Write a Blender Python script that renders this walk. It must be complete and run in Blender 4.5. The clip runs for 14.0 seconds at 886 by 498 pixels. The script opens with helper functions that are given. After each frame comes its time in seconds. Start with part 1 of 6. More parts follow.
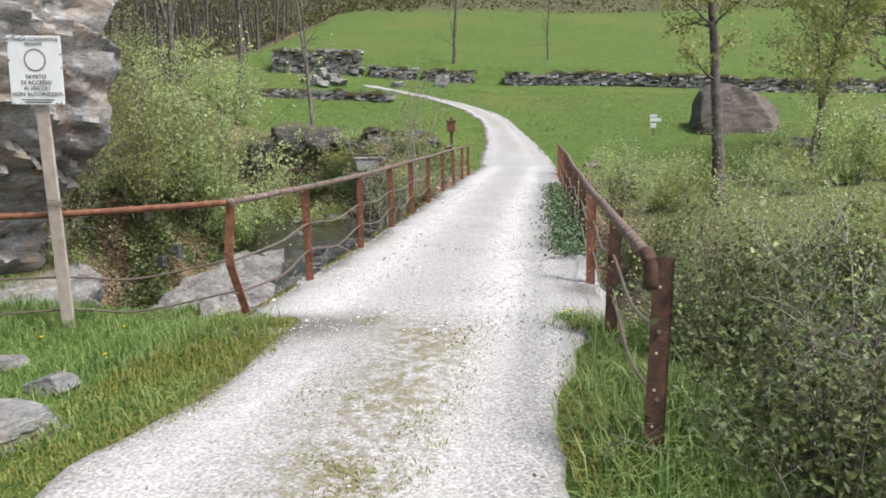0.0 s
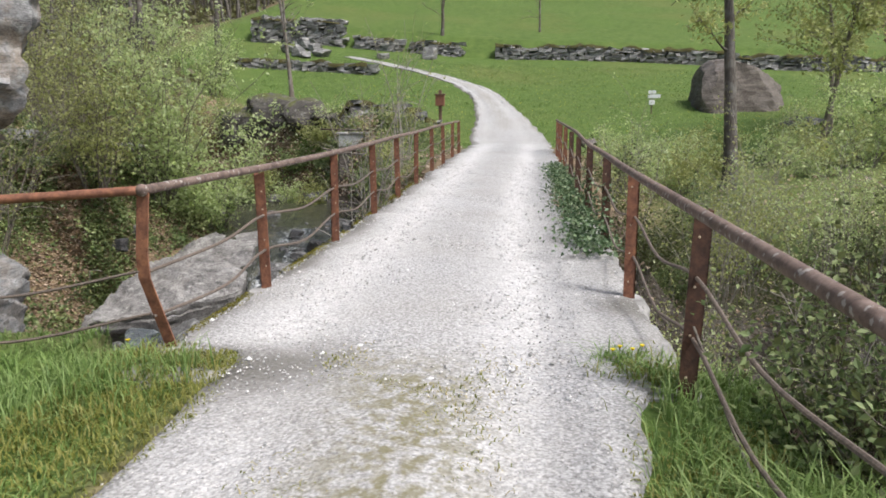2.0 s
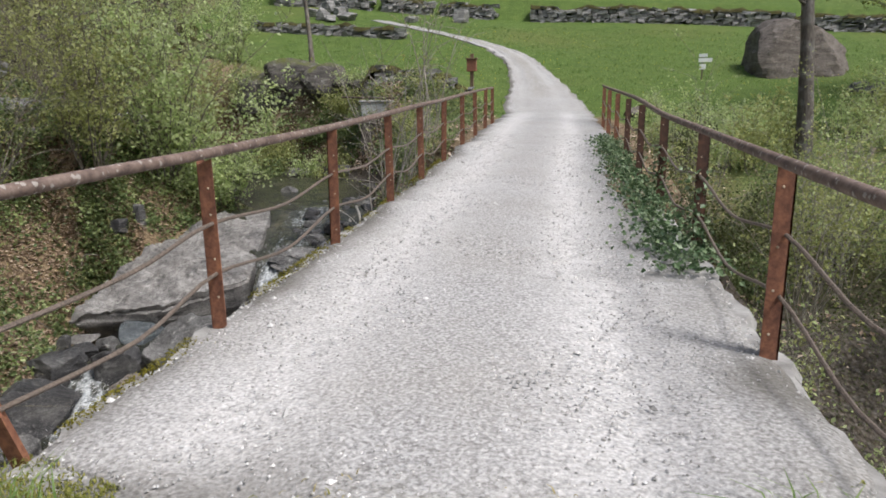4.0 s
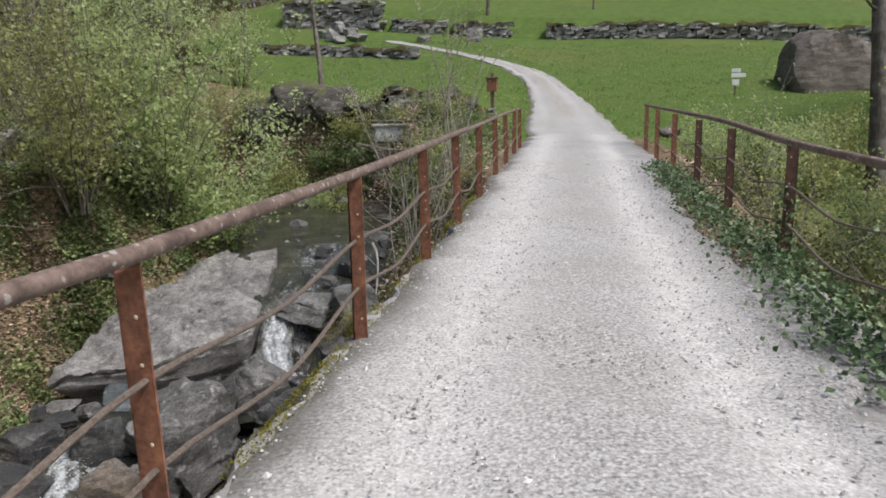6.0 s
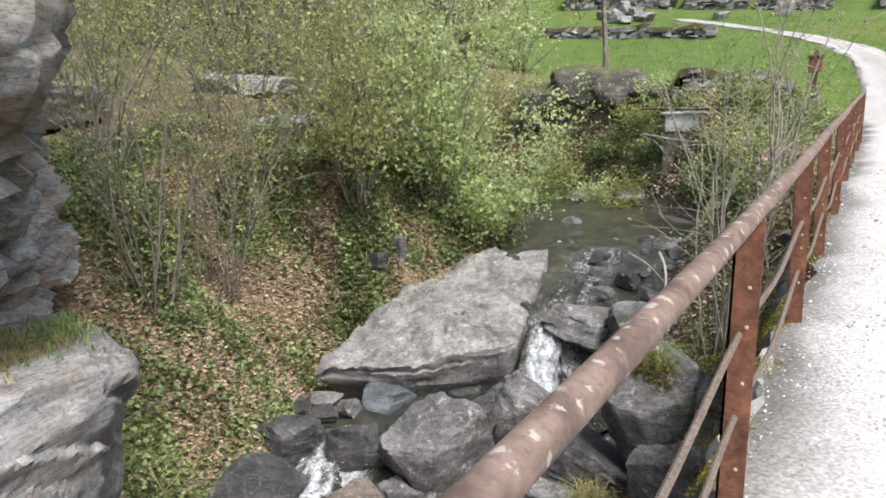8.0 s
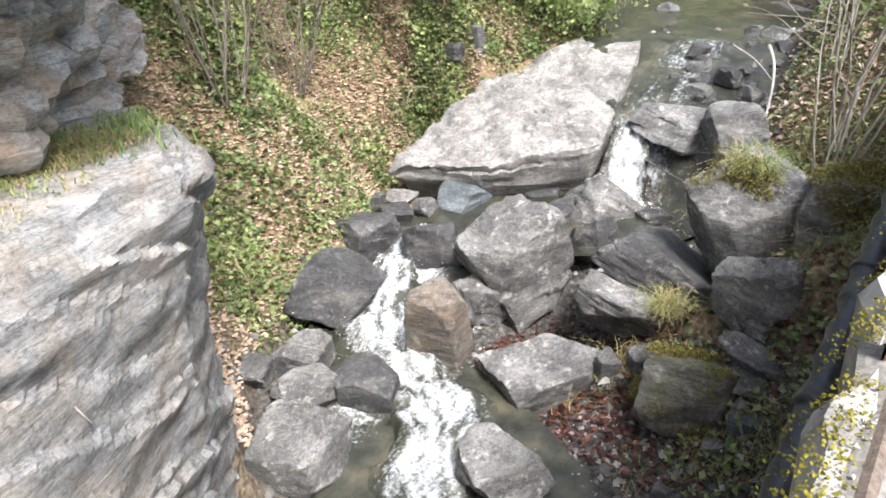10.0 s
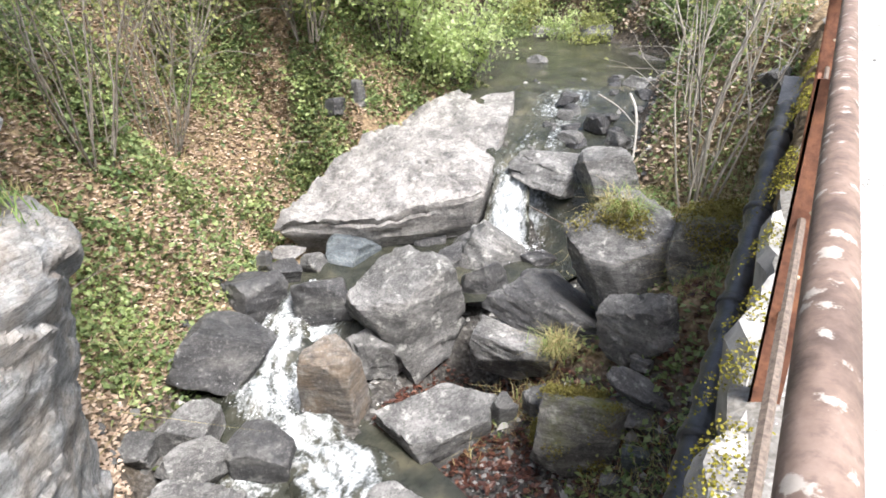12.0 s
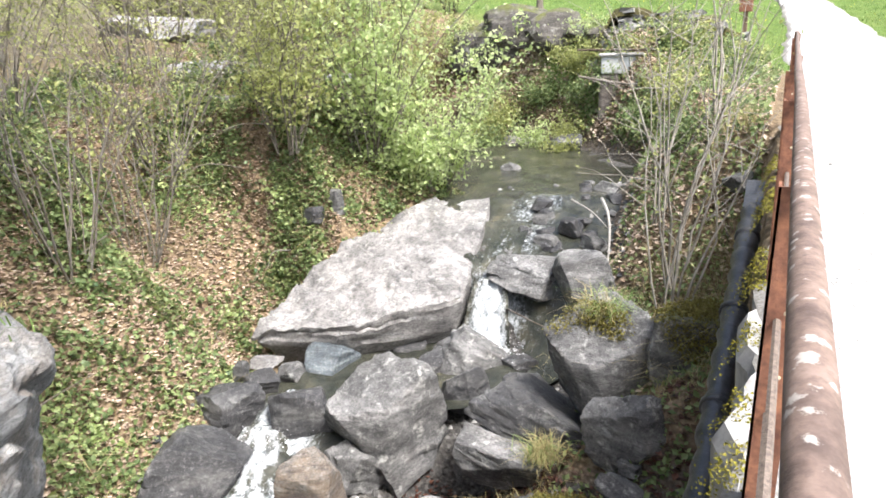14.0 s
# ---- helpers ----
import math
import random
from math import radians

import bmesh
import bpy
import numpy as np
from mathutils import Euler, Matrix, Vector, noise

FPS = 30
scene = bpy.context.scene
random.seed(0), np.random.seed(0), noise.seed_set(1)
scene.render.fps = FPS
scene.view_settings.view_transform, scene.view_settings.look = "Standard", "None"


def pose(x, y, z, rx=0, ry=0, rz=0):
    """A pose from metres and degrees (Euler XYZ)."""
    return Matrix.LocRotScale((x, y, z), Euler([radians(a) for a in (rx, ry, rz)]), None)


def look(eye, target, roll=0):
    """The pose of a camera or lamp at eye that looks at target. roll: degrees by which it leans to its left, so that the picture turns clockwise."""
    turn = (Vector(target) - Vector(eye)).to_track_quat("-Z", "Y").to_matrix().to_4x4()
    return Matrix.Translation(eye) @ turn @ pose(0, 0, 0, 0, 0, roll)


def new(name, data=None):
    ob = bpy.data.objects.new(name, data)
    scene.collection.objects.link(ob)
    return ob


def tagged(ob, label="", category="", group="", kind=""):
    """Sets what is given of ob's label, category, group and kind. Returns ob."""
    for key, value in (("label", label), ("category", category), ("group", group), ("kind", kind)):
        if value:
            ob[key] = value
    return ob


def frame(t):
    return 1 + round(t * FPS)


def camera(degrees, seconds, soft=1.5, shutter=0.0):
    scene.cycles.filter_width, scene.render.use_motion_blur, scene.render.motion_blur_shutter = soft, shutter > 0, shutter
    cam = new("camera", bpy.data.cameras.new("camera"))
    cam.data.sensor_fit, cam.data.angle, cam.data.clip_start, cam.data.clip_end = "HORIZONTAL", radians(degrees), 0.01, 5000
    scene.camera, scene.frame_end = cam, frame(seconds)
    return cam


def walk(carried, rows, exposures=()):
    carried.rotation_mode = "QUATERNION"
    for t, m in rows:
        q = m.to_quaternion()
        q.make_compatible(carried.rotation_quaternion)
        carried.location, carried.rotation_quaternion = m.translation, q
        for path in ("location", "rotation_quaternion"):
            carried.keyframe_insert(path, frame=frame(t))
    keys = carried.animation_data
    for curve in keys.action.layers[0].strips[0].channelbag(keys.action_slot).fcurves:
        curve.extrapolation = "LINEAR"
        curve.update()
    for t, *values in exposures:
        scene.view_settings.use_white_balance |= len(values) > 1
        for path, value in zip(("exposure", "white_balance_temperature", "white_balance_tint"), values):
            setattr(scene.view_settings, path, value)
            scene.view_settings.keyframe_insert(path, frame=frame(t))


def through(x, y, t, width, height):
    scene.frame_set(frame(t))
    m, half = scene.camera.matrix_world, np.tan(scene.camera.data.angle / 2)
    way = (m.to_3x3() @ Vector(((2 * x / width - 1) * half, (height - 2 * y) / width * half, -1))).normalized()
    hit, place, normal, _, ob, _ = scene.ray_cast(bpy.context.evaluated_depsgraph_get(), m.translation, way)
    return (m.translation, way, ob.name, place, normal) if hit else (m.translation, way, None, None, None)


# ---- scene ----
PATH = [
    (0, (0.968, 0.56, 1.433), (0.685, 2.514, 1.114), -1.2),
    (0.5, (0.942, 0.834, 1.419), (0.716, 2.791, 1.072), -0.5),
    (1, (0.811, 1.212, 1.41), (0.647, 3.18, 1.094), -1.4),
    (1.5, (0.728, 1.671, 1.398), (0.486, 3.625, 1.049), -2.2),
    (2, (0.666, 2.129, 1.367), (0.426, 4.077, 0.982), -0.5),
    (2.5, (0.62, 2.588, 1.346), (0.454, 4.542, 0.954), -1.6),
    (3, (0.619, 3.041, 1.315), (0.313, 4.962, 0.85), -0.1),
    (3.2, (0.596, 3.223, 1.302), (0.292, 5.143, 0.829), -0.2),
    (5.3, (0.079, 5.241, 1.334), (-0.303, 7.149, 0.875), -1.1),
    (5.5, (0.029, 5.415, 1.336), (-0.354, 7.335, 0.928), 0.0),
    (6, (-0.233, 5.705, 1.341), (-0.587, 7.63, 0.926), -1.7),
    (6.5, (-0.447, 6.185, 1.318), (-1.123, 8.025, 0.921), -2.4),
    (7, (-0.694, 6.582, 1.307), (-1.518, 8.343, 0.835), -2.0),
    (7.5, (-0.94, 6.899, 1.332), (-1.777, 8.654, 0.865), -4.1),
    (8, (-1.106, 7.203, 1.338), (-2.149, 8.855, 0.909), -2.0),
    (8.5, (-1.316, 7.358, 1.333), (-2.595, 8.834, 0.901), -1.2),
    (9, (-1.45, 7.435, 1.277), (-2.719, 8.788, 0.529), -2.3),
    (9.2, (-1.45, 7.471, 1.261), (-2.657, 8.791, 0.368), -2.6),
    (11.3, (-1.45, 7.50, 1.28), (-2.43, 8.937, 0.294), -4.8),
    (11.5, (-1.451, 7.535, 1.311), (-2.384, 9.016, 0.344), -2.7),
    (12, (-1.449, 7.543, 1.322), (-2.323, 9.121, 0.457), -2.1),
    (12.5, (-1.446, 7.529, 1.325), (-2.306, 9.166, 0.562), -2.5),
    (13, (-1.45, 7.534, 1.34), (-2.296, 9.219, 0.673), -2.5),
    (13.5, (-1.449, 7.536, 1.342), (-2.297, 9.238, 0.722), -2.4),
    (14, (-1.451, 7.52, 1.343), (-2.31, 9.228, 0.756), -2.5),
]
cam = camera(65.3, 14.0, soft=1.7)
walk(cam, [(t, look(e, g, r)) for t, e, g, r in PATH], exposures=[(0, 0.58), (3.2, 0.32), (5.3, 0.1), (6.5, 0.1), (7.0, 0.42), (7.4, 0.52), (8, 0.85), (8.6, 1.5), (9.2, 1.68), (11.3, 1.68), (14, 1.74)])

# ---- daylight: bright thin cloud, soft sun high over the downstream side ----
SUN_UP, SUN_TURN = 59, 114
world = bpy.data.worlds.new("World")
scene.world = world
world.use_nodes = True
wn = world.node_tree
sky = wn.nodes.new("ShaderNodeTexSky")
sky.sky_type = "NISHITA"
sky.sun_disc = False
sky.sun_elevation, sky.sun_rotation = radians(SUN_UP), radians(SUN_TURN)
sky.air_density, sky.dust_density, sky.ozone_density = 1.0, 4.0, 0.6
wn.links.new(sky.outputs[0], wn.nodes["Background"].inputs[0])
wn.nodes["Background"].inputs[1].default_value = 0.14
sun_data = bpy.data.lights.new("sun", "SUN")
sun_data.energy, sun_data.angle, sun_data.color = 2.75, radians(13), (1.0, 0.985, 1.0)
sun_way = Vector((math.sin(radians(SUN_TURN)) * math.cos(radians(SUN_UP)), math.cos(radians(SUN_TURN)) * math.cos(radians(SUN_UP)), math.sin(radians(SUN_UP))))
sun = new("sun", sun_data)
sun.matrix_world = look(sun_way * 50, (0, 0, 0))


# ---- materials ----
class Nodes:
    """Short hand for building a node tree."""

    def __init__(self, name, rough=0.8, metal=0.0, spec=0.5):
        self.m = bpy.data.materials.new(name)
        self.m.use_nodes = True
        self.t = self.m.node_tree
        self.b = self.t.nodes["Principled BSDF"]
        self.b.inputs["Roughness"].default_value, self.b.inputs["Metallic"].default_value = rough, metal
        self.b.inputs["Specular IOR Level"].default_value = spec
        self.pos = self.t.nodes.new("ShaderNodeTexCoord").outputs["Object"]

    def node(self, kind, **sets):
        n = self.t.nodes.new(kind)
        for key, value in sets.items():
            if isinstance(value, bpy.types.NodeSocket):
                self.t.links.new(value, n.inputs[key])
            else:
                n.inputs[key].default_value = value
        return n

    def link(self, a, b):
        self.t.links.new(a, b)

    def scaled(self, sx, sy, sz, rx=0, ry=0, rz=0):
        n = self.t.nodes.new("ShaderNodeMapping")
        self.link(self.pos, n.inputs["Vector"])
        n.inputs["Scale"].default_value = (sx, sy, sz)
        n.inputs["Rotation"].default_value = (radians(rx), radians(ry), radians(rz))
        return n.outputs[0]

    def noise(self, scale, detail=4, rough=0.55, vec=None):
        return self.node("ShaderNodeTexNoise", Vector=vec or self.pos, Scale=scale, Detail=detail, Roughness=rough).outputs["Fac"]

    def cells(self, scale, vec=None, out="Distance"):
        return self.node("ShaderNodeTexVoronoi", Vector=vec or self.pos, Scale=scale).outputs[out]

    def ramp(self, fac, *stops):
        n = self.t.nodes.new("ShaderNodeValToRGB")
        self.link(fac, n.inputs[0])
        e = n.color_ramp.elements
        while len(e) < len(stops):
            e.new(0.5)
        for el, (p, c) in zip(e, stops):
            el.position = p
            el.color = (*c, 1) if not isinstance(c, (int, float)) else (c, c, c, 1)
        return n.outputs[0]

    def mix(self, fac, a, b, how="MIX"):
        n = self.t.nodes.new("ShaderNodeMix")
        n.data_type, n.blend_type = "RGBA", how
        for i, v in ((0, fac), (6, a), (7, b)):
            if isinstance(v, bpy.types.NodeSocket):
                self.link(v, n.inputs[i])
            else:
                n.inputs[i].default_value = v if i == 0 else (*v, 1)
        return n.outputs[2]

    def math(self, how, a, b=0.0):
        n = self.t.nodes.new("ShaderNodeMath")
        n.operation = how
        for i, v in ((0, a), (1, b)):
            if isinstance(v, bpy.types.NodeSocket):
                self.link(v, n.inputs[i])
            else:
                n.inputs[i].default_value = v
        return n.outputs[0]

    def random(self, island=True):
        if island:
            return self.t.nodes.new("ShaderNodeNewGeometry").outputs["Random Per Island"]
        return self.t.nodes.new("ShaderNodeObjectInfo").outputs["Random"]

    def attribute(self, name):
        n = self.t.nodes.new("ShaderNodeAttribute")
        n.attribute_name = name
        return n

    def done(self, colour, bump=None, strength=0.5, distance=0.02, rough=None):
        if isinstance(colour, bpy.types.NodeSocket):
            self.link(colour, self.b.inputs["Base Color"])
        else:
            self.b.inputs["Base Color"].default_value = (*colour, 1)
        if bump is not None:
            n = self.node("ShaderNodeBump", Height=bump, Strength=strength, Distance=distance)
            self.link(n.outputs[0], self.b.inputs["Normal"])
        if rough is not None:
            self.link(rough, self.b.inputs["Roughness"])
        return self.m


def gravel_material():
    n = Nodes("gravel", 0.9, spec=0.3)
    grit = n.cells(70, out="Color")
    fine = n.noise(55, 3)
    patch = n.noise(0.7, 4)
    base = n.ramp(fine, (0.3, (0.13, 0.126, 0.118)), (0.5, (0.32, 0.315, 0.30)), (0.70, (0.57, 0.56, 0.54)))
    base = n.mix(0.35, base, n.ramp(n.math("MULTIPLY", grit, 1.0), (0.2, 0.16), (0.8, 0.62)), "MIX")
    base = n.mix(n.ramp(patch, (0.35, 0.0), (0.7, 0.35)), base, (0.24, 0.225, 0.19))
    zone = n.attribute("zone").outputs["Color"]
    sep = n.node("ShaderNodeSeparateColor", Color=zone)
    track = n.math("MULTIPLY", sep.outputs[0], n.ramp(n.noise(9, 4), (0.3, 0.35), (0.65, 1.0)))
    pale = n.ramp(fine, (0.3, (0.36, 0.355, 0.34)), (0.7, (0.68, 0.67, 0.65)))
    base = n.mix(track, base, pale)
    base = n.mix(n.math("MULTIPLY", sep.outputs[1], n.ramp(n.noise(14, 5), (0.42, 0.0), (0.6, 0.85))), base, (0.16, 0.145, 0.07))
    base = n.mix(n.math("MULTIPLY", sep.outputs[2], 0.75), base, (0.085, 0.078, 0.062))
    h = n.math("ADD", n.cells(38), n.math("MULTIPLY", fine, 0.6))
    return n.done(base, h, 0.5, 0.010)


def ground_material():
    n = Nodes("earth_and_turf", 0.95, spec=0.2)
    sep = n.node("ShaderNodeSeparateColor", Color=n.attribute("zone").outputs["Color"])
    big, mid, fine = n.noise(0.25, 4), n.noise(2.2, 5), n.noise(26, 4)
    turf = n.ramp(mid, (0.3, (0.066, 0.105, 0.025)), (0.55, (0.098, 0.148, 0.036)), (0.75, (0.145, 0.175, 0.055)))
    turf = n.mix(n.ramp(big, (0.4, 0.0), (0.7, 0.5)), turf, (0.092, 0.152, 0.032))
    turf = n.mix(n.ramp(n.noise(0.11, 6, 0.65), (0.5, 0.0), (0.68, 0.55)), turf, (0.15, 0.155, 0.05))
    turf = n.mix(n.ramp(fine, (0.35, 0.45), (0.6, 0.0)), turf, (0.045, 0.085, 0.012))
    litter = n.ramp(n.noise(11, 5), (0.3, (0.06, 0.045, 0.028)), (0.5, (0.18, 0.13, 0.08)), (0.7, (0.32, 0.25, 0.155)))
    # bed stone, wet and darkened to paint in the shadows between boulders
    stone = n.ramp(n.noise(16, 5), (0.3, (0.018, 0.017, 0.016)), (0.55, (0.07, 0.066, 0.06)), (0.75, (0.17, 0.165, 0.155)))
    wood = n.ramp(n.noise(0.9, 6, 0.7), (0.35, (0.05, 0.055, 0.022)), (0.52, (0.11, 0.10, 0.06)), (0.7, (0.12, 0.14, 0.05)))
    c = n.mix(sep.outputs[0], litter, turf)
    c = n.mix(sep.outputs[1], c, stone)
    c = n.mix(sep.outputs[2], c, wood)
    return n.done(c, n.math("ADD", n.noise(9, 6), n.math("MULTIPLY", n.cells(17), 0.6)), 0.8, 0.06)


def rock_material(name, dark, mid, light, tilt=18, bands=5.0, lichen=0.25, rough=0.85, warm=0.0, moss=0.0):
    n = Nodes(name, rough, spec=0.35)
    vec = n.scaled(1, 1, bands, tilt, -tilt * 0.6, 0)
    layer = n.noise(1.6, 7, 0.62, vec)
    grain = n.noise(34, 5, 0.7)
    blot = n.noise(3.1, 6, 0.65)
    c = n.ramp(layer, (0.32, dark), (0.5, mid), (0.68, light))
    c = n.mix(n.ramp(grain, (0.38, 0.55), (0.62, 0.0)), c, n.mix(0.5, c, (0.03, 0.03, 0.03)))
    c = n.mix(n.ramp(n.noise(5.3, 6, 0.7), (0.56, 0.0), (0.68, lichen * 2)), c, (0.55, 0.55, 0.51))
    speck = n.noise(95, 3, 0.6)
    chips = n.noise(19, 9, 0.82)
    c = n.mix(n.ramp(chips, (0.38, 0.85), (0.48, 0.0)), c, n.mix(0.6, c, (0.02, 0.02, 0.02)))
    c = n.mix(n.ramp(chips, (0.54, 0.0), (0.66, 0.6)), c, n.mix(0.5, c, (0.6, 0.59, 0.56)))
    c = n.mix(n.ramp(speck, (0.58, 0.0), (0.7, 0.35)), c, (0.5, 0.49, 0.47))
    if warm:
        c = n.mix(n.ramp(blot, (0.44, 0.0), (0.60, warm)), c, (0.33, 0.21, 0.10))
    if moss:
        up = n.node("ShaderNodeSeparateXYZ", Vector=n.t.nodes.new("ShaderNodeNewGeometry").outputs["Normal"]).outputs[2]
        c = n.mix(n.math("MULTIPLY", n.ramp(up, (0.3, 0.0), (0.8, 1.0)), n.ramp(blot, (0.42, 0.0), (0.58, moss))), c, (0.085, 0.095, 0.015))
    vein = n.node("ShaderNodeTexNoise", Vector=n.scaled(1, 1, bands * 2.2, tilt, -tilt * 0.6, 0), Scale=3.4, Detail=8, Roughness=0.7).outputs["Fac"]
    c = n.mix(n.ramp(vein, (0.44, 0.0), (0.47, 0.75), (0.50, 0.0)), c, n.mix(0.75, c, (0.015, 0.015, 0.015)))
    crack = n.ramp(n.cells(2.3, n.scaled(1, 1, bands * 0.7, tilt, -tilt * 0.6, 0)), (0.0, 0.0), (0.35, 1.0))
    h = n.math("ADD", n.math("MULTIPLY", layer, 1.0), n.math("ADD", n.math("MULTIPLY", grain, 0.35), n.math("ADD", n.math("MULTIPLY", crack, 0.3), n.math("ADD", n.math("MULTIPLY", chips, 0.9), n.math("MULTIPLY", vein, 0.6)))))
    return n.done(c, h, 0.8, 0.03)


def rust_material(name, base, dark, pale, spots=0.0):
    n = Nodes(name, 0.75, 0.0, spec=0.35)
    a, b = n.noise(14, 6, 0.65), n.noise(60, 4, 0.6)
    c = n.ramp(a, (0.32, dark), (0.52, base), (0.75, pale))
    c = n.mix(n.ramp(b, (0.52, 0.0), (0.68, 0.5)), c, dark)
    if spots:
        s = n.math("ADD", n.math("MULTIPLY", n.cells(27), 0.62), n.math("MULTIPLY", n.noise(24, 7, 0.75), 0.95))
        c = n.mix(n.ramp(s, (0.58, spots), (0.64, 0.0)), c, (0.36, 0.335, 0.30))
    return n.done(c, n.math("ADD", a, n.math("MULTIPLY", b, 0.5)), 0.5, 0.006)


def plain_material(name, a, b, scale=20, rough=0.8, spec=0.4, bump=0.3, distance=0.01, metal=0.0):
    n = Nodes(name, rough, metal, spec)
    f = n.noise(scale, 6, 0.65)
    return n.done(n.ramp(f, (0.3, a), (0.7, b)), f, bump, distance)


def leaf_material(name, a, b, c, through=0.35, rough=0.55):
    n = Nodes(name, rough, spec=0.35)
    col = n.ramp(n.random(), (0.0, a), (0.5, b), (1.0, c))
    n.done(col)
    t = n.node("ShaderNodeBsdfTranslucent", Color=col)
    mix = n.node("ShaderNodeMixShader", Fac=through)
    n.link(n.b.outputs[0], mix.inputs[1])
    n.link(t.outputs[0], mix.inputs[2])
    n.link(mix.outputs[0], n.t.nodes["Material Output"].inputs["Surface"])
    return n.m


def bark_material(name, a, b, pale=(0.3, 0.3, 0.28), lichen=0.3):
    n = Nodes(name, 0.9, spec=0.2)
    f = n.noise(9, 6, 0.65, n.scaled(3, 3, 0.6))
    c = n.ramp(f, (0.3, a), (0.7, b))
    c = n.mix(n.ramp(n.noise(4, 5), (0.5, 0.0), (0.62, lichen)), c, pale)
    return n.done(c, f, 0.7, 0.02)


def water_material():
    n = Nodes("stream_water", 0.08, spec=0.5)
    foam = n.attribute("foam").outputs["Fac"]
    streak = n.noise(7, 5, 0.65, n.scaled(2.2, 0.8, 0.8))
    fine = n.noise(19, 7, 0.75)
    white = n.ramp(n.math("ADD", n.math("MULTIPLY", foam, 1.15), n.math("ADD", n.math("MULTIPLY", n.math("SUBTRACT", streak, 0.5), 0.8), n.math("MULTIPLY", n.math("SUBTRACT", fine, 0.5), 0.9))), (0.34, 0.0), (1.0, 1.0))
    bed = n.ramp(n.noise(2.2, 5), (0.3, (0.016, 0.018, 0.014)), (0.55, (0.045, 0.046, 0.034)), (0.75, (0.10, 0.09, 0.06)))
    c = n.mix(white, bed, n.ramp(fine, (0.30, (0.22, 0.26, 0.28)), (0.47, (0.50, 0.54, 0.56)), (0.64, (0.82, 0.85, 0.86))))
    return n.done(c, n.math("ADD", streak, n.math("MULTIPLY", fine, 0.4)), 0.55, 0.05, n.ramp(white, (0.0, 0.06), (1.0, 0.7)))


GRAVEL, GROUND = gravel_material(), ground_material()
ROCK = rock_material("grey_schist", (0.055, 0.055, 0.053), (0.145, 0.143, 0.138), (0.30, 0.295, 0.285), bands=2.2, lichen=0.35)
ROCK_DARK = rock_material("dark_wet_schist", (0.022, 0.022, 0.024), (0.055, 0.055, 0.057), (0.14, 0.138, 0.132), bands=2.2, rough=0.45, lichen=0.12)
ROCK_SLAB = rock_material("pale_slab_schist", (0.12, 0.115, 0.11), (0.25, 0.24, 0.228), (0.40, 0.39, 0.37), tilt=9, bands=1.6, lichen=0.3)
ROCK_CLIFF = rock_material("cliff_schist", (0.10, 0.102, 0.105), (0.35, 0.35, 0.345), (0.64, 0.64, 0.62), tilt=26, bands=2.6, lichen=0.45, warm=0.42)
ROCK_LEDGE = rock_material("ledge_schist", (0.17, 0.175, 0.175), (0.30, 0.305, 0.30), (0.46, 0.46, 0.45), tilt=-24, bands=6, lichen=0.3, warm=0.2)
ROCK_MOSS = rock_material("mossy_schist", (0.05, 0.05, 0.045), (0.14, 0.135, 0.12), (0.26, 0.25, 0.23), moss=0.95)
ROCK_BLUE = rock_material("blue_grey_stone", (0.06, 0.075, 0.085), (0.11, 0.135, 0.15), (0.20, 0.23, 0.24), rough=0.4, lichen=0.05)
ROCK_RUSTY = rock_material("iron_stained_stone", (0.06, 0.05, 0.04), (0.17, 0.15, 0.13), (0.30, 0.28, 0.25), warm=0.22)
ROCK_BROWN = rock_material("brown_far_boulder", (0.075, 0.062, 0.05), (0.15, 0.125, 0.105), (0.24, 0.21, 0.18), lichen=0.1)
ROCK_EARTH = rock_material("earthy_rock", (0.03, 0.027, 0.023), (0.085, 0.076, 0.064), (0.19, 0.175, 0.15), moss=0.95)
PEBBLE = plain_material("pebbles", (0.10, 0.10, 0.095), (0.42, 0.41, 0.39), 6)
POST = rust_material("rusty_red_steel", (0.215, 0.095, 0.056), (0.095, 0.04, 0.026), (0.36, 0.16, 0.08))
# darker copy of the rusty steel: shade on the right posts, put into the colour
POST_SHADED = rust_material("shaded_rusty_steel", (0.085, 0.044, 0.030), (0.038, 0.022, 0.016), (0.16, 0.078, 0.046))
RAIL = rust_material("lichened_rusty_pipe", (0.165, 0.118, 0.096), (0.08, 0.057, 0.048), (0.25, 0.19, 0.16), spots=0.85)
CABLE = plain_material("old_wire_rope", (0.06, 0.045, 0.035), (0.20, 0.16, 0.13), 90, 0.7)
RIVET = plain_material("pale_rivet", (0.35, 0.27, 0.18), (0.55, 0.45, 0.32), 40, 0.6)
CONCRETE = plain_material("weathered_concrete", (0.16, 0.155, 0.145), (0.40, 0.395, 0.375), 6, 0.9, 0.2, 0.6, 0.02)
WALL_STONE = rock_material("wall_stone", (0.09, 0.09, 0.085), (0.25, 0.245, 0.23), (0.50, 0.49, 0.47), lichen=0.35)
WOOD = plain_material("weathered_plank", (0.30, 0.25, 0.21), (0.47, 0.41, 0.36), 8, 0.85)
WOOD_OLD = plain_material("old_brown_wood", (0.09, 0.055, 0.035), (0.22, 0.15, 0.10), 9, 0.9)
SIGN = plain_material("white_sign_sheet", (0.70, 0.71, 0.72), (0.82, 0.83, 0.83), 5, 0.5)
INK = plain_material("sign_ink", (0.02, 0.02, 0.02), (0.05, 0.05, 0.05), 30, 0.6)
RING = plain_material("faded_red_ring", (0.20, 0.17, 0.15), (0.30, 0.26, 0.24), 30, 0.6)
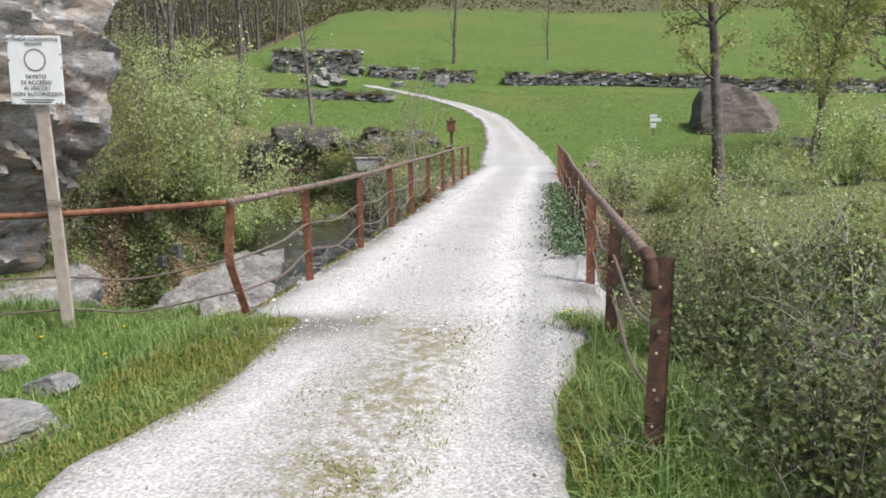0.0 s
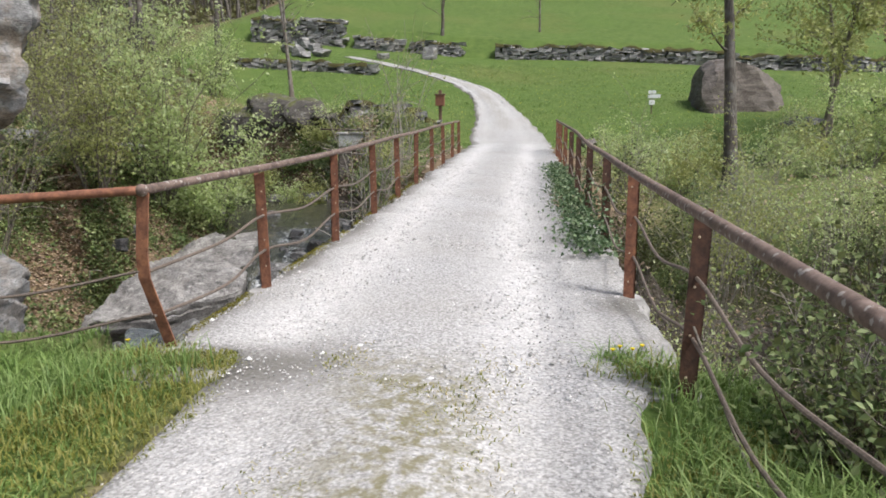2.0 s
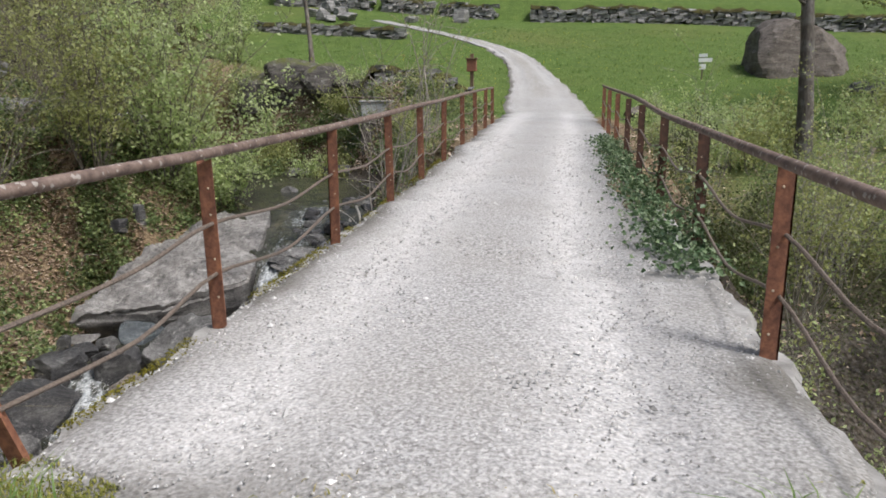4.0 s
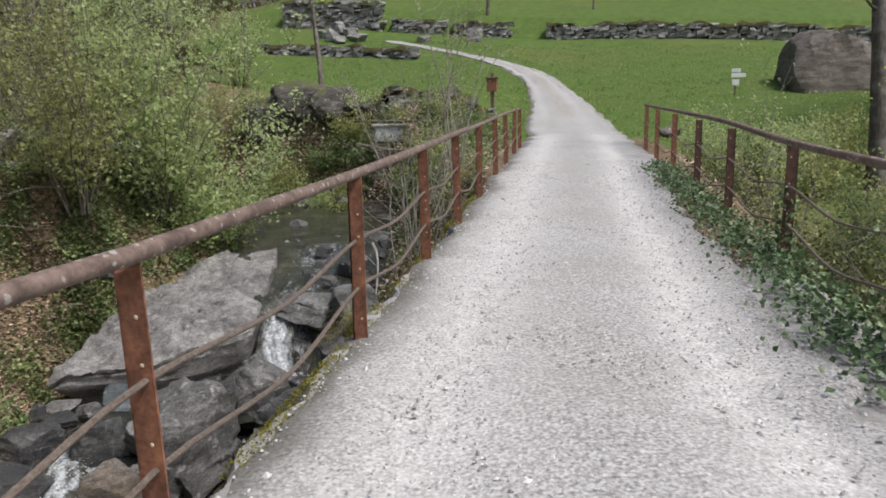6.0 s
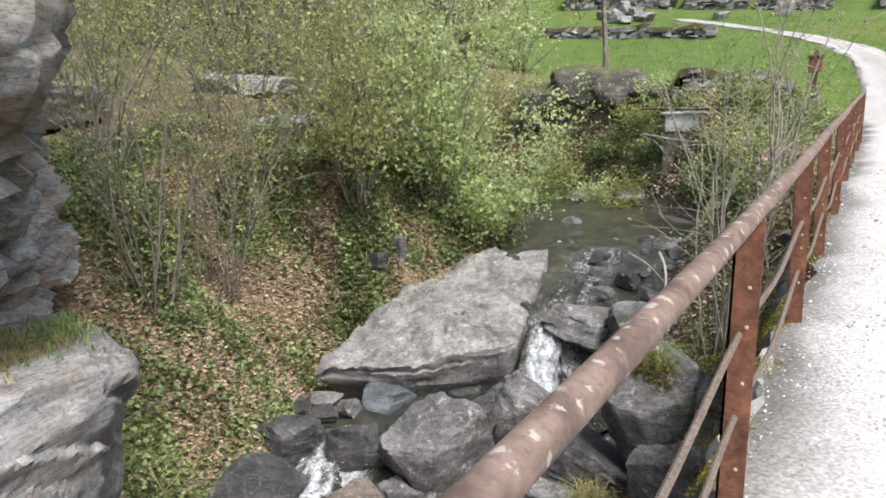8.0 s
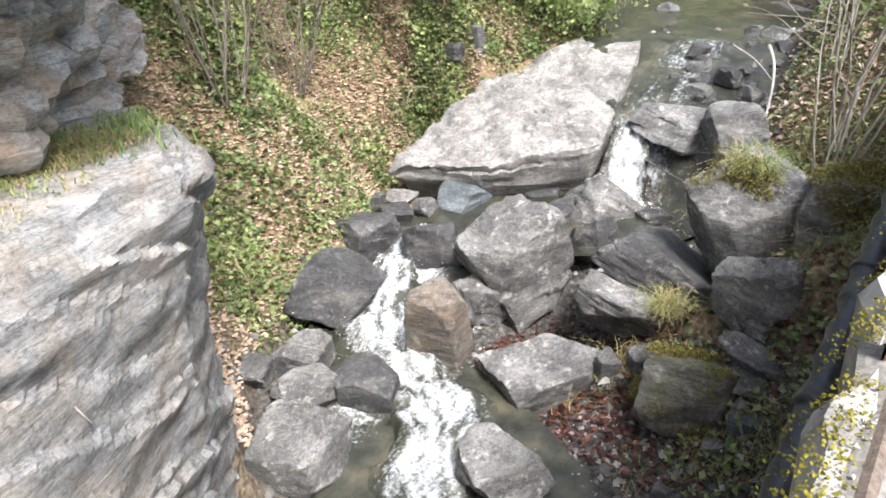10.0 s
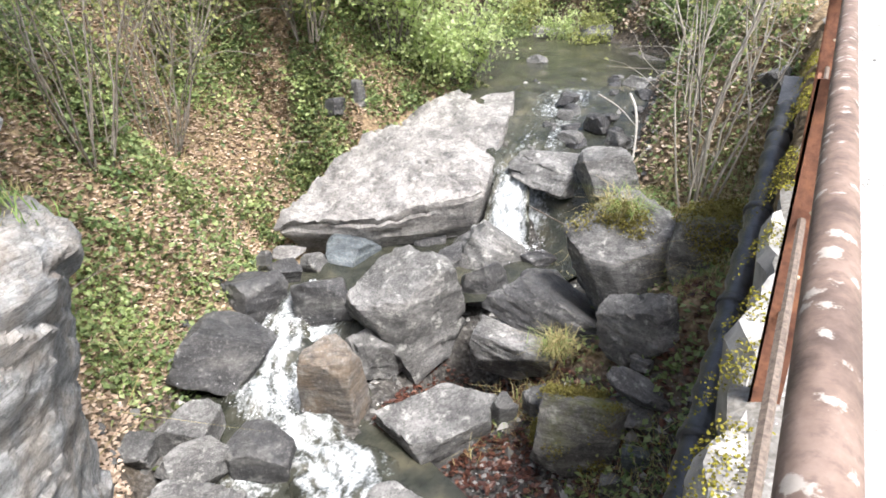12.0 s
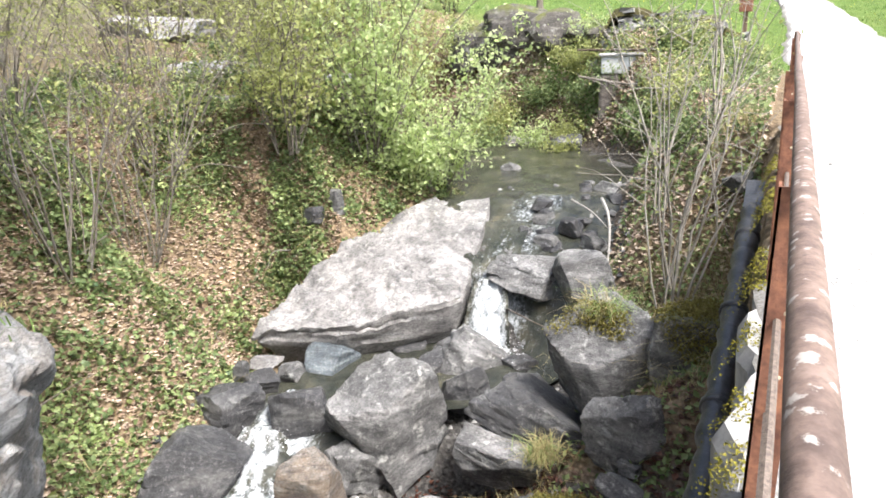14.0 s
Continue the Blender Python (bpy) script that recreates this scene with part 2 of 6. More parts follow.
PIPE = plain_material("black_plastic_pipe", (0.012, 0.013, 0.014), (0.05, 0.052, 0.055), 12, 0.45, 0.5, 0.5, 0.02)
WHITE_BOX = plain_material("whitewashed_concrete", (0.34, 0.35, 0.34), (0.55, 0.56, 0.55), 7)
BARK = bark_material("grey_bark", (0.055, 0.048, 0.04), (0.15, 0.135, 0.115))
TWIG = bark_material("twig_bark", (0.085, 0.072, 0.055), (0.21, 0.185, 0.15), (0.38, 0.36, 0.33), 0.35)
TWIG_DARK = bark_material("dark_twig_bark", (0.04, 0.03, 0.022), (0.13, 0.10, 0.07))
DRIFT = plain_material("bleached_driftwood", (0.24, 0.22, 0.19), (0.46, 0.43, 0.39), 15)
LEAF = leaf_material("fresh_green_leaf", (0.32, 0.42, 0.15), (0.48, 0.57, 0.25), (0.60, 0.67, 0.38), 0.55)
LEAF_OLIVE = leaf_material("olive_bud_leaf", (0.25, 0.27, 0.09), (0.36, 0.39, 0.14), (0.47, 0.50, 0.23), 0.55)
BRAMBLE = leaf_material("bramble_leaf", (0.10, 0.15, 0.055), (0.185, 0.245, 0.095), (0.31, 0.37, 0.16), 0.4)
# darker bramble green, lowered to hold the thicket's shade in the leaf colour
BRAMBLE_DARK = leaf_material("dark_shaded_bramble_leaf", (0.04, 0.056, 0.020), (0.085, 0.105, 0.034), (0.15, 0.17, 0.055), 0.3)
IVY = leaf_material("ivy_leaf", (0.04, 0.08, 0.03), (0.10, 0.165, 0.07), (0.24, 0.31, 0.17), 0.18, 0.4)
DEAD_LEAF = leaf_material("dead_leaf", (0.22, 0.15, 0.10), (0.42, 0.32, 0.235), (0.62, 0.51, 0.40), 0.15, 0.8)
# wet red leaves, darkened further so the colour holds the hollow's shade
RED_LEAF = leaf_material("shaded_wet_red_leaf", (0.035, 0.014, 0.010), (0.075, 0.030, 0.020), (0.14, 0.065, 0.042), 0.05, 0.4)
GRASS = leaf_material("grass_blade", (0.12, 0.20, 0.05), (0.20, 0.30, 0.085), (0.32, 0.41, 0.16), 0.4)
GRASS_DRY = leaf_material("dry_grass_blade", (0.22, 0.18, 0.07), (0.34, 0.29, 0.13), (0.42, 0.37, 0.20), 0.25)
GRASS_YELLOW = leaf_material("yellowish_verge_blade", (0.14, 0.16, 0.03), (0.22, 0.23, 0.05), (0.30, 0.28, 0.09), 0.3)
MOSS = leaf_material("yellow_moss", (0.10, 0.09, 0.01), (0.18, 0.16, 0.02), (0.26, 0.24, 0.035), 0.2, 0.9)
PETAL = leaf_material("yellow_petal", (0.75, 0.55, 0.01), (0.8, 0.62, 0.02), (0.85, 0.68, 0.03), 0.2)
WATER = water_material()
SPRAY = plain_material("white_spray", (0.75, 0.78, 0.8), (0.9, 0.9, 0.9), 20, 0.5)


# ---- mesh helpers ----
rng = np.random.default_rng(7)


def mesh_of(name, verts, faces, material, smooth=False, colours=None, layer="zone"):
    """A mesh from an array of places and an array of faces with equal corner counts."""
    verts, faces = np.asarray(verts, np.float32), np.asarray(faces, np.int32)
    me = bpy.data.meshes.new(name)
    k = faces.shape[1]
    me.vertices.add(len(verts))
    me.vertices.foreach_set("co", verts.ravel())
    me.loops.add(faces.size)
    me.loops.foreach_set("vertex_index", faces.ravel())
    me.polygons.add(len(faces))
    me.polygons.foreach_set("loop_start", np.arange(0, faces.size, k, dtype=np.int32))
    me.update(calc_edges=True)
    me.polygons.foreach_set("use_smooth", np.full(len(faces), smooth))
    if colours is not None:
        if np.ndim(colours) == 1:
            at = me.attributes.new(layer, "FLOAT", "POINT")
            at.data.foreach_set("value", np.asarray(colours, np.float32))
        else:
            at = me.color_attributes.new(layer, "FLOAT_COLOR", "POINT")
            at.data.foreach_set("color", np.column_stack([colours, np.ones(len(verts))]).astype(np.float32).ravel())
    me.materials.append(material)
    me.validate()
    return me


def put(name, me, parent=None, label=""):
    ob = new(name, me)
    if parent:
        ob.parent = parent
    if label:
        ob["label"] = label
    return ob


def part(name, bm, material, parent=None, label="", smooth=False):
    me = bpy.data.meshes.new(name)
    bm.to_mesh(me)
    bm.free()
    me.materials.append(material)
    if smooth:
        me.polygons.foreach_set("use_smooth", np.full(len(me.polygons), True))
    return put(name, me, parent, label)


def box(w, d, h, at=(0, 0, 0), bevel=0.0, turn=None):
    bm = bmesh.new()
    m = Matrix.Translation(at) @ (turn or Matrix()) @ Matrix.Diagonal((w, d, h, 1))
    bmesh.ops.create_cube(bm, size=1, matrix=m)
    if bevel:
        bmesh.ops.bevel(bm, geom=bm.edges[:], offset=bevel, segments=2, affect="EDGES", profile=0.5)
    return bm


def tubes(paths, radii, sides=6):
    """Vertices and quads of round tubes along paths (each an array of places), with a radius for each place."""
    vs, fs, base = [], [], 0
    ang = np.linspace(0, 2 * np.pi, sides, endpoint=False)
    for p, r in zip(paths, radii):
        p = np.asarray(p, float)
        r = np.broadcast_to(np.asarray(r, float), (len(p),))
        t = np.gradient(p, axis=0)
        t /= np.linalg.norm(t, axis=1)[:, None] + 1e-9
        ref = np.where(np.abs(t[:, 2:3]) > 0.9, [[1.0, 0, 0]], [[0, 0, 1.0]])
        u = np.cross(t, ref)
        u /= np.linalg.norm(u, axis=1)[:, None] + 1e-9
        w = np.cross(t, u)
        ring = p[:, None] + r[:, None, None] * (np.cos(ang)[None, :, None] * u[:, None] + np.sin(ang)[None, :, None] * w[:, None])
        n = len(p)
        vs.append(ring.reshape(-1, 3))
        i, j = np.meshgrid(np.arange(n - 1), np.arange(sides), indexing="ij")
        a, b = base + i * sides + j, base + i * sides + (j + 1) % sides
        fs.append(np.stack([a, b, b + sides, a + sides], -1).reshape(-1, 4))
        base += n * sides
    return np.concatenate(vs), np.concatenate(fs)


def capped_tube(path, r, sides=12):
    """One closed tube as a bmesh."""
    v, f = tubes([path], [r], sides)
    bm = bmesh.new()
    bv = [bm.verts.new(x) for x in v]
    for q in f:
        bm.faces.new([bv[i] for i in q])
    bm.faces.new(list(reversed(bv[:sides])))
    bm.faces.new(bv[-sides:])
    bmesh.ops.recalc_face_normals(bm, faces=bm.faces[:])
    return bm


def leaves(centres, size, seed=0, flat=0.0, long=1.6):
    """Vertices and quads of small pointed leaves. flat: 1 lays them on the ground."""
    g = np.random.default_rng(seed)
    n = len(centres)
    d = g.normal(size=(n, 3))
    d[:, 2] *= 1 - flat
    d /= np.linalg.norm(d, axis=1)[:, None] + 1e-9
    up = g.normal(size=(n, 3)) * (1 - flat * 0.75) + np.array([0, 0, 0.6 + 2 * flat])
    s = np.cross(d, up)
    s /= np.linalg.norm(s, axis=1)[:, None] + 1e-9
    nrm = np.cross(s, d)
    sz = np.asarray(size) * g.uniform(0.6, 1.4, n)
    a = centres - d * (sz * long / 2)[:, None]
    b = centres + d * (sz * long / 2)[:, None]
    l = centres - s * (sz / 2)[:, None] + nrm * (sz * 0.16)[:, None]
    r = centres + s * (sz / 2)[:, None] + nrm * (sz * 0.16)[:, None]
    v = np.stack([a, l, b, r], 1).reshape(-1, 3)
    return v, np.arange(4 * n).reshape(-1, 4)


def blades(at, height, lean, width, seed=0):
    """Vertices and quads of bent grass blades, two quads each."""
    g = np.random.default_rng(seed)
    n = len(at)
    h = np.asarray(height) * g.uniform(0.5, 1.25, n)
    a = g.uniform(0, 2 * np.pi, n)
    way = np.column_stack([np.cos(a), np.sin(a), np.zeros(n)])
    side = np.column_stack([-np.sin(a), np.cos(a), np.zeros(n)])
    le = lean * g.uniform(0.3, 1.6, n)
    w = width * g.uniform(0.6, 1.3, n)
    mid = at + way * (h * le * 0.35)[:, None] + np.array([0, 0, 1.0]) * (h * 0.6)[:, None]
    tip = at + way * (h * le)[:, None] + np.array([0, 0, 1.0]) * (h * np.clip(1 - 0.3 * le, 0.3, 1))[:, None]
    v = np.stack([at - side * w[:, None], at + side * w[:, None], mid - side * (0.75 * w)[:, None], mid + side * (0.75 * w)[:, None], tip - side * (0.1 * w)[:, None], tip + side * (0.1 * w)[:, None]], 1).reshape(-1, 3)
    k = 6 * np.arange(n)[:, None]
    return v, np.concatenate([k + [0, 1, 3, 2], k + [2, 3, 5, 4]])


def join(*pieces):
    vs, fs, base = [], [], 0
    for v, f in pieces:
        vs.append(v)
        fs.append(f + base)
        base += len(v)
    return np.concatenate(vs), np.concatenate(fs)


def fbm(p, scale, octaves=4):
    return noise.fractal(Vector(p) * scale, 0.9, 2.0, octaves)


# ---- the lie of the land ----
def ramp(a, b, v):
    s = np.clip((np.asarray(v, float) - a) / (b - a), 0, 1)
    return s * s * (3 - 2 * s)


# stream: x, y, bed height, half width
STREAM = np.array([(14, 5, -5.6, 2.2), (4, 8.3, -4.9, 1.8), (-0.6, 9.4, -4.45, 1.6), (-3.4, 10.4, -4.25, 1.6),
                   (-5.6, 12.2, -4.1, 2.0), (-5.8, 14.3, -3.75, 2.1), (-5.3, 16.3, -3.5, 1.7), (-5.2, 17.8, -2.5, 1.3),
                   (-5.6, 20.0, -1.85, 1.5), (-6.4, 22.5, -1.85, 2.3), (-8.0, 24.6, -1.85, 2.0), (-13, 25.6, -1.6, 1.6),
                   (-21, 27.5, -1.0, 1.5), (-40, 32, 1.5, 1.5)], float)


def stream_at(x, y):
    """Signed distance from the stream's middle (left bank negative), bed height and half width."""
    best = np.full(np.shape(x), 1e9)
    side, bed, half = np.zeros(np.shape(x)), np.zeros(np.shape(x)), np.ones(np.shape(x))
    for a, b in zip(STREAM[:-1], STREAM[1:]):
        dx, dy = b[0] - a[0], b[1] - a[1]
        s = np.clip(((x - a[0]) * dx + (y - a[1]) * dy) / (dx * dx + dy * dy), 0, 1)
        d = np.hypot(x - a[0] - s * dx, y - a[1] - s * dy)
        near = d < best
        best = np.where(near, d, best)
        side = np.where(near, np.sign(dy * (x - a[0]) - dx * (y - a[1])), side)
        bed = np.where(near, a[2] + s * (b[2] - a[2]), bed)
        half = np.where(near, a[3] + s * (b[3] - a[3]), half)
    return best * side, bed, half


def wave(x, y, f, seed=0.0):
    return (np.sin(x * f + 1.3 * seed + 1.7 * np.sin(y * f * 0.63 + seed)) + np.sin(y * f * 1.13 + 2.1 * seed + 1.4 * np.sin(x * f * 0.71))) / 2


def road_z(y):
    return 0.017 * np.clip(np.asarray(y, float) - 10, 0, 12)


def road_mid(y):
    y = np.asarray(y, float)
    return np.interp(y, [-8, 3, 30, 32, 34, 37, 39, 41, 43, 45.5, 47], [-0.2, 0, 0.0, -0.3, -0.5, -1.1, -1.65, -2.65, -4.6, -8.2, -10.8])


def upper(x, y):
    """The land without the stream's cut."""
    near = road_z(y) + 0.0 * x
    rise = 0.24 * np.clip(y - 30.5, 0, 20)
    tilt = ramp(29, 45, y) * np.where(x > -1, -0.052 * (x + 1), -0.085 * (x + 1))
    z = near + rise + np.clip(tilt, -3, 4) + 1.0 * ramp(-2.2, -5.0, x) * ramp(24.5, 27.5, y) * (1 - ramp(30, 40, y))
    # terrace above the long dry stone wall, and the hill behind it
    hill = 0.95 * ramp(50.2, 50.6, y) * ramp(-26, -19, x) + 0.27 * np.clip(y - 50.5, 0, 60) - 0.36 * np.clip(-19 - x - 0.12 * (y - 50), 0, 30) * ramp(52, 70, y)
    z = z + hill + 0.62 * np.clip(y - 100, 0, 400)
    # verges and the hollow on the downstream side
    z = z - 2.3 * ramp(1.75, 3.6, x) * ramp(2.0, 4.2, y + 0.35 * x) * (1 - ramp(15, 27, y + 0.25 * x))
    z = z - 0.5 * ramp(1.6, 3.0, x) * ramp(20, 24, y) * (1 - ramp(24, 33, y))
    # wooded hillside on the far bank
    left = np.clip(-10.5 - x, 0, 200)
    z = z + ramp(8, 26, y) * (1 - ramp(26, 40, y)) * 0.30 * left + 0.55 * np.clip(-34 - x, 0, 300) - 0.10 * ramp(-1.4, -2.0, x) * (1 - ramp(3, 6, y))
    return z


def ground_z(x, y):
    x, y = np.asarray(x, float), np.asarray(y, float)
    d, bed, half = stream_at(x, y)
    shelf = np.interp(y, [13.5, 15, 17, 18.5, 19.6, 21], [0, 1.2, 1.75, 1.6, 0.9, 0])
    out = np.abs(d) - half - np.where(d < 0, shelf, 0)
    left_bank = bed + 0.15 + np.clip(out, 0, 99) * np.interp(y, [7.5, 9.5, 11, 12], [3.5, 3.0, 1.4, 1.2])
    right_slope = np.interp(y, [9, 12, 14, 16.5, 18.5, 21, 24], [0.2, 0.32, 0.72, 1.05, 1.4, 1.5, 2.2])
    right_bank = bed + 0.1 + np.clip(out, 0, 99) * np.where(y < 9, 1.3, right_slope)
    bank = np.where(d < 0, left_bank, right_bank)
    bank = np.where(out < 0, bed + 0.15 * ramp(-1, 0, out), bank)
    # pits added to the bed to deepen the shade in hollows between the boulders
    bank = bank - 0.95 * np.exp(-(((x + 4.75) / 0.62) ** 2 + ((y - 14.05) / 0.62) ** 2)) - 0.4 * np.exp(-(((x + 2.9) / 0.35) ** 2 + ((y - 13.9) / 0.3) ** 2))
    top = upper(x, y)
    # smooth minimum of the two
    k = 0.35
    h = np.clip(0.5 + 0.5 * (top - bank) / k, 0, 1)
    z = top * (1 - h) + bank * h - k * h * (1 - h)
    road = (1 - ramp(1.5, 1.66, np.abs(x))) * np.where(y > 11.2, 1, 0) * (1 - ramp(29, 32, y))
    z = z * (1 - road) + (road_z(y) - 0.02) * road
    under = (1 - ramp(1.75, 1.9, np.abs(x))) * np.where((y > 5.75) & (y < 11.2), 1, 0)
    z = np.where(under > 0, np.minimum(z, -1.2), z)
    cut = ramp(6.1, 6.5, y) * (1 - ramp(10.8, 11.6, y)) * ramp(-6.3, -5.7, x) * (1 - ramp(-1.6, -1.45, x))
    z = z * (1 - cut) + np.minimum(z, bed + 0.15 + 0.12 * wave(x, y, 2.3, 8)) * cut
    rough = ramp(0.2, 1.5, top - z + 0.2) + ramp(5, 12, -x)
    far = ramp(30, 50, y)
    z = z + (wave(x, y, 1.9, 1) * 0.10 + wave(x, y, 5.3, 2) * 0.045) * np.clip(rough, 0, 1) * (1 - far) + wave(x, y, 0.35, 3) * 0.12 * far
    near_road = 1 - ramp(1.5, 2.6, np.abs(x - road_mid(y)))
    z = z + wave(x, y, 2.6, 4) * 0.02 * (1 - near_road) - near_road * 0.035 * np.where((y > 5.75) & (y < 11.2), 0, 1)
    return z


# ---- ground ----
def spaced(lo, hi, step, out_lo, out_hi, grow=1.16):
    mid = list(np.arange(lo, hi + 1e-6, step))
    a, s = [], step
    while (a[-1] if a else lo) > out_lo:
        s *= grow
        a.append((a[-1] if a else lo) - s)
    b, s = [], step
    while (b[-1] if b else hi) < out_hi:
        s *= grow
        b.append((b[-1] if b else hi) + s)
    return np.array(a[::-1] + mid + b)


def build_ground():
    xs, ys = spaced(-14, 8, 0.16, -420, 420, 1.08), spaced(1, 30, 0.16, -120, 620, 1.06)
    gx, gy = np.meshgrid(xs, ys)
    gz = ground_z(gx, gy)
    d, bed, half = stream_at(gx, gy)
    out = np.abs(d) - half
    turf = ramp(28.5, 30.5, gy + 0.2 * np.minimum(gx, 0) + 1.0 * wave(gx, gy, 0.9, 5)) * ramp(-26, -20, gx + 0.0 * gy)
    turf = np.maximum(turf, ramp(0.82, 1.0, np.abs(gx + 0.1)) * (1 - ramp(5.6, 6.6, gy)) * (1 - ramp(5.5, 7, np.abs(gx))))
    turf = np.maximum(turf, ramp(2.4, 5, gx) * ramp(12, 20, gy) * 0.8)
    turf = np.maximum(turf, ramp(25.5, 27.5, gy) * ramp(-8.5, -7.5, gx) * 1.0 * (1 - ramp(0, 0.6, np.abs(d) * 0 + (gz < -0.4))))
    stone = (1 - ramp(-0.2, 0.6, out)) + 0.8 * ramp(1.9, 2.6, gx) * (1 - ramp(8, 11, gx)) * ramp(2.6, 3.8, gy) * (1 - ramp(14, 18, gy)) + (d > 0) * (gx > -5) * (gx < 2) * (gy < 14) * (1 - ramp(-3.6, -2.2, gz))
    woods = ramp(84, 93, gy - 0.22 * gx + 5 * wave(gx, gy, 0.06, 2) + 3 * wave(gx, gy, 0.2, 5)) + ramp(-21, -27, gx + 0.22 * (gy - 50)) * (gy > 30) + ramp(-13, -20, gx) * (gy <= 40) * ramp(8, 12, gy)
    zone = np.stack([np.clip(turf, 0, 1), np.clip(stone, 0, 1), np.clip(woods, 0, 1)], -1).reshape(-1, 3)
    n, m = gx.shape
    i, j = np.meshgrid(np.arange(n - 1), np.arange(m - 1), indexing="ij")
    a = i * m + j
    faces = np.stack([a, a + 1, a + m + 1, a + m], -1).reshape(-1, 4)
    ob = put("ground", mesh_of("ground", np.stack([gx, gy, gz], -1).reshape(-1, 3), faces, GROUND, True, zone))
    tagged(ob, "valley ground of meadow turf, leaf litter and stony stream bed", "ground", kind="structure")


build_ground()


def build_road():
    ys = np.arange(-9, 46.9, 0.14)
    us = np.linspace(-1, 1, 31)
    gy, gu = np.meshgrid(ys, us, indexing="ij")
    edge = np.where((gy > 5.9) & (gy < 11.5), 1.49, 1.45 + 0.08 * wave(gy, gy * 0.3, 2.1, 1)) + 0.04 * wave(gy, gy, 6.7, 2)
    left = np.where(gy < 5.9, np.interp(gy, [-9, 3.3, 4.6, 5.9], [1.5, 1.16, 0.98, 1.08]) + 0.06 * wave(gy, gy, 4.1, 5), edge)
    right = np.where(gy < 6.2, np.interp(gy, [4.4, 6.2], [1.14, 1.47]) + 0.05 * wave(gy, gy, 5, 3), np.where((gy > 8.6) & (gy < 17), 1.10 + 0.1 * wave(gy, gy, 4, 2), edge))
    wide = np.interp(gy, [28.5, 31, 34, 37, 41, 44, 47], [1, 1.12, 0.84, 0.62, 0.6, 0.46, 0.42]) + ramp(30, 33, gy) * (0.05 * wave(gy, gy * gu, 2.9, 4) + 0.03 * wave(gy, gu, 7.7, 1))
    gx = road_mid(gy) + np.where(gu < 0, gu * left, gu * right) * wide
    base = np.where(gy < 30, road_z(gy), ground_z(gx, gy))
    crown = 0.035 * (1 - gu ** 2) - 0.022 * np.exp(-((np.abs(gu) - 0.52) / 0.16) ** 2)
    gz = base + crown + 0.012 * wave(gx, gy, 3.1, 2) + 0.006 * wave(gx, gy, 11, 6) + np.where(np.abs(gu) > 0.99, np.where(gy < 5.9, -0.12, -0.03), 0.0) + np.where(gy >= 30, 0.035, 0)
    tracks = np.exp(-((np.abs(gu + 0.04) - 0.5) / 0.22) ** 2)
    tracks = np.where(gy < 6, 0.65 * tracks, tracks) * (1 - 0.85 * ramp(26, 31, gy))
    turf = np.exp(-((gx - 0.1 + 0.1 * wave(gy, gy, 1.3, 3)) / 0.34) ** 2) * (1 - ramp(5.3, 6.1, gy)) + 0.5 * ramp(31, 34, gy) * (np.exp(-(gu / 0.3) ** 2) + ramp(0.75, 1.0, np.abs(gu)))
    dirt = (ramp(0.8, 1.0, np.abs(gu)) * 0.8 + 1.2 * np.exp(-(((gx + 0.7) / 0.42) ** 2 + ((gy - 5.5) / 0.6) ** 2)) + 0.9 * np.exp(-(((gx - 1.3) / 0.22) ** 2 + ((gy - 7.0) / 0.35) ** 2))) * (0.5 + 0.5 * wave(gx, gy, 4, 7)) + ramp(0.80 - 0.12 * wave(gy, gy, 3.1, 2), 0.95, -gu) * ramp(7.3, 8.2, gy) * (0.75 + 0.4 * wave(gx, gy, 5, 3))
    zone = np.clip(np.stack([tracks, turf, dirt], -1), 0, 1).reshape(-1, 3)
    n, m = gx.shape
    i, j = np.meshgrid(np.arange(n - 1), np.arange(m - 1), indexing="ij")
    a = i * m + j
    faces = np.stack([a, a + 1, a + m + 1, a + m], -1).reshape(-1, 4)
    ob = put("road", mesh_of("road", np.stack([gx, gy, gz], -1).reshape(-1, 3), faces, GRAVEL, True, zone))
    tagged(ob, "pale grey gravel track with two worn wheel lines", "road", kind="structure")


build_road()


def pebbles(name, places, sizes, material, seed, label, kind="stuff"):
    """Many small eight-faced stones in one mesh."""
    g = np.random.default_rng(seed)
    n = len(places)
    o = np.array([(1, 0, 0), (-1, 0, 0), (0, 1, 0), (0, -1, 0), (0, 0, 0.7), (0, 0, -0.5)], float)
    a = g.uniform(0, 2 * np.pi, n)
    rot = np.stack([np.stack([np.cos(a), -np.sin(a)], -1), np.stack([np.sin(a), np.cos(a)], -1)], -2)
    v = o[None] * (sizes[:, None, None] * g.uniform(0.55, 1.2, (n, 6, 1)))
    v[..., :2] = np.einsum("nij,nkj->nki", rot, v[..., :2] * np.array([1, 0.7]))
    v = v + places[:, None]
    f = np.array([(0, 2, 4), (2, 1, 4), (1, 3, 4), (3, 0, 4), (2, 0, 5), (1, 2, 5), (3, 1, 5), (0, 3, 5)])
    ob = put(name, mesh_of(name, v.reshape(-1, 3), (f[None] + 6 * np.arange(n)[:, None, None]).reshape(-1, 3), material))
    return tagged(ob, label, "stones", kind=kind)


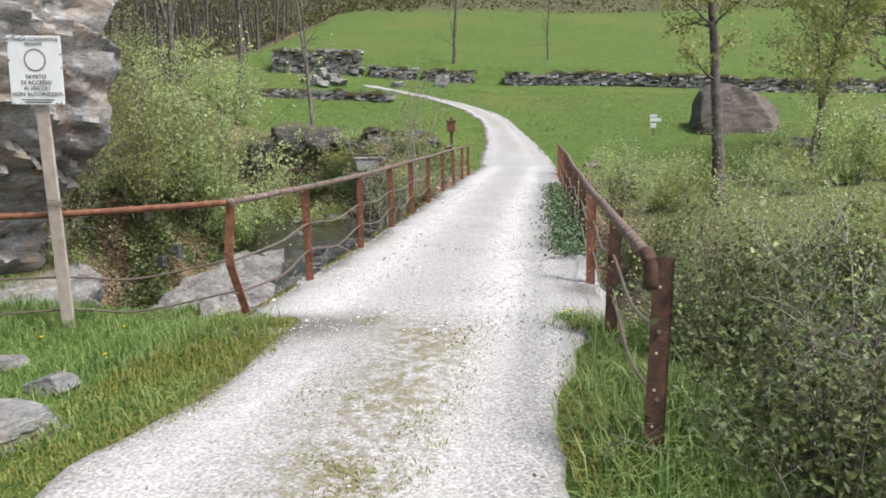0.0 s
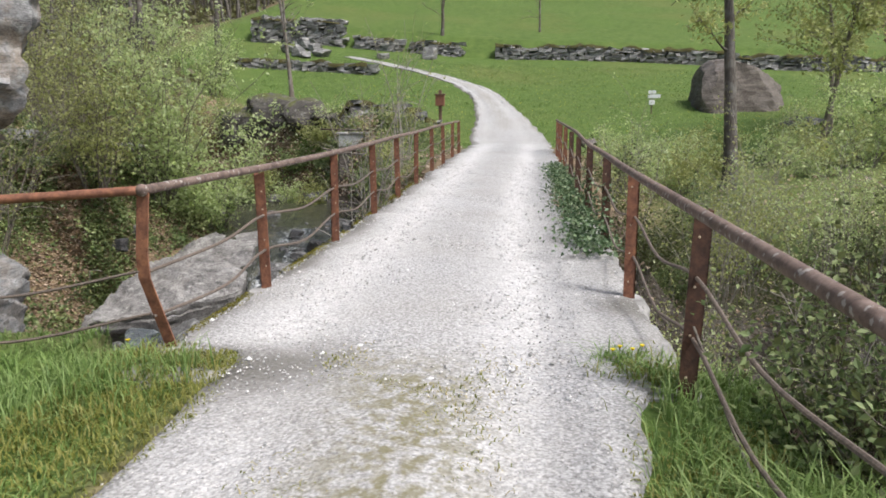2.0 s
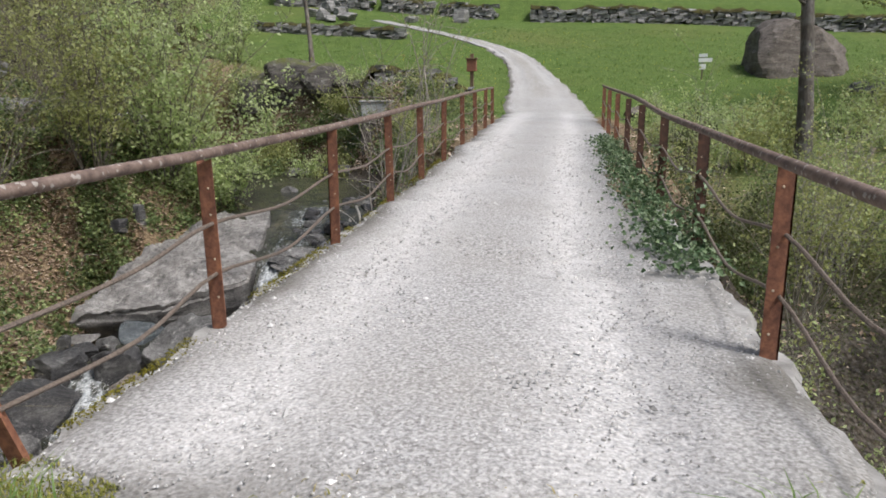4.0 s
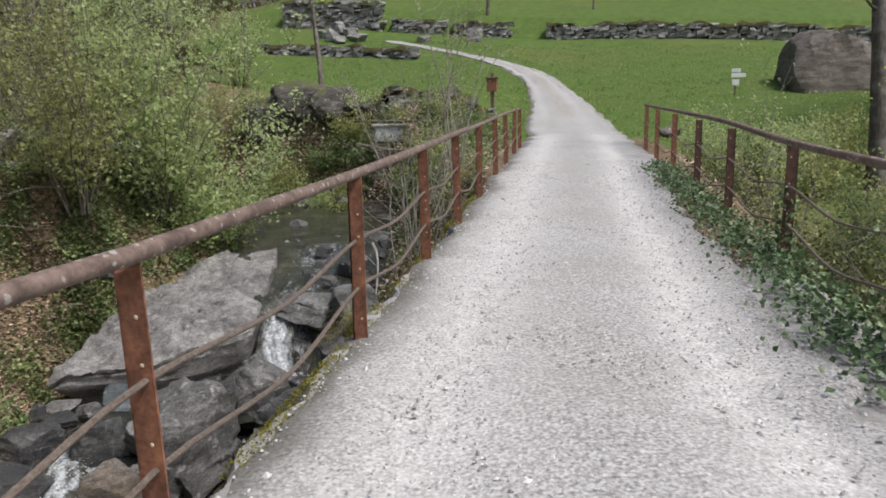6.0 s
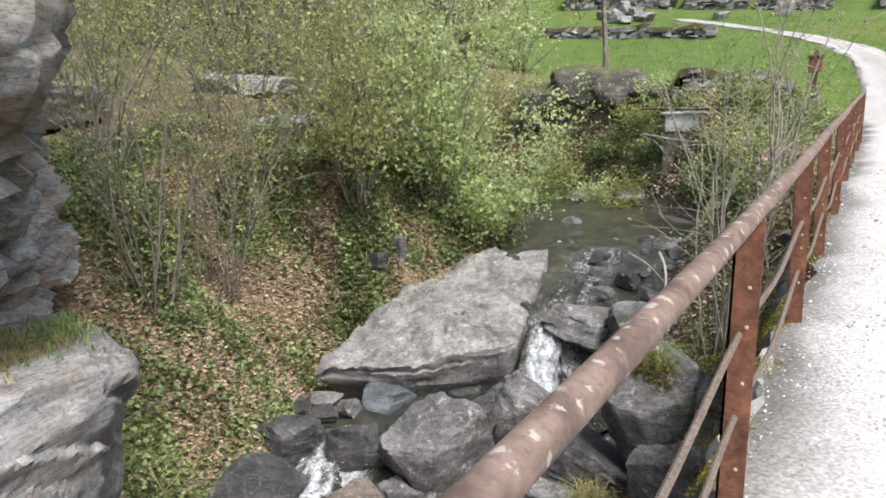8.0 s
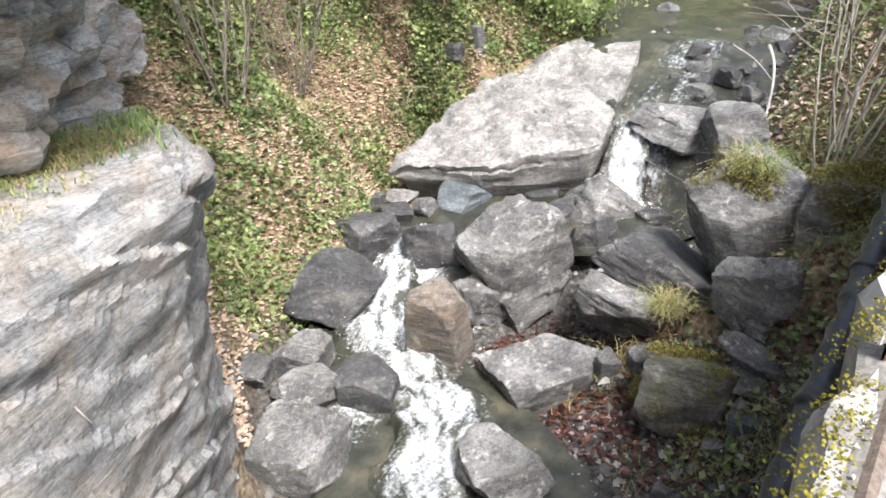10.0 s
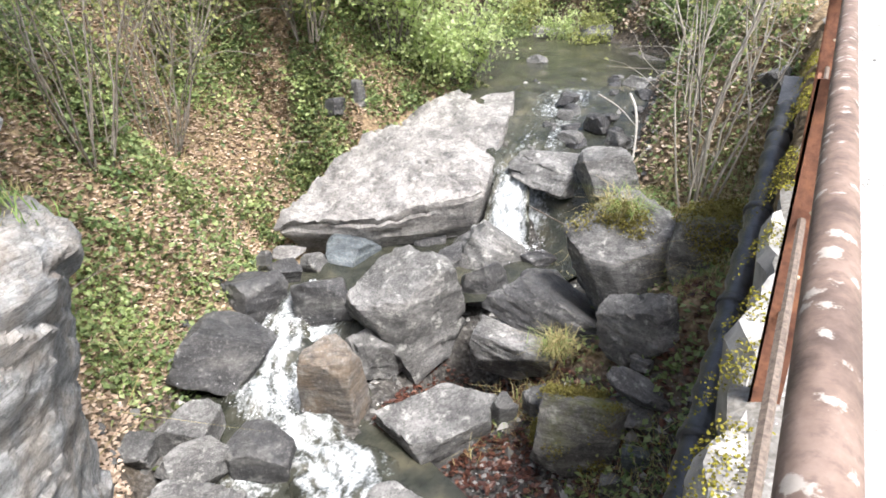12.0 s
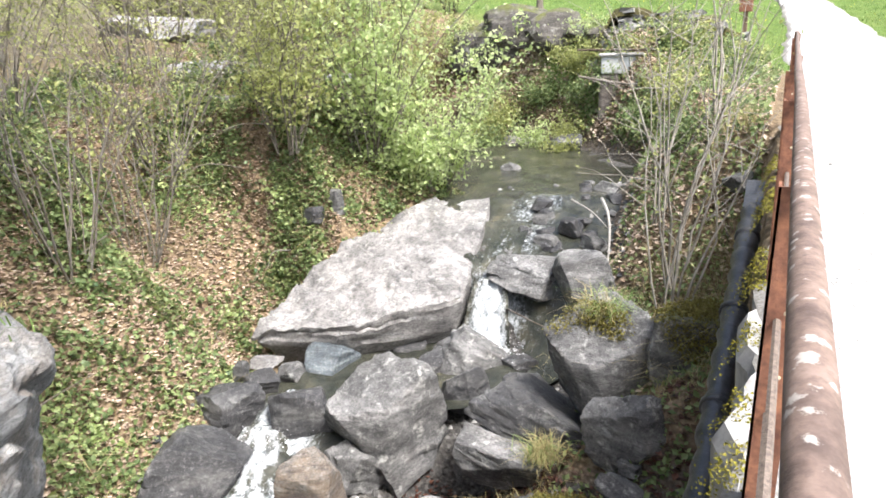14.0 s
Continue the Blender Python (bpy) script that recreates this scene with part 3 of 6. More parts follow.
STONE_CHIP = Nodes("stone_chips", 0.85, spec=0.3)
STONE_CHIP = STONE_CHIP.done(STONE_CHIP.ramp(STONE_CHIP.random(), (0.0, (0.24, 0.235, 0.22)), (0.5, (0.40, 0.395, 0.38)), (1.0, (0.70, 0.69, 0.67))))
g = np.random.default_rng(3)
px, py = g.uniform(-1.46, 1.46, 26000), 2.2 + 17 * g.random(26000) ** 1.6
on_track = (py > 5.85) | ((px > np.interp(py, [2, 3.3, 4.6, 5.9], [-1.1, -1.05, -0.86, -0.95])) & (px < 1.04))
px, py = px[on_track], py[on_track]
pz = road_z(py) + 0.035 * (1 - (px / 1.46) ** 2)
chip = np.where(py < 5.2, 0.6, 1.0) * g.uniform(0.004, 0.013, len(px)) * (1 + 1.2 * (g.random(len(px)) > 0.97))
pebbles("gravel", np.column_stack([px, py, pz - 0.004]), chip, STONE_CHIP, 4, "loose pale gravel chips strewn over the track")


# ---- bridge ----
def build_bridge():
    deck = new("bridge")
    tagged(deck, "low concrete road bridge with a gravel surface", "bridge")
    bm = bmesh.new()
    rows = []
    for k in range(61):
        y = 5.42 + 5.98 * k / 60
        j = 0.035 * math.sin(y * 7.1) + 0.02 * math.sin(y * 17.3)
        rows.append([bm.verts.new((x, y, z)) for x, z in ((-1.52 - j, -0.5), (-1.54 - j, -0.10), (-1.50 - j, -0.02), (1.50 + j, -0.02), (1.55 + j, -0.10), (1.53 + j, -0.5))])
    for a, b in zip(rows, rows[1:]):
        for i in range(6):
            bm.faces.new((a[i], a[(i + 1) % 6], b[(i + 1) % 6], b[i]))
    bm.faces.new(rows[0])
    bm.faces.new(list(reversed(rows[-1])))
    bmesh.ops.recalc_face_normals(bm, faces=bm.faces[:])
    part("deck", bm, CONCRETE, deck)
    part("abutment", box(3.0, 0.7, 4.4, (0, 5.6, -2.75), 0.04), CONCRETE, deck)
    part("abutment", box(3.02, 3.2, 4.6, (0.02, 12.9, -2.45), 0.04), CONCRETE, deck)


build_bridge()
bm = box(2.98, 11.0, 3.0, (0, 20.0, -1.62), 0.05)
tagged(part("wall_embankment", bm, CONCRETE), "weathered masonry embankment wall under the track", "wall", kind="structure")


bm = bmesh.new()
bmesh.ops.create_uvsphere(bm, u_segments=8, v_segments=5, radius=0.007, matrix=Matrix.Diagonal((1, 0.5, 1, 1)))
RIVET_HEAD = bpy.data.meshes.new("rivet")
bm.to_mesh(RIVET_HEAD)
bm.free()
RIVET_HEAD.materials.append(RIVET)


def post(parent, x, y, height, material, lean=(0, 0), rivets=True, seed=0, broken=False):
    """An L-shaped steel post: two plates set at a right angle, with rivet heads."""
    g = random.Random(seed)
    base = road_z(y) - 0.28
    bm = bmesh.new()
    side = 1 if x < 0 else -1
    h = height + 0.28
    for w, d, ox, oy in ((0.085, 0.008, 0, 0), (0.008, 0.075, -side * 0.0385, 0.0335)):
        bmesh.ops.create_cube(bm, size=1, matrix=Matrix.Translation((ox, oy, h / 2)) @ Matrix.Diagonal((w, d, h, 1)))
    if broken:
        for v in bm.verts:
            if v.co.z > h * 0.9 and abs(v.co.x) > 0.02:
                v.co.z -= 0.06 * g.random()
    ob = part("post", bm, material, parent)
    tilt = Matrix.Rotation(lean[0], 4, "X") @ Matrix.Rotation(lean[1], 4, "Y")
    ob.matrix_basis = Matrix.Translation((x, y, base)) @ tilt
    if rivets:
        for k in range(4):
            r = put("rivet", RIVET_HEAD, ob, "pale rivet head" if k == 0 else "")
            r.matrix_basis = Matrix.Translation((side * 0.012, -0.005, 0.45 + 0.2 * k + g.uniform(-0.07, 0.07)))
    return ob


def bent_post(parent):
    bm = bmesh.new()
    pts = [(-1.55, 5.89, 0.93), (-1.585, 5.88, 0.56), (-1.585, 5.885, 0.42), (-1.45, 6.0, -0.25)]
    rows = []
    for x, y, z in pts:
        rows.append([bm.verts.new((x + dx, y + dy, z)) for dx, dy in ((-0.036, -0.006), (0.036, -0.006), (0.036, 0.006), (-0.024, 0.006), (-0.024, 0.07), (-0.036, 0.07))])
    for a, b in zip(rows, rows[1:]):
        for i in range(6):
            bm.faces.new((a[i], a[(i + 1) % 6], b[(i + 1) % 6], b[i]))
    bm.faces.new(rows[0])
    bm.faces.new(list(reversed(rows[-1])))
    bmesh.ops.recalc_face_normals(bm, faces=bm.faces[:])
    part("post", bm, POST, parent, "bent rusty steel post")


def curve_points(pts, n=8):
    """A smooth line through points."""
    p = [np.array(q, float) for q in pts]
    p = [2 * p[0] - p[1]] + p + [2 * p[-1] - p[-2]]
    out = []
    for a, b, c, d in zip(p, p[1:], p[2:], p[3:]):
        for k in range(n):
            s = k / n
            out.append(0.5 * (2 * b + (c - a) * s + (2 * a - 5 * b + 4 * c - d) * s * s + (3 * b - a - 3 * c + d) * s ** 3))
    return np.array(out + [p[-2]])


def left_railing():
    rail = new("bridge_railing")
    tagged(rail, "rusty steel bridge railing with lichened pipe handrail and slack wire ropes", "railing", "bridge railings")
    bent_post(rail)
    ys = [7.38, 9.43, 11.42, 13.22, 15.05, 17.3, 19.4, 21.4, 23.3]
    for k, y in enumerate(ys):
        post(rail, -1.43, y, 0.945, POST, (0.02 * ((k * 7) % 3 - 1), 0.015 * ((k * 5) % 3 - 1)), True, k, k == 0)
    line = curve_points([(-1.40, 7.38, 0.96), (-1.40, 9.4, 0.965), (-1.40, 11.4, 0.99), (-1.41, 13.2, 1.015), (-1.41, 15.0, 1.03), (-1.42, 17.3, 1.07), (-1.42, 19.4, 1.10), (-1.42, 21.4, 1.12), (-1.43, 23.4, 1.13)])
    near = curve_points([(-1.55, 5.88, 0.945), (-1.47, 6.7, 0.955), (-1.40, 7.38, 0.96)])
    part("handrail", capped_tube(np.concatenate([near[:-1], line]), 0.028, 14), RAIL, rail, "brown pipe blotched with pale lichen", True)
    far = curve_points([(-5.2, 5.1, 0.86), (-4.2, 5.3, 0.875), (-2.94, 5.5, 0.89), (-2.1, 5.72, 0.92), (-1.55, 5.88, 0.945)])
    part("handrail", capped_tube(far, 0.027, 12), POST, rail, "thin rusty end rail", True)
    bm = bmesh.new()
    bmesh.ops.create_uvsphere(bm, u_segments=12, v_segments=8, radius=0.038, matrix=Matrix.Translation((-1.55, 5.88, 0.945)))
    part("weld_joint", bm, RAIL, rail, smooth=True)
    for z0, sag in ((0.58, 0.07), (0.30, 0.10)):
        pts = [(-1.56, 5.9, z0 - 0.12)]
        seq = [7.38] + ys[1:]
        last = 5.9
        for y in seq:
            pts.append((-1.425, (last + y) / 2, z0 - sag + float(road_z(y))))
            pts.append((-1.425, y, z0 + float(road_z(y))))
            last = y
        part("wire_rope", capped_tube(curve_points(pts, 5), 0.011, 7), CABLE, rail, "sagging rusty wire rope")
    for z0, end in ((0.47, 0.36), (0.20, 0.02)):
        pts = curve_points([(-1.57, 5.9, z0), (-2.3, 5.65, z0 - 0.12), (-2.95, 5.48, z0 - 0.08), (-5.0, 5.0, end)], 6)
        part("wire_rope", capped_tube(pts, 0.009, 6), CABLE, rail, "sagging rusty wire rope")


def right_railing():
    rail = new("bridge_railing")
    tagged(rail, "rusty steel bridge railing, posts coloured dark for shade, overgrown with ivy", "railing", "bridge railings")
    ys = [3.49, 5.42, 7.33, 9.4, 11.48, 13.55, 15.45, 17.65, 19.9, 21.85]
    for k, y in enumerate(ys):
        post(rail, 1.44 if y < 8 else 1.475, y, 0.92, POST if k == 2 or k > 6 else POST_SHADED, (0.015 * ((k * 5) % 3 - 1), 0.03 if k < 2 else 0.0), True, 30 + k)
    pts = [(1.40 if y < 8 else 1.44, y, 0.945 + 0.8 * float(road_z(y)) + (0.05 if y > 12 else 0) + 0.012 * math.sin(y * 3)) for y in ys]
    part("handrail", capped_tube(curve_points(pts), 0.028, 14), RAIL, rail, "brown pipe blotched with pale lichen", True)
    bm = capped_tube(curve_points([(1.40, 3.50, 0.94), (1.405, 3.455, 0.925), (1.41, 3.44, 0.88), (1.41, 3.44, 0.80)], 4), 0.030, 12)
    part("pipe_elbow", bm, POST_SHADED, rail, smooth=True)
    for z0, sag in ((0.60, 0.10), (0.30, 0.12)):
        seq, pts = ys, []
        for a, b in zip(seq, seq[1:]):
            pts += [(1.46, a, z0 + float(road_z(a))), (1.46, (a + b) / 2, z0 - sag + float(road_z(b)))]
        pts.append((1.46, seq[-1], z0 + 0.2))
        part("wire_rope", capped_tube(curve_points(pts, 5), 0.010, 7), CABLE, rail, "sagging rusty wire rope")
    part("brace", capped_tube(curve_points([(1.46, 5.4, 0.36), (1.52, 4.6, 0.02), (1.62, 3.9, -0.14), (1.78, 3.2, -0.26)], 6), 0.007, 6), TWIG, rail, "fallen stem leaning on the wire")


left_railing()
right_railing()


# ---- warning sign ----
def lettering(parent, text, size, x, z, material, name="lettering", label="black block capitals"):
    c = bpy.data.curves.new(name, "FONT")
    c.body, c.size, c.align_x, c.align_y, c.extrude = text, size, "CENTER", "CENTER", 0.0008
    tmp = bpy.data.objects.new(name, c)
    me = bpy.data.meshes.new_from_object(tmp)
    bpy.data.objects.remove(tmp)
    me.materials.append(material)
    ob = put(name, me, parent, label)
    ob.matrix_basis = Matrix.Translation((x, -0.0065, z)) @ Matrix.Rotation(radians(90), 4, "X")
    return ob


def build_sign():
    sign = new("warning_sign")
    tagged(sign, "white private-road warning sign nailed to a grey wooden post", "sign")
    bm = box(0.095, 0.032, 2.0, (0, 0.035, -1.15), 0.004)
    for v in bm.verts:
        v.co.x += 0.075 * (-(v.co.z + 0.15) / 2.0)
    part("post", bm, WOOD, sign, "weathered grey plank post")
    board = part("board", box(0.40, 0.006, 0.50, (0, 0, 0.0), 0.002), SIGN, sign, "white sheet sign with chipped edges")
    lettering(board, "STRADA CONSORTILE", 0.036, 0, 0.222, INK)
    lettering(board, "PRIVATA", 0.034, 0, 0.188, INK)
    bm = bmesh.new()
    rings = [[bm.verts.new((r * math.cos(a), -0.005, 0.075 + r * math.sin(a))) for a in np.linspace(0, 2 * np.pi, 40, endpoint=False)] for r in (0.071, 0.083)]
    for i in range(40):
        bm.faces.new((rings[0][i], rings[0][(i + 1) % 40], rings[1][(i + 1) % 40], rings[1][i]))
    part("ring", bm, RING, board, "faded ring symbol")
    for k, line in enumerate(("DIVIETO", "DI ACCESSO", "AI VEICOLI", "NON AUTORIZZATI")):
        lettering(board, line, 0.041, 0, -0.047 - 0.043 * k, INK)
    bm = bmesh.new()
    for k, w in enumerate((0.24, 0.20)):
        bmesh.ops.create_cube(bm, size=1, matrix=Matrix.Translation((0, -0.0045, -0.216 - 0.017 * k)) @ Matrix.Diagonal((w, 0.002, 0.007, 1)))
    part("small_print", bm, INK, board)
    g = random.Random(5)
    for k in range(14):
        edge = k % 2
        x, z = (g.uniform(-0.19, 0.19), g.choice((-0.243, 0.243))) if edge else (g.choice((-0.193, 0.193)), g.uniform(-0.24, 0.24))
        bm = bmesh.new()
        bmesh.ops.create_icosphere(bm, subdivisions=1, radius=g.uniform(0.004, 0.009), matrix=Matrix.Translation((x, -0.003, z)) @ Matrix.Diagonal((1, 0.2, 1, 1)))
        part("chip", bm, INK, board, "dark chipped spot")
    for z in (-0.98, -1.0, -1.02):
        ring = [(0.06 * math.cos(a) + 0.034, 0.035 + 0.03 * math.sin(a), z + 0.006 * math.sin(3 * a)) for a in np.linspace(0, 2 * np.pi, 17)]
        part("wire_tie", capped_tube(ring, 0.0025, 5), CABLE, sign, "rusty wire tied round the post")
    sign.matrix_basis = Matrix.Translation((-2.78, 5.4, 1.99)) @ Matrix.Rotation(radians(8), 4, "Z") @ Matrix.Rotation(radians(1.5), 4, "Y")


build_sign()


# ---- rocks ----
def boulder(x, y, z, w, d, h, turn, seed, material, label, fine=3, name="boulder", soft=0.0, lean=0):
    """An angular boulder: a ball cut by random planes, with rough faces. z is its foot."""
    g = np.random.default_rng(seed)
    bm = bmesh.new()
    bmesh.ops.create_icosphere(bm, subdivisions=5 if 9 < y < 18 and w > 0.55 else fine + 1, radius=1)
    # six sides of a skewed block, and a few corners broken off
    turnm = np.array(Matrix.Rotation(g.uniform(-0.5, 0.5), 3, "X") @ Matrix.Rotation(g.uniform(-0.5, 0.5), 3, "Y") @ Matrix.Rotation(g.uniform(-0.8, 0.8), 3, "Z"))
    sides = np.concatenate([np.eye(3), -np.eye(3)]) @ turnm + g.normal(size=(6, 3)) * 0.16
    planes = np.concatenate([sides, g.normal(size=(6, 3))])
    planes /= np.linalg.norm(planes, axis=1)[:, None]
    reach = np.concatenate([g.uniform(0.52, 0.72, 6), g.uniform(0.62, 0.85, 6)]) + soft
    off = Vector(g.uniform(-50, 50, 3))
    for v in bm.verts:
        n = np.array(v.co)
        dots = planes @ n
        r = np.min(np.where(dots > 0.05, reach / np.maximum(dots, 0.05), 9))
        r = min(r, 1.02 - 0.1 * soft)
        q = v.co * r
        bed = (q.z + 0.3 * q.x) * 6 + 0.8 * noise.noise(q * 2 + off)
        s = 1 + 0.05 * noise.fractal(q * 1.7 + off, 0.8, 2.1, 5) + 0.055 * noise.noise(Vector((math.floor(bed) * 5.1, q.x * 1.3, q.y * 1.3)) + off) + 0.022 * noise.noise(q * 7 + off) + 0.016 * noise.noise(q * 17 + off)
        v.co = q * s
    lo = [min(v.co[i] for v in bm.verts) for i in range(3)]
    hi = [max(v.co[i] for v in bm.verts) for i in range(3)]
    for v in bm.verts:
        v.co = [((v.co[i] - lo[i]) / (hi[i] - lo[i]) - (0.5 if i < 2 else 0.0)) * s for i, s in enumerate((w, d, h))]
    ob = part(name, bm, material, smooth=True)
    ob.data.set_sharp_from_angle(angle=radians(24))
    ob.matrix_basis = pose(x, y, z, 0, 0, turn) @ pose(0, 0, h / 2, 0, lean, 0) @ pose(0, 0, -h / 2)
    return tagged(ob, label, "rock", "rocks in the stream" if y < 28 else "")


def rock_mass(name, levels, material, label, nu=150, nv=60, rough=0.25, strata=0.16, dip=(0.35, 0.25), step=2.4, seed=1, category="rock", top=6, dome=0.24):
    """A large layered rock: outlines at rising heights, lofted, broken into tilted beds and roughened."""
    off = Vector((seed * 7.3, seed * 3.1, seed * 5.7))
    rings = []
    zs = np.array([z for z, _ in levels], float)
    outl = []
    for _, o in levels:
        p = np.array(list(o) + [o[0]], float)
        d = np.concatenate([[0], np.cumsum(np.hypot(*np.diff(p, axis=0).T))])
        s = np.linspace(0, d[-1], nu, endpoint=False)
        outl.append(np.column_stack([np.interp(s, d, p[:, 0]), np.interp(s, d, p[:, 1])]))
    outl = np.array(outl)
    pts = []
    for k in range(nv):
        z = zs[0] + (zs[-1] - zs[0]) * k / (nv - 1)
        i = min(np.searchsorted(zs, z, side="right") - 1, len(zs) - 2)
        f = (z - zs[i]) / (zs[i + 1] - zs[i])
        pts.append(np.column_stack([outl[i] * (1 - f) + outl[i + 1] * f, np.full(nu, z)]))
    cap = pts[-1]
    mid = cap.mean(axis=0)
    for k in range(1, top + 1):
        f = 1 - k / (top + 0.3)
        ring = mid + (cap - mid) * f
        ring[:, 2] = cap[:, 2] + dome * k / top
        pts.append(ring)
    v = np.concatenate(pts)
    c = v.reshape(len(pts), nu, 3)
    tu = np.roll(c, -1, 1) - np.roll(c, 1, 1)
    tv = np.gradient(c, axis=0)
    nrm = np.cross(tu, tv).reshape(-1, 3)
    nrm /= np.linalg.norm(nrm, axis=1)[:, None] + 1e-9
    out = np.empty_like(v)
    for i, (p, n) in enumerate(zip(v, nrm)):
        q = Vector(p)
        bed = (p[2] + dip[0] * p[0] + dip[1] * p[1]) * step + 0.9 * noise.noise(q * 0.9 + off)
        cell = math.floor(bed)
        edge = bed - cell
        shelf = noise.noise(Vector((cell * 3.7, p[0] * 0.6, p[1] * 0.6)) + off) * strata + 0.35 * strata * (edge - 0.5)
        s = rough * noise.fractal(q * 0.55 + off, 0.8, 2.1, 5) + shelf + 0.25 * rough * noise.noise(Vector((p[0] * 2, p[1] * 2, p[2] * 5)) + off) + 0.12 * rough * noise.cell(Vector((p[0] * 2.2 + p[2], p[1] * 2.2, cell)) + off)
        out[i] = p + n * s
    rows = len(pts)
    i, j = np.meshgrid(np.arange(rows - 1), np.arange(nu), indexing="ij")
    a, b = i * nu + j, i * nu + (j + 1) % nu
    faces = np.stack([a, b, b + nu, a + nu], -1).reshape(-1, 4)
    me = mesh_of(name, out, faces, material, True)
    bm = bmesh.new()
    bm.from_mesh(me)
    bm.verts.ensure_lookup_table()
    bm.faces.new([bm.verts[(rows - 1) * nu + k] for k in range(nu)])
    bm.to_mesh(me)
    bm.free()
    me.set_sharp_from_angle(angle=radians(38))
    return tagged(put(name, me), label, category)


rock_mass("cliff", [
    (-0.6, [(-6.1, 9.0), (-7.2, 10.0), (-9.6, 11.7), (-10.5, 9), (-10.5, -3), (-6.2, -3), (-6.2, 2), (-6.3, 6)]),
    (0.4, [(-5.7, 9.1), (-6.9, 10.1), (-9.6, 11.7), (-10.5, 9), (-10.5, -3), (-5.9, -3), (-6.0, 2), (-6.1, 6)]),
    (1.5, [(-5.0, 9.1), (-6.3, 10.0), (-9.5, 11.7), (-10.5, 9), (-10.5, -3), (-5.7, -3), (-5.8, 2), (-5.6, 6)]),
    (2.4, [(-4.75, 9.1), (-5.9, 10.1), (-9.5, 11.9), (-10.5, 9), (-10.5, -3), (-5.6, -3), (-5.6, 2), (-5.3, 6)]),
    (4.2, [(-4.75, 9.4), (-6.0, 10.6), (-9.5, 12.1), (-10.5, 9), (-10.5, -3), (-5.8, -3), (-5.8, 2), (-5.3, 6)]),
    (9.0, [(-5.6, 9.6), (-7.0, 11.2), (-9.5, 12.1), (-10.5, 9), (-10.5, -3), (-6.9, -3), (-6.9, 2), (-6.3, 6)]),
], ROCK_CLIFF, "overhanging grey layered schist cliff with dark cracks", 460, 150, 0.30, 0.30, (0.35, 0.3), 3.6, 2, "cliff")
for v in bpy.data.objects["cliff"].data.vertices:
    # rusty hollow in the overhang, and a cleft above it
    e = ((v.co.x + 4.6) / 0.32) ** 2 + ((v.co.y - 9.0) / 0.4) ** 2 + ((v.co.z - 1.0) / 0.26) ** 2
    if e < 4:
        v.co += Vector((-0.6, -0.1, 0.05)) * math.exp(-e)
rock_mass("rock_ledge", [
    (-4.6, [(-5.25, 9.1), (-6.42, 10.12), (-9.5, 9.9), (-9.5, 4), (-3.9, 4), (-3.7, 6.0), (-4.2, 8.0)]),
    (-3.0, [(-5.33, 9.3), (-6.32, 10.12), (-9.5, 9.9), (-9.5, 4), (-4.1, 4), (-3.9, 6.0), (-4.4, 8.0)]),
    (-1.4, [(-5.4, 9.52), (-6.12, 10.18), (-9.5, 9.95), (-9.5, 4), (-4.3, 4), (-4.15, 6.0), (-4.65, 8.05)]),
    (-0.6, [(-5.38, 9.72), (-5.95, 10.25), (-9.5, 10.0), (-9.5, 4), (-4.45, 4), (-4.35, 6.0), (-4.85, 8.1)]),
    (-0.36, [(-5.62, 9.68), (-6.1, 10.12), (-9.4, 10.0), (-9.4, 4.1), (-4.7, 4.1), (-4.65, 6.0), (-5.1, 8.1)]),
], ROCK_LEDGE, "pale grey layered rock ledge above the stream", 320, 120, 0.09, 0.075, (-0.5, 0.3), 8.0, 5)
rock_mass("rock_slab", [
    (-3.7, [(-8.3, 15.5), (-7.2, 15.9), (-6.1, 16.9), (-6.1, 17.6), (-6.5, 19.5), (-7.7, 19.3), (-8.3, 18.1), (-8.7, 17.0)]),
    (-3.12, [(-8.5, 15.1), (-7.2, 15.55), (-5.85, 16.6), (-5.95, 17.5), (-6.46, 19.6), (-7.73, 19.4), (-8.35, 18.1), (-8.8, 17.0)]),
    (-2.62, [(-8.6, 15.0), (-7.2, 15.5), (-5.73, 16.55), (-5.88, 17.4), (-6.46, 19.55), (-7.73, 19.35), (-8.3, 18.1), (-8.7, 17.0)]),
], ROCK_SLAB, "broad pale tilted rock slab beside the waterfall", 300, 30, 0.05, 0.05, (0.12, -0.2), 5, 8, top=40, dome=0.05)
slab = bpy.data.objects["rock_slab"]
for v in slab.data.vertices:
    q = min(max((v.co.z + 3.12) / 0.48, 0.0), 1.0)
    along, across = v.co.x * 0.45 + v.co.y * 0.89, v.co.x * 0.89 - v.co.y * 0.45
    bed = along * 1.5 + 0.9 * noise.noise(Vector((across * 0.7, along * 0.7, 3.0)))
    v.co.z += q * (0.27 * (v.co.y - 16.2) + 0.10 * noise.fractal(v.co * 1.5, 0.7, 2.1, 6) + 0.05 * (bed - math.floor(bed)) + 0.05 * noise.noise(Vector((across * 1.1, along * 5.0, 0))))
boulder(-5.79, 14.31, -4.2, 1.62, 1.6, 1.68, 33, 1, ROCK, "large angular grey schist boulder in the stream", 4)
boulder(-5.79, 12.66, -4.24, 0.85, 0.66, 1.35, 40, 2, ROCK_RUSTY, "upright boulder with rusty top beside white water", 3)
boulder(-7.77, 14.89, -3.72, 0.50, 0.50, 0.52, 41, 3, ROCK, "small pale rounded stone among wet rocks", 3)
boulder(-7.39, 15.40, -3.61, 0.87, 0.78, 0.58, 37, 4, ROCK_BLUE, "smooth blue-grey wet stone under the slab", 3)
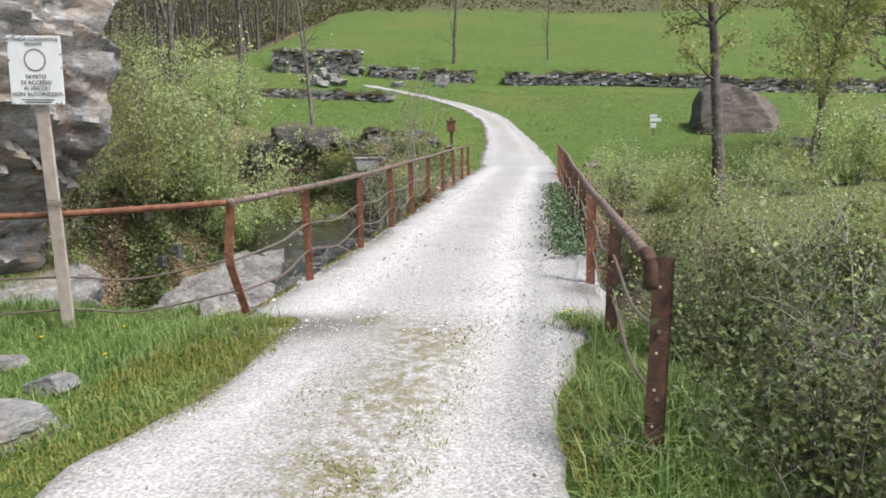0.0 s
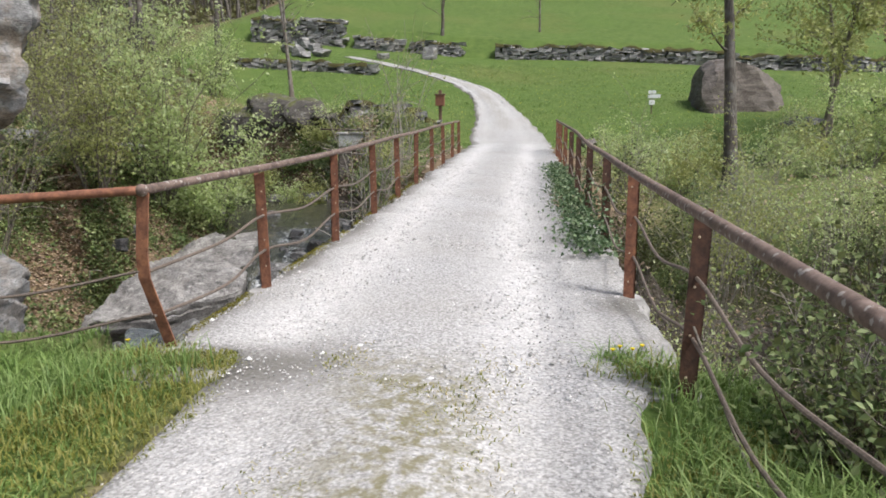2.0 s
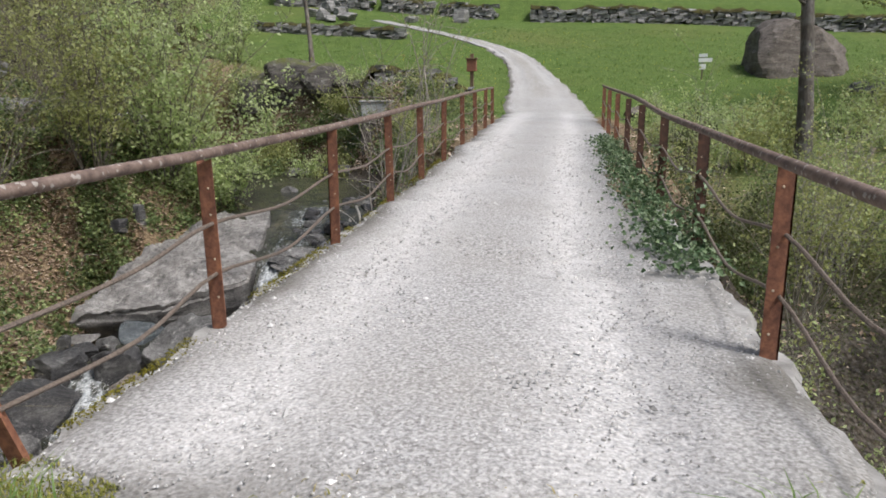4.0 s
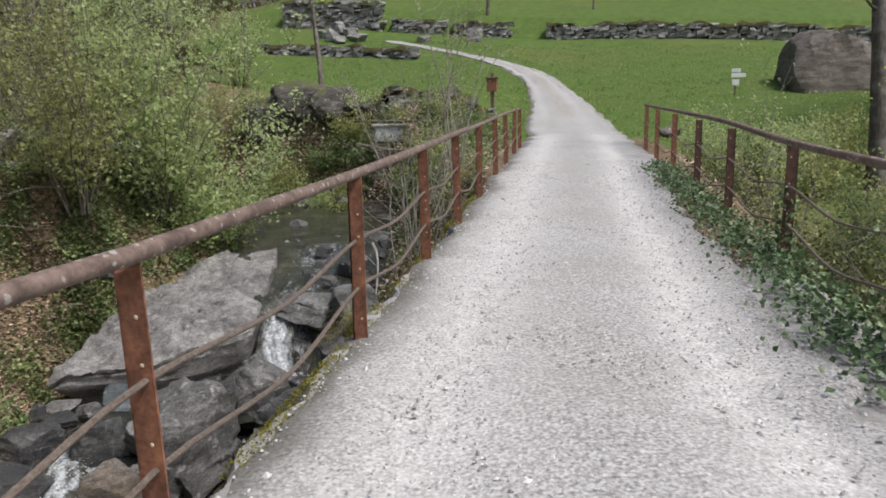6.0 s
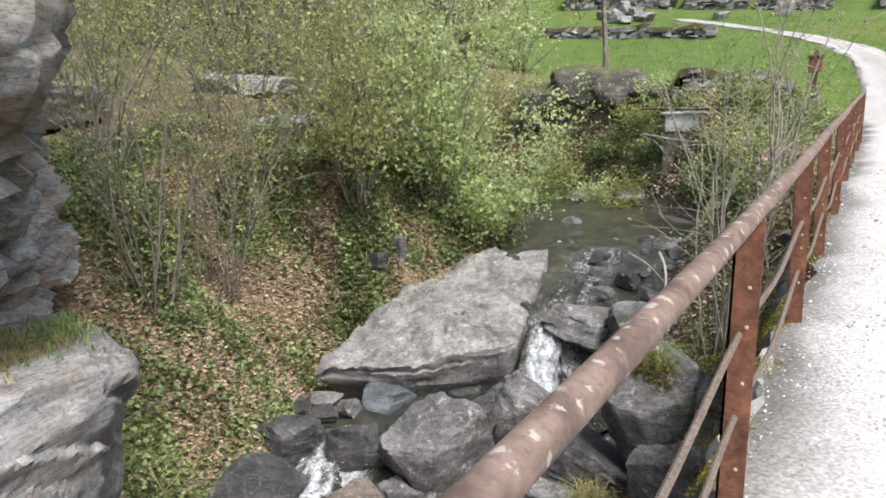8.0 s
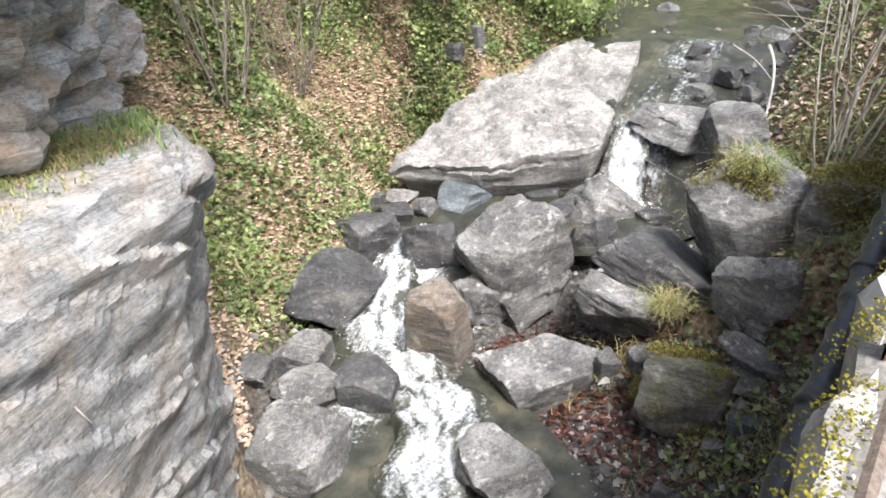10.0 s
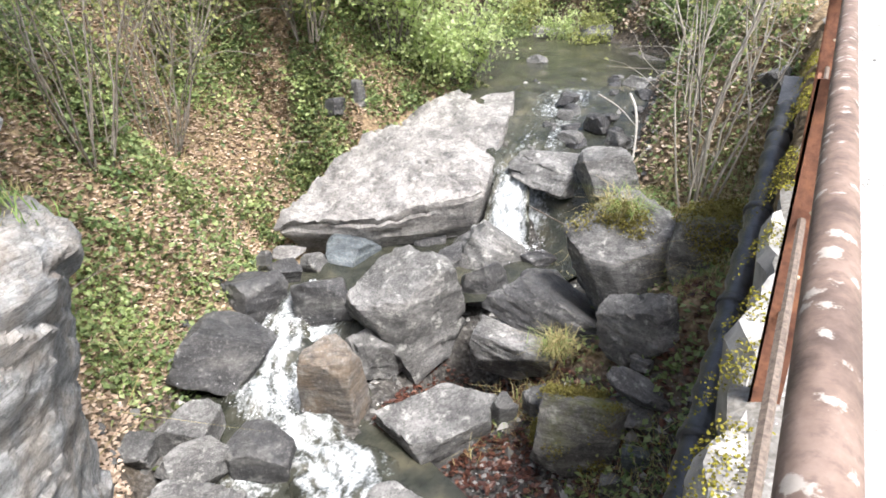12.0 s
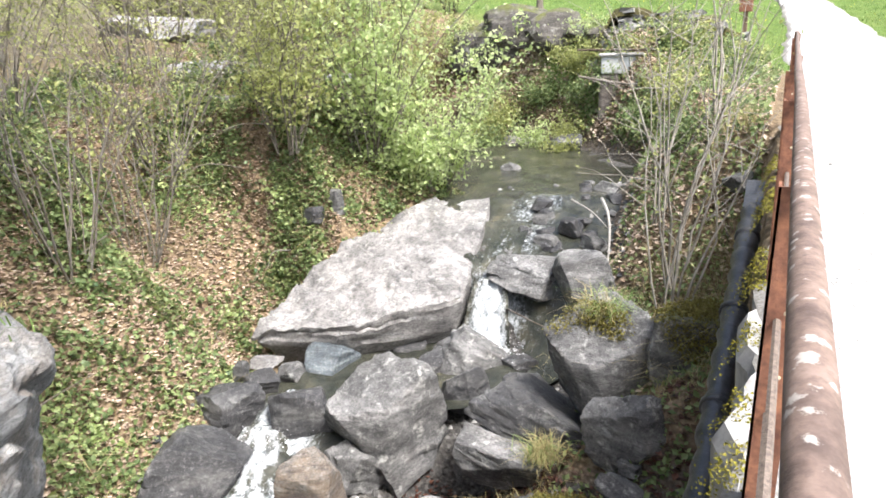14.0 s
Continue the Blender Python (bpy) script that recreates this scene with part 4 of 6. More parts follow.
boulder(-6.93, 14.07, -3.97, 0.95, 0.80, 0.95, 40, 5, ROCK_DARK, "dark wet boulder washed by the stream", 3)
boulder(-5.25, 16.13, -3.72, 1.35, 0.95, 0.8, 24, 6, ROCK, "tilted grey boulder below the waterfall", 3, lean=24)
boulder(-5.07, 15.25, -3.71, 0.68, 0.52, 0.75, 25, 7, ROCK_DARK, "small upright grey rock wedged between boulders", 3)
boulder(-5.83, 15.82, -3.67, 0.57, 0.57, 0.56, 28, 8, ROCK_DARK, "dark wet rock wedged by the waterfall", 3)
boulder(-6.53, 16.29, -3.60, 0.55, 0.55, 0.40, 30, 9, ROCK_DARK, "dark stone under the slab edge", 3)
boulder(-3.83, 14.79, -3.68, 1.95, 1.21, 0.85, 18, 10, ROCK_DARK, "long dark boulder lying along the bank", 4, lean=17)
boulder(-4.13, 14.21, -3.87, 1.25, 0.90, 0.72, 22, 11, ROCK, "grey block beside a dark hollow", 4, lean=14)
boulder(-3.12, 14.95, -3.45, 1.4, 1.05, 1.85, 14, 12, ROCK, "tall lichen-spotted boulder with moss", 4)
boulder(-2.10, 14.95, -2.75, 1.0, 0.9, 1.15, 70, 52, ROCK_MOSS, "mossy boulder wedged beside the drain pipe", 4)
boulder(-2.62, 14.25, -3.35, 1.15, 0.90, 1.1, 10, 13, ROCK, "dark boulder at the foot of the bank", 3)
boulder(-4.94, 17.65, -2.78, 1.5, 1.51, 0.72, 19, 14, ROCK, "flat boulder capping one side of the waterfall", 4)
boulder(-4.02, 17.33, -2.77, 0.98, 0.98, 0.92, 15, 15, ROCK, "blocky boulder with pale lichen above the fall", 4)
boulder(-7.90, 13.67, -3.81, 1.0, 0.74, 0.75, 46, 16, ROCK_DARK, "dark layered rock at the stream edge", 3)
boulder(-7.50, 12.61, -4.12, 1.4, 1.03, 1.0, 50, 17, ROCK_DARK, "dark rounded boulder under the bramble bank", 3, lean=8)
boulder(-4.63, 13.01, -4.31, 1.5, 1.07, 0.72, 30, 18, ROCK, "low grey boulder in front of the red leaf pool", 4, lean=-14)
boulder(-3.58, 13.46, -3.84, 0.38, 0.30, 0.45, 20, 19, ROCK, "small layered upright stone", 3)
boulder(-3.93, 13.27, -3.90, 0.34, 0.27, 0.40, 23, 20, ROCK, "small grey stone in the leaf pool", 3)
boulder(-3.00, 13.13, -3.98, 1.0, 0.78, 0.9, 16, 21, ROCK_MOSS, "mossy rounded boulder on the gravel bar", 3)
boulder(-2.44, 13.55, -3.36, 0.95, 0.4, 0.3, 9, 22, ROCK, "narrow grey stone lying like a log", 3, lean=26)
boulder(-5.82, 13.58, -3.98, 0.85, 0.64, 0.6, 36, 23, ROCK, "grey stone tucked under the large boulder", 3, lean=30)
boulder(-4.71, 19.08, -2.23, 0.47, 0.42, 0.39, 16, 24, ROCK_DARK, "dark rounded stone in the cascade", 3)
boulder(-4.82, 18.62, -2.38, 0.69, 0.62, 0.31, 17, 25, ROCK_DARK, "flat dark stone in the cascade", 3)
boulder(-4.18, 18.52, -2.34, 0.46, 0.42, 0.45, 14, 26, ROCK, "grey cobble above the cascade", 3)
boulder(-5.10, 18.92, -2.22, 0.47, 0.42, 0.24, 18, 27, ROCK_DARK, "dark wet stone in the cascade", 3)
boulder(-7.15, 22.57, -1.86, 0.51, 0.46, 0.34, 21, 28, ROCK, "pale stone standing in the pool", 3)
boulder(-6.78, 25.66, -1.74, 0.97, 0.87, 0.46, 16, 29, ROCK, "pale flat stone at the pool's far edge", 3)
boulder(-8.40, 26.67, -1.76, 1.34, 1.21, 0.24, 20, 30, ROCK_SLAB, "flat pale rock shelf at the water's edge", 3)
boulder(-4.54, 21.05, -1.79, 0.60, 0.54, 0.27, 13, 31, ROCK, "pale stone in the shallow rapids", 3)
boulder(-5.58, 22.55, -1.96, 0.57, 0.51, 0.23, 15, 32, ROCK, "small pale stone in the shallow rapids", 3)
boulder(-5.93, 10.53, -4.30, 1.12, 1.01, 0.89, 56, 33, ROCK, "broad rounded boulder with pale quartz bands", 4)
boulder(-6.50, 11.19, -4.14, 0.9, 0.68, 0.62, 54, 34, ROCK, "rounded grey stone below the brambles", 3)
boulder(-6.92, 11.44, -4.04, 0.85, 0.61, 0.62, 54, 35, ROCK, "grey stone among brambles at the bank", 3)
boulder(-7.19, 10.97, -3.95, 0.55, 0.49, 0.40, 59, 36, ROCK, "grey bank stone under brambles", 3)
boulder(-4.14, 11.55, -4.21, 0.98, 0.89, 0.61, 34, 37, ROCK, "angular grey boulder on the gravel bar", 4)
boulder(-6.04, 11.60, -4.30, 0.85, 0.65, 0.75, 48, 38, ROCK_DARK, "dark wet boulder below the white water", 3)
boulder(-8.75, 17.75, float(ground_z(-8.75, 17.75)) - 0.08, 0.33, 0.29, 0.47, 36, 39, ROCK, "pointed grey stone beside the slab", 3)
boulder(-9.1, 17.5, float(ground_z(-9.1, 17.5)) - 0.12, 0.49, 0.44, 0.41, 37, 40, ROCK_DARK, "dark stone beside the slab", 3)
boulder(-1.90, 17.00, -0.76, 0.49, 0.44, 0.33, 3, 41, ROCK, "grey rock on the grassy embankment", 3)
boulder(-8.18, 14.26, -3.32, 0.26, 0.23, 0.36, 45, 42, ROCK, "small pale stone at the slab's corner", 3)
boulder(-8.20, 14.83, -3.36, 0.54, 0.48, 0.23, 43, 43, ROCK_SLAB, "thin flat stone under the slab", 3)
boulder(-8.04, 14.47, -3.61, 0.56, 0.50, 0.37, 44, 44, ROCK_DARK, "wet flat stone under the slab", 3)
boulder(-2.57, 13.83, -3.09, 0.27, 0.24, 0.15, 10, 45, ROCK, "small flat stone on the gravel bar", 3)
boulder(-2.49, 13.40, -3.45, 0.49, 0.44, 0.23, 10, 46, ROCK, "flat grey stone on the gravel bar", 3)
boulder(-2.82, 12.24, -4.13, 0.20, 0.18, 0.19, 16, 47, ROCK, "small pale stone on the gravel bar", 3)
boulder(-2.40, 13.04, -3.70, 0.28, 0.25, 0.22, 10, 48, ROCK_BLUE, "small blue-grey stone on the gravel bar", 3)
boulder(-2.56, 12.79, -3.85, 0.24, 0.22, 0.19, 12, 49, ROCK, "small brown-grey stone on the gravel bar", 3)
# added filler: its dark colour stands in for shade under the capping boulder
boulder(-4.7, 17.75, -3.5, 1.9, 1.2, 0.9, 17, 53, ROCK_DARK, "added dark rock filling the shade under the capping boulder", 3)
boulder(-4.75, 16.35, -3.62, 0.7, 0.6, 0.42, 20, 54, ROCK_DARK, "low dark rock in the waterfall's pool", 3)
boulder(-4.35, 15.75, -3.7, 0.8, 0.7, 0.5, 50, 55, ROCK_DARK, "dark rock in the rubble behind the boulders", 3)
g = np.random.default_rng(301)
for k in range(26):
    y = g.uniform(17.9, 21.6)
    x = g.uniform(-5.5, -4.0) - 0.22 * max(0.0, y - 19.5)
    w = g.uniform(0.16, 0.5)
    boulder(x, y, float(np.interp(y, [17.4, 19.2, 20.0, 40], [-2.5, -2.05, -1.82, -1.75])) - 0.02, w, 0.8 * w, w * g.uniform(0.45, 0.8), 360 * g.random(), 310 + k, ROCK_DARK if k % 3 else ROCK, "wet cobble in the cascade above the fall", 2, "cobble")
BED_CHIP = Nodes("bed_stones", 0.6, spec=0.4)
BED_CHIP = BED_CHIP.done(BED_CHIP.ramp(BED_CHIP.random(), (0.0, (0.03, 0.03, 0.03)), (0.6, (0.13, 0.128, 0.12)), (1.0, (0.34, 0.33, 0.31))))
g = np.random.default_rng(11)
bed_n = 5200
bx = g.uniform(-8.5, -1.8, bed_n)
by = g.uniform(9.5, 22, bed_n)
dd, bb, hh = stream_at(bx, by)
keep = ((np.abs(dd) < hh + 0.5) | ((bx > -4.8) & (by < 14) & (dd > 0))) & (np.hypot(bx + 4.75, by - 14.05) > 0.8)
bx, by = bx[keep], by[keep]
pebbles("stream_stones", np.column_stack([bx, by, ground_z(bx, by)]), 0.02 + 0.10 * g.random(len(bx)) ** 3, BED_CHIP, 12, "scattered small stones on the stream bed and gravel bar")


# ---- water ----
def build_water():
    prof = STREAM[1:-1]
    dist = np.concatenate([[0], np.cumsum(np.hypot(*np.diff(prof[:, :2], axis=0).T))])
    s = np.linspace(0, dist[-1], 420)
    cx, cy = np.interp(s, dist, prof[:, 0]), np.interp(s, dist, prof[:, 1])
    k = np.ones(15) / 15
    pad = lambda a: np.convolve(np.pad(a, 7, mode="edge"), k, "valid")
    cx, cy = pad(cx), pad(cy)
    half = pad(np.interp(s, dist, prof[:, 3])) + 0.35
    shift = np.interp(cy, [9.5, 11.5, 13, 15, 16.2, 17.2], [0, -0.7, -1.2, -1.0, -0.3, 0])
    half = half * np.interp(cy, [9.5, 11.5, 13, 15, 16.5, 17.5], [1, 0.62, 0.45, 0.5, 0.8, 1])
    cx = cx + shift
    lev = np.interp(cy, [4, 8, 10.3, 12.2, 13.2, 14.6, 16.9, 17.15, 17.4, 19.2, 20.0, 40], [-4.9, -4.35, -4.12, -3.98, -3.82, -3.42, -3.30, -2.9, -2.42, -1.95, -1.70, -1.62])
    tx, ty = np.gradient(cx), np.gradient(cy)
    ln = np.hypot(tx, ty)
    nx, ny = -ty / ln, tx / ln
    u = np.linspace(-1, 1, 41)
    gx = cx[:, None] + nx[:, None] * half[:, None] * u
    gy = cy[:, None] + ny[:, None] * half[:, None] * u
    slope = np.abs(np.gradient(lev) / np.gradient(s))
    fast = np.clip(pad(slope) * 2.2, 0, 1)
    gz = lev[:, None] + 0 * gx
    gz = gz + (0.015 + 0.07 * fast[:, None]) * wave(gx, gy, 6, 1) + (0.006 + 0.03 * fast[:, None]) * wave(gx, gy, 19, 2)
    foam = 0.42 * fast[:, None] + 0 * gx
    white = 0.55 * np.exp(-(((gx + 6.6) + 0.35 * (gy - 13)) / 0.42) ** 2) * ramp(10.2, 11.6, gy) * (1 - ramp(14.0, 14.6, gy))
    fall = np.exp(-((gx + 5.45) / 0.55) ** 2) * np.exp(-((gy - 16.7) / 0.8) ** 2)
    riffle = 0.40 * np.exp(-((gx + 5.5) / 0.7) ** 2) * ramp(17.2, 18, gy) * (1 - ramp(19.6, 22, gy))
    foam = np.clip(np.maximum(np.maximum(foam * 0.5, 1.05 * white), np.maximum(1.1 * fall, riffle)), 0, 1)
    gz = gz + 0.12 * white * np.abs(wave(gx, gy, 7, 4)) + 0.03 * white
    n, m = gx.shape
    i, j = np.meshgrid(np.arange(n - 1), np.arange(m - 1), indexing="ij")
    a = i * m + j
    faces = np.stack([a, a + 1, a + m + 1, a + m], -1).reshape(-1, 4)
    ob = put("water", mesh_of("water", np.stack([gx, gy, gz], -1).reshape(-1, 3), faces, WATER, True, foam.ravel(), "foam"))
    tagged(ob, "clear mountain stream with white rapids", "water", kind="structure")


build_water()


def sheet_of_water(name, top, foot, width_top, width_foot, label, seed=1, bulge=0.12, lo=0.35, hi=0.8):
    """A falling sheet from a lip to its foot."""
    n, m = 34, 18
    t = np.linspace(0, 1, n)[:, None]
    u = np.linspace(-1, 1, m)[None]
    top, foot = np.array(top, float), np.array(foot, float)
    way = foot - top
    side = np.array([way[1], -way[0], 0.0])
    side /= np.linalg.norm(side)
    flow = top[None, None] + way[None, None] * np.stack([np.sqrt(t) * 0.35 + t * 0.65, np.sqrt(t) * 0.35 + t * 0.65, t ** 1.5], -1)
    p = flow + side[None, None] * (u * (width_top + (width_foot - width_top) * t) / 2)[..., None]
    p = p + np.array([0.3, -0.6, 0.25])[None, None] * (bulge * (0.4 * wave(u * 4 + seed, t * 5, 2.2, seed) + 0.25 * wave(u * 9, t * 14, 2, seed + 1)))[..., None]
    i, j = np.meshgrid(np.arange(n - 1), np.arange(m - 1), indexing="ij")
    a = i * m + j
    faces = np.stack([a, a + 1, a + m + 1, a + m], -1).reshape(-1, 4)
    foam = np.clip((lo + (hi - lo) * t) * (1 - 0.75 * np.abs(u) ** 3), 0, 1)
    ob = put(name, mesh_of(name, p.reshape(-1, 3), faces, WATER, True, foam.ravel(), "foam"))
    return tagged(ob, label, "waterfall", kind="structure")


sheet_of_water("water_fall", (-5.48, 17.3, -2.42), (-5.35, 16.55, -3.35), 0.5, 0.8, "small white waterfall between the slab and a boulder", 1, 0.14, 0.55, 0.8)
sheet_of_water("water_chute", (-5.75, 19.2, -1.95), (-5.5, 17.45, -2.42), 0.6, 0.6, "shallow foaming chute along the slab", 3, 0.05, 0.2, 0.35)


def rapid(name, pts, width, label, seed):
    """A rushing ribbon of white water along a bent line."""
    line = curve_points(pts, 14)
    n, m = len(line), 17
    way = np.gradient(line, axis=0)
    side = np.column_stack([way[:, 1], -way[:, 0], np.zeros(n)])
    side /= np.linalg.norm(side, axis=1)[:, None]
    u = np.linspace(-1, 1, m)[None]
    w = np.interp(np.linspace(0, 1, n), np.linspace(0, 1, len(width)), width)[:, None]
    w = w * (1 + 0.18 * np.sin(np.arange(n) * 0.5 + seed))[:, None]
    p = line[:, None] + side[:, None] * (u * w / 2)[..., None]
    p[..., 2] += 0.07 * wave(p[..., 0], p[..., 1], 8, seed) + 0.04 * wave(p[..., 0], p[..., 1], 21, seed + 1) + 0.08 * (1 - u ** 2) - 0.12 * np.abs(u) ** 4
    i, j = np.meshgrid(np.arange(n - 1), np.arange(m - 1), indexing="ij")
    a = i * m + j
    run = np.arange(n)[:, None] / n
    streak = 0.20 * np.sin(u * 17 + 5 * np.sin(run * 9) + seed) + 0.16 * np.sin(run * 46 + 4 * np.sin(u * 5))
    foam = np.clip((0.55 + 0.8 * streak) * (1 - np.abs(u) ** 2.2), 0, 1)
    ob = put(name, mesh_of(name, p.reshape(-1, 3), np.stack([a, a + 1, a + m + 1, a + m], -1).reshape(-1, 4), WATER, True, foam.ravel(), "foam"))
    return tagged(ob, label, "rapids", kind="structure")


rapid("water_rapid", [(-7.4, 14.5, -3.42), (-7.25, 13.5, -3.62), (-6.85, 12.7, -3.82), (-5.95, 12.15, -3.93), (-5.2, 11.85, -3.98), (-4.7, 11.0, -4.02), (-3.6, 10.2, -4.1)], (0.6, 1.0, 1.25, 1.3, 1.1, 1.1), "rushing white rapid between dark boulders", 5)
g = np.random.default_rng(21)
spray = []
for cxx, cyy, czz, sx, sy, sz, n in ((-5.15, 16.4, -3.28, 0.33, 0.2, 0.08, 320), (-6.4, 12.4, -3.85, 0.35, 0.25, 0.09, 420), (-7.2, 13.4, -3.6, 0.2, 0.35, 0.09, 260)):
    spray.append(np.column_stack([g.normal(cxx, sx, n), g.normal(cyy, sy, n), czz + np.abs(g.normal(0, sz, n))]))
spray = np.concatenate(spray)
pebbles("spray", spray, g.uniform(0.004, 0.014, len(spray)), SPRAY, 22, "white splashes and froth at the falls")


# ---- plants ----
def grow(base, way, length, n, g, wander=0.18, droop=0.0):
    """One wandering stem from a base."""
    p, d, out = np.array(base, float), np.array(way, float) / np.linalg.norm(way), []
    for k in range(n):
        out.append(p.copy())
        d = d + g.normal(size=3) * wander / math.sqrt(n) + np.array([0, 0, -droop / n])
        d /= np.linalg.norm(d)
        p = p + d * length / (n - 1)
    return np.array(out)


def shrub(x, y, height, spread, stems, count, size, leaf, bark, label, seed, thick=0.018, twigs=7, low=0.15, name="shrub", category="shrub", cloud=0.22, group="shrubs by the stream"):
    """A many-stemmed shrub: bent stems, side twigs and small leaves along them."""
    g = np.random.default_rng(seed)
    z = float(ground_z(x, y)) - 0.08
    thing = new(name)
    tagged(thing, label, category, group)
    paths, radii, tips = [], [], []
    for k in range(stems):
        a = g.uniform(0, 2 * np.pi)
        lean = spread / height * math.sqrt(g.random()) * 1.1
        h = height * g.uniform(0.65, 1.05)
        s = grow((x + 0.12 * spread * math.cos(a), y + 0.12 * spread * math.sin(a), z), (lean * math.cos(a), lean * math.sin(a), 1), h, 9, g, 0.35)
        paths.append(s)
        radii.append(thick * g.uniform(0.6, 1.2) * np.linspace(1, 0.18, 9))
        for j in range(twigs):
            f = g.uniform(max(low, 0.12), 0.97)
            i = min(int(f * 8), 7)
            at = s[i] + (s[i + 1] - s[i]) * (f * 8 - i)
            b = g.uniform(0, 2 * np.pi)
            t = grow(at, (math.cos(b), math.sin(b), g.uniform(0.3, 1.3)), h * g.uniform(0.14, 0.34), 5, g, 0.5)
            paths.append(t)
            radii.append(thick * 0.32 * np.linspace(1, 0.25, 5))
            tips.append(t)
        tips.append(s[int(8 * low) + 1:])
    v, f = tubes(paths, radii, 4)
    put("branchwork", mesh_of("branchwork", v, f, bark, True), thing)["kind"] = "stuff"
    if count:
        pool = np.concatenate([np.concatenate([t[:-1] + (t[1:] - t[:-1]) * q for q in (0.2, 0.5, 0.8)]) for t in tips])
        c = pool[g.integers(0, len(pool), count)] + g.normal(size=(count, 3)) * cloud * np.array([1, 1, 0.8]) * g.random((count, 1))
        v, f = leaves(c, size, seed)
        put("foliage", mesh_of("foliage", v, f, leaf), thing)["kind"] = "stuff"
    return thing


def tree(x, y, height, r, label, seed, bark=None, limbs=9, lean=(0, 0), first=0.4, count=0, leaf=None, size=0.06, forks=1, reach=0.32, group=""):
    """A tapered trunk with limbs and twigs; count leaves make its crown."""
    g = np.random.default_rng(seed)
    z = float(ground_z(x, y)) - 0.15
    thing = new("tree")
    tagged(thing, label, "tree", group)
    trunks = []
    for k in range(forks):
        a = 2.4 * k + seed
        b0 = (x + 0.16 * k * math.cos(a), y + 0.16 * k * math.sin(a), z)
        trunks.append(grow(b0, (lean[0] + 0.05 * k, lean[1], 1), height * (1 - 0.12 * k), 14, g, 0.14))
    v, f = tubes(trunks, [r * (1 - 0.25 * k) * np.concatenate([[1.35, 1.1], np.linspace(1, 0.2, 12)]) for k in range(forks)], 9)
    put("trunk", mesh_of("trunk", v, f, bark or BARK, True), thing)
    paths, radii, tips = [], [], []
    for k in range(limbs * forks):
        s = trunks[k % forks]
        q = g.uniform(first, 0.97)
        i = min(int(q * 13), 12)
        a = g.uniform(0, 2 * np.pi)
        ln = height * reach * g.uniform(0.5, 1.0) * (1.15 - q * 0.6)
        limb = grow(s[i], (math.cos(a), math.sin(a), g.uniform(0.3, 1.1)), ln, 7, g, 0.4)
        paths.append(limb)
        radii.append(r * 0.26 * np.linspace(1, 0.2, 7))
        for j in range(6):
            i2 = g.integers(2, 6)
            b = g.uniform(0, 2 * np.pi)
            t = grow(limb[i2], (math.cos(b), math.sin(b), g.uniform(0, 0.9)), ln * g.uniform(0.2, 0.5), 5, g, 0.5)
            paths.append(t)
            radii.append(r * 0.08 * np.linspace(1, 0.3, 5))
            tips.append(t)
    v, f = tubes(paths, radii, 4)
    put("branchwork", mesh_of("branchwork", v, f, bark or BARK, True), thing)["kind"] = "stuff"
    if count:
        pool = np.concatenate(tips)
        c = pool[g.integers(0, len(pool), count)] + g.normal(size=(count, 3)) * 0.16
        v, f = leaves(c, size, seed)
        put("crown", mesh_of("crown", v, f, leaf or LEAF_OLIVE), thing)
    return thing


# leafy and bare shrubs on the far bank
shrub(-8.9, 19.2, 5.2, 1.8, 24, 5600, 0.066, LEAF, TWIG, "fresh light-green leafy shrub on the stream bank", 101, 0.02, 9, 0.1, cloud=0.2)
shrub(-7.7, 20.0, 3.7, 1.3, 18, 3900, 0.062, LEAF, TWIG, "bright young-leaved shrub leaning over the stream", 102, 0.017, 9, 0.1)
shrub(-8.1, 19.5, 1.5, 0.8, 14, 2600, 0.055, LEAF, TWIG_DARK, "low bright shrub beside the rock slab", 110, 0.010, 6, 0.05)
shrub(-9.6, 17.6, 3.9, 1.6, 20, 3400, 0.056, LEAF_OLIVE, TWIG, "twiggy olive-budded shrub on the bank", 103, 0.02, 9, 0.2)
for k, (x, y, h, n) in enumerate(((-9.7, 13.1, 4.3, 1000), (-10.3, 14.7, 4.6, 1500), (-11.3, 16.2, 4.8, 2400), (-10.6, 18.6, 4.4, 3000), (-12.2, 14.2, 5.0, 2600), (-12.8, 17.8, 5.0, 3600), (-11.2, 20.6, 4.2, 4200), (-9.6, 21.5, 3.6, 4200), (-13.6, 21.5, 4.6, 4200), (-14.4, 15.5, 5.2, 3600), (-15.2, 19, 5.2, 4200), (-11.4, 24, 3.8, 4200), (-16, 24, 5, 4600), (-18, 17, 5.5, 4600))):
    shrub(x, y, h, h * 0.34, 16, int(n * 0.62), 0.042, LEAF_OLIVE, TWIG, "tall bare-stemmed shrub with sparse olive buds", 120 + k, 0.019, 8, 0.3)
for k, (x, y, h, n) in enumerate(((-12.4, 27, 4.2, 4500), (-15, 30, 4.6, 4500), (-18.5, 27, 5, 4500), (-20, 33, 5, 4000), (-22, 22, 6, 4500), (-13.5, 33, 3.6, 3000))):
    shrub(x, y, h, h * 0.45, 14, n, 0.06, LEAF if k % 2 else LEAF_OLIVE, TWIG_DARK, "green thicket shrub at the foot of the woods", 140 + k, 0.02, 8, 0.12)
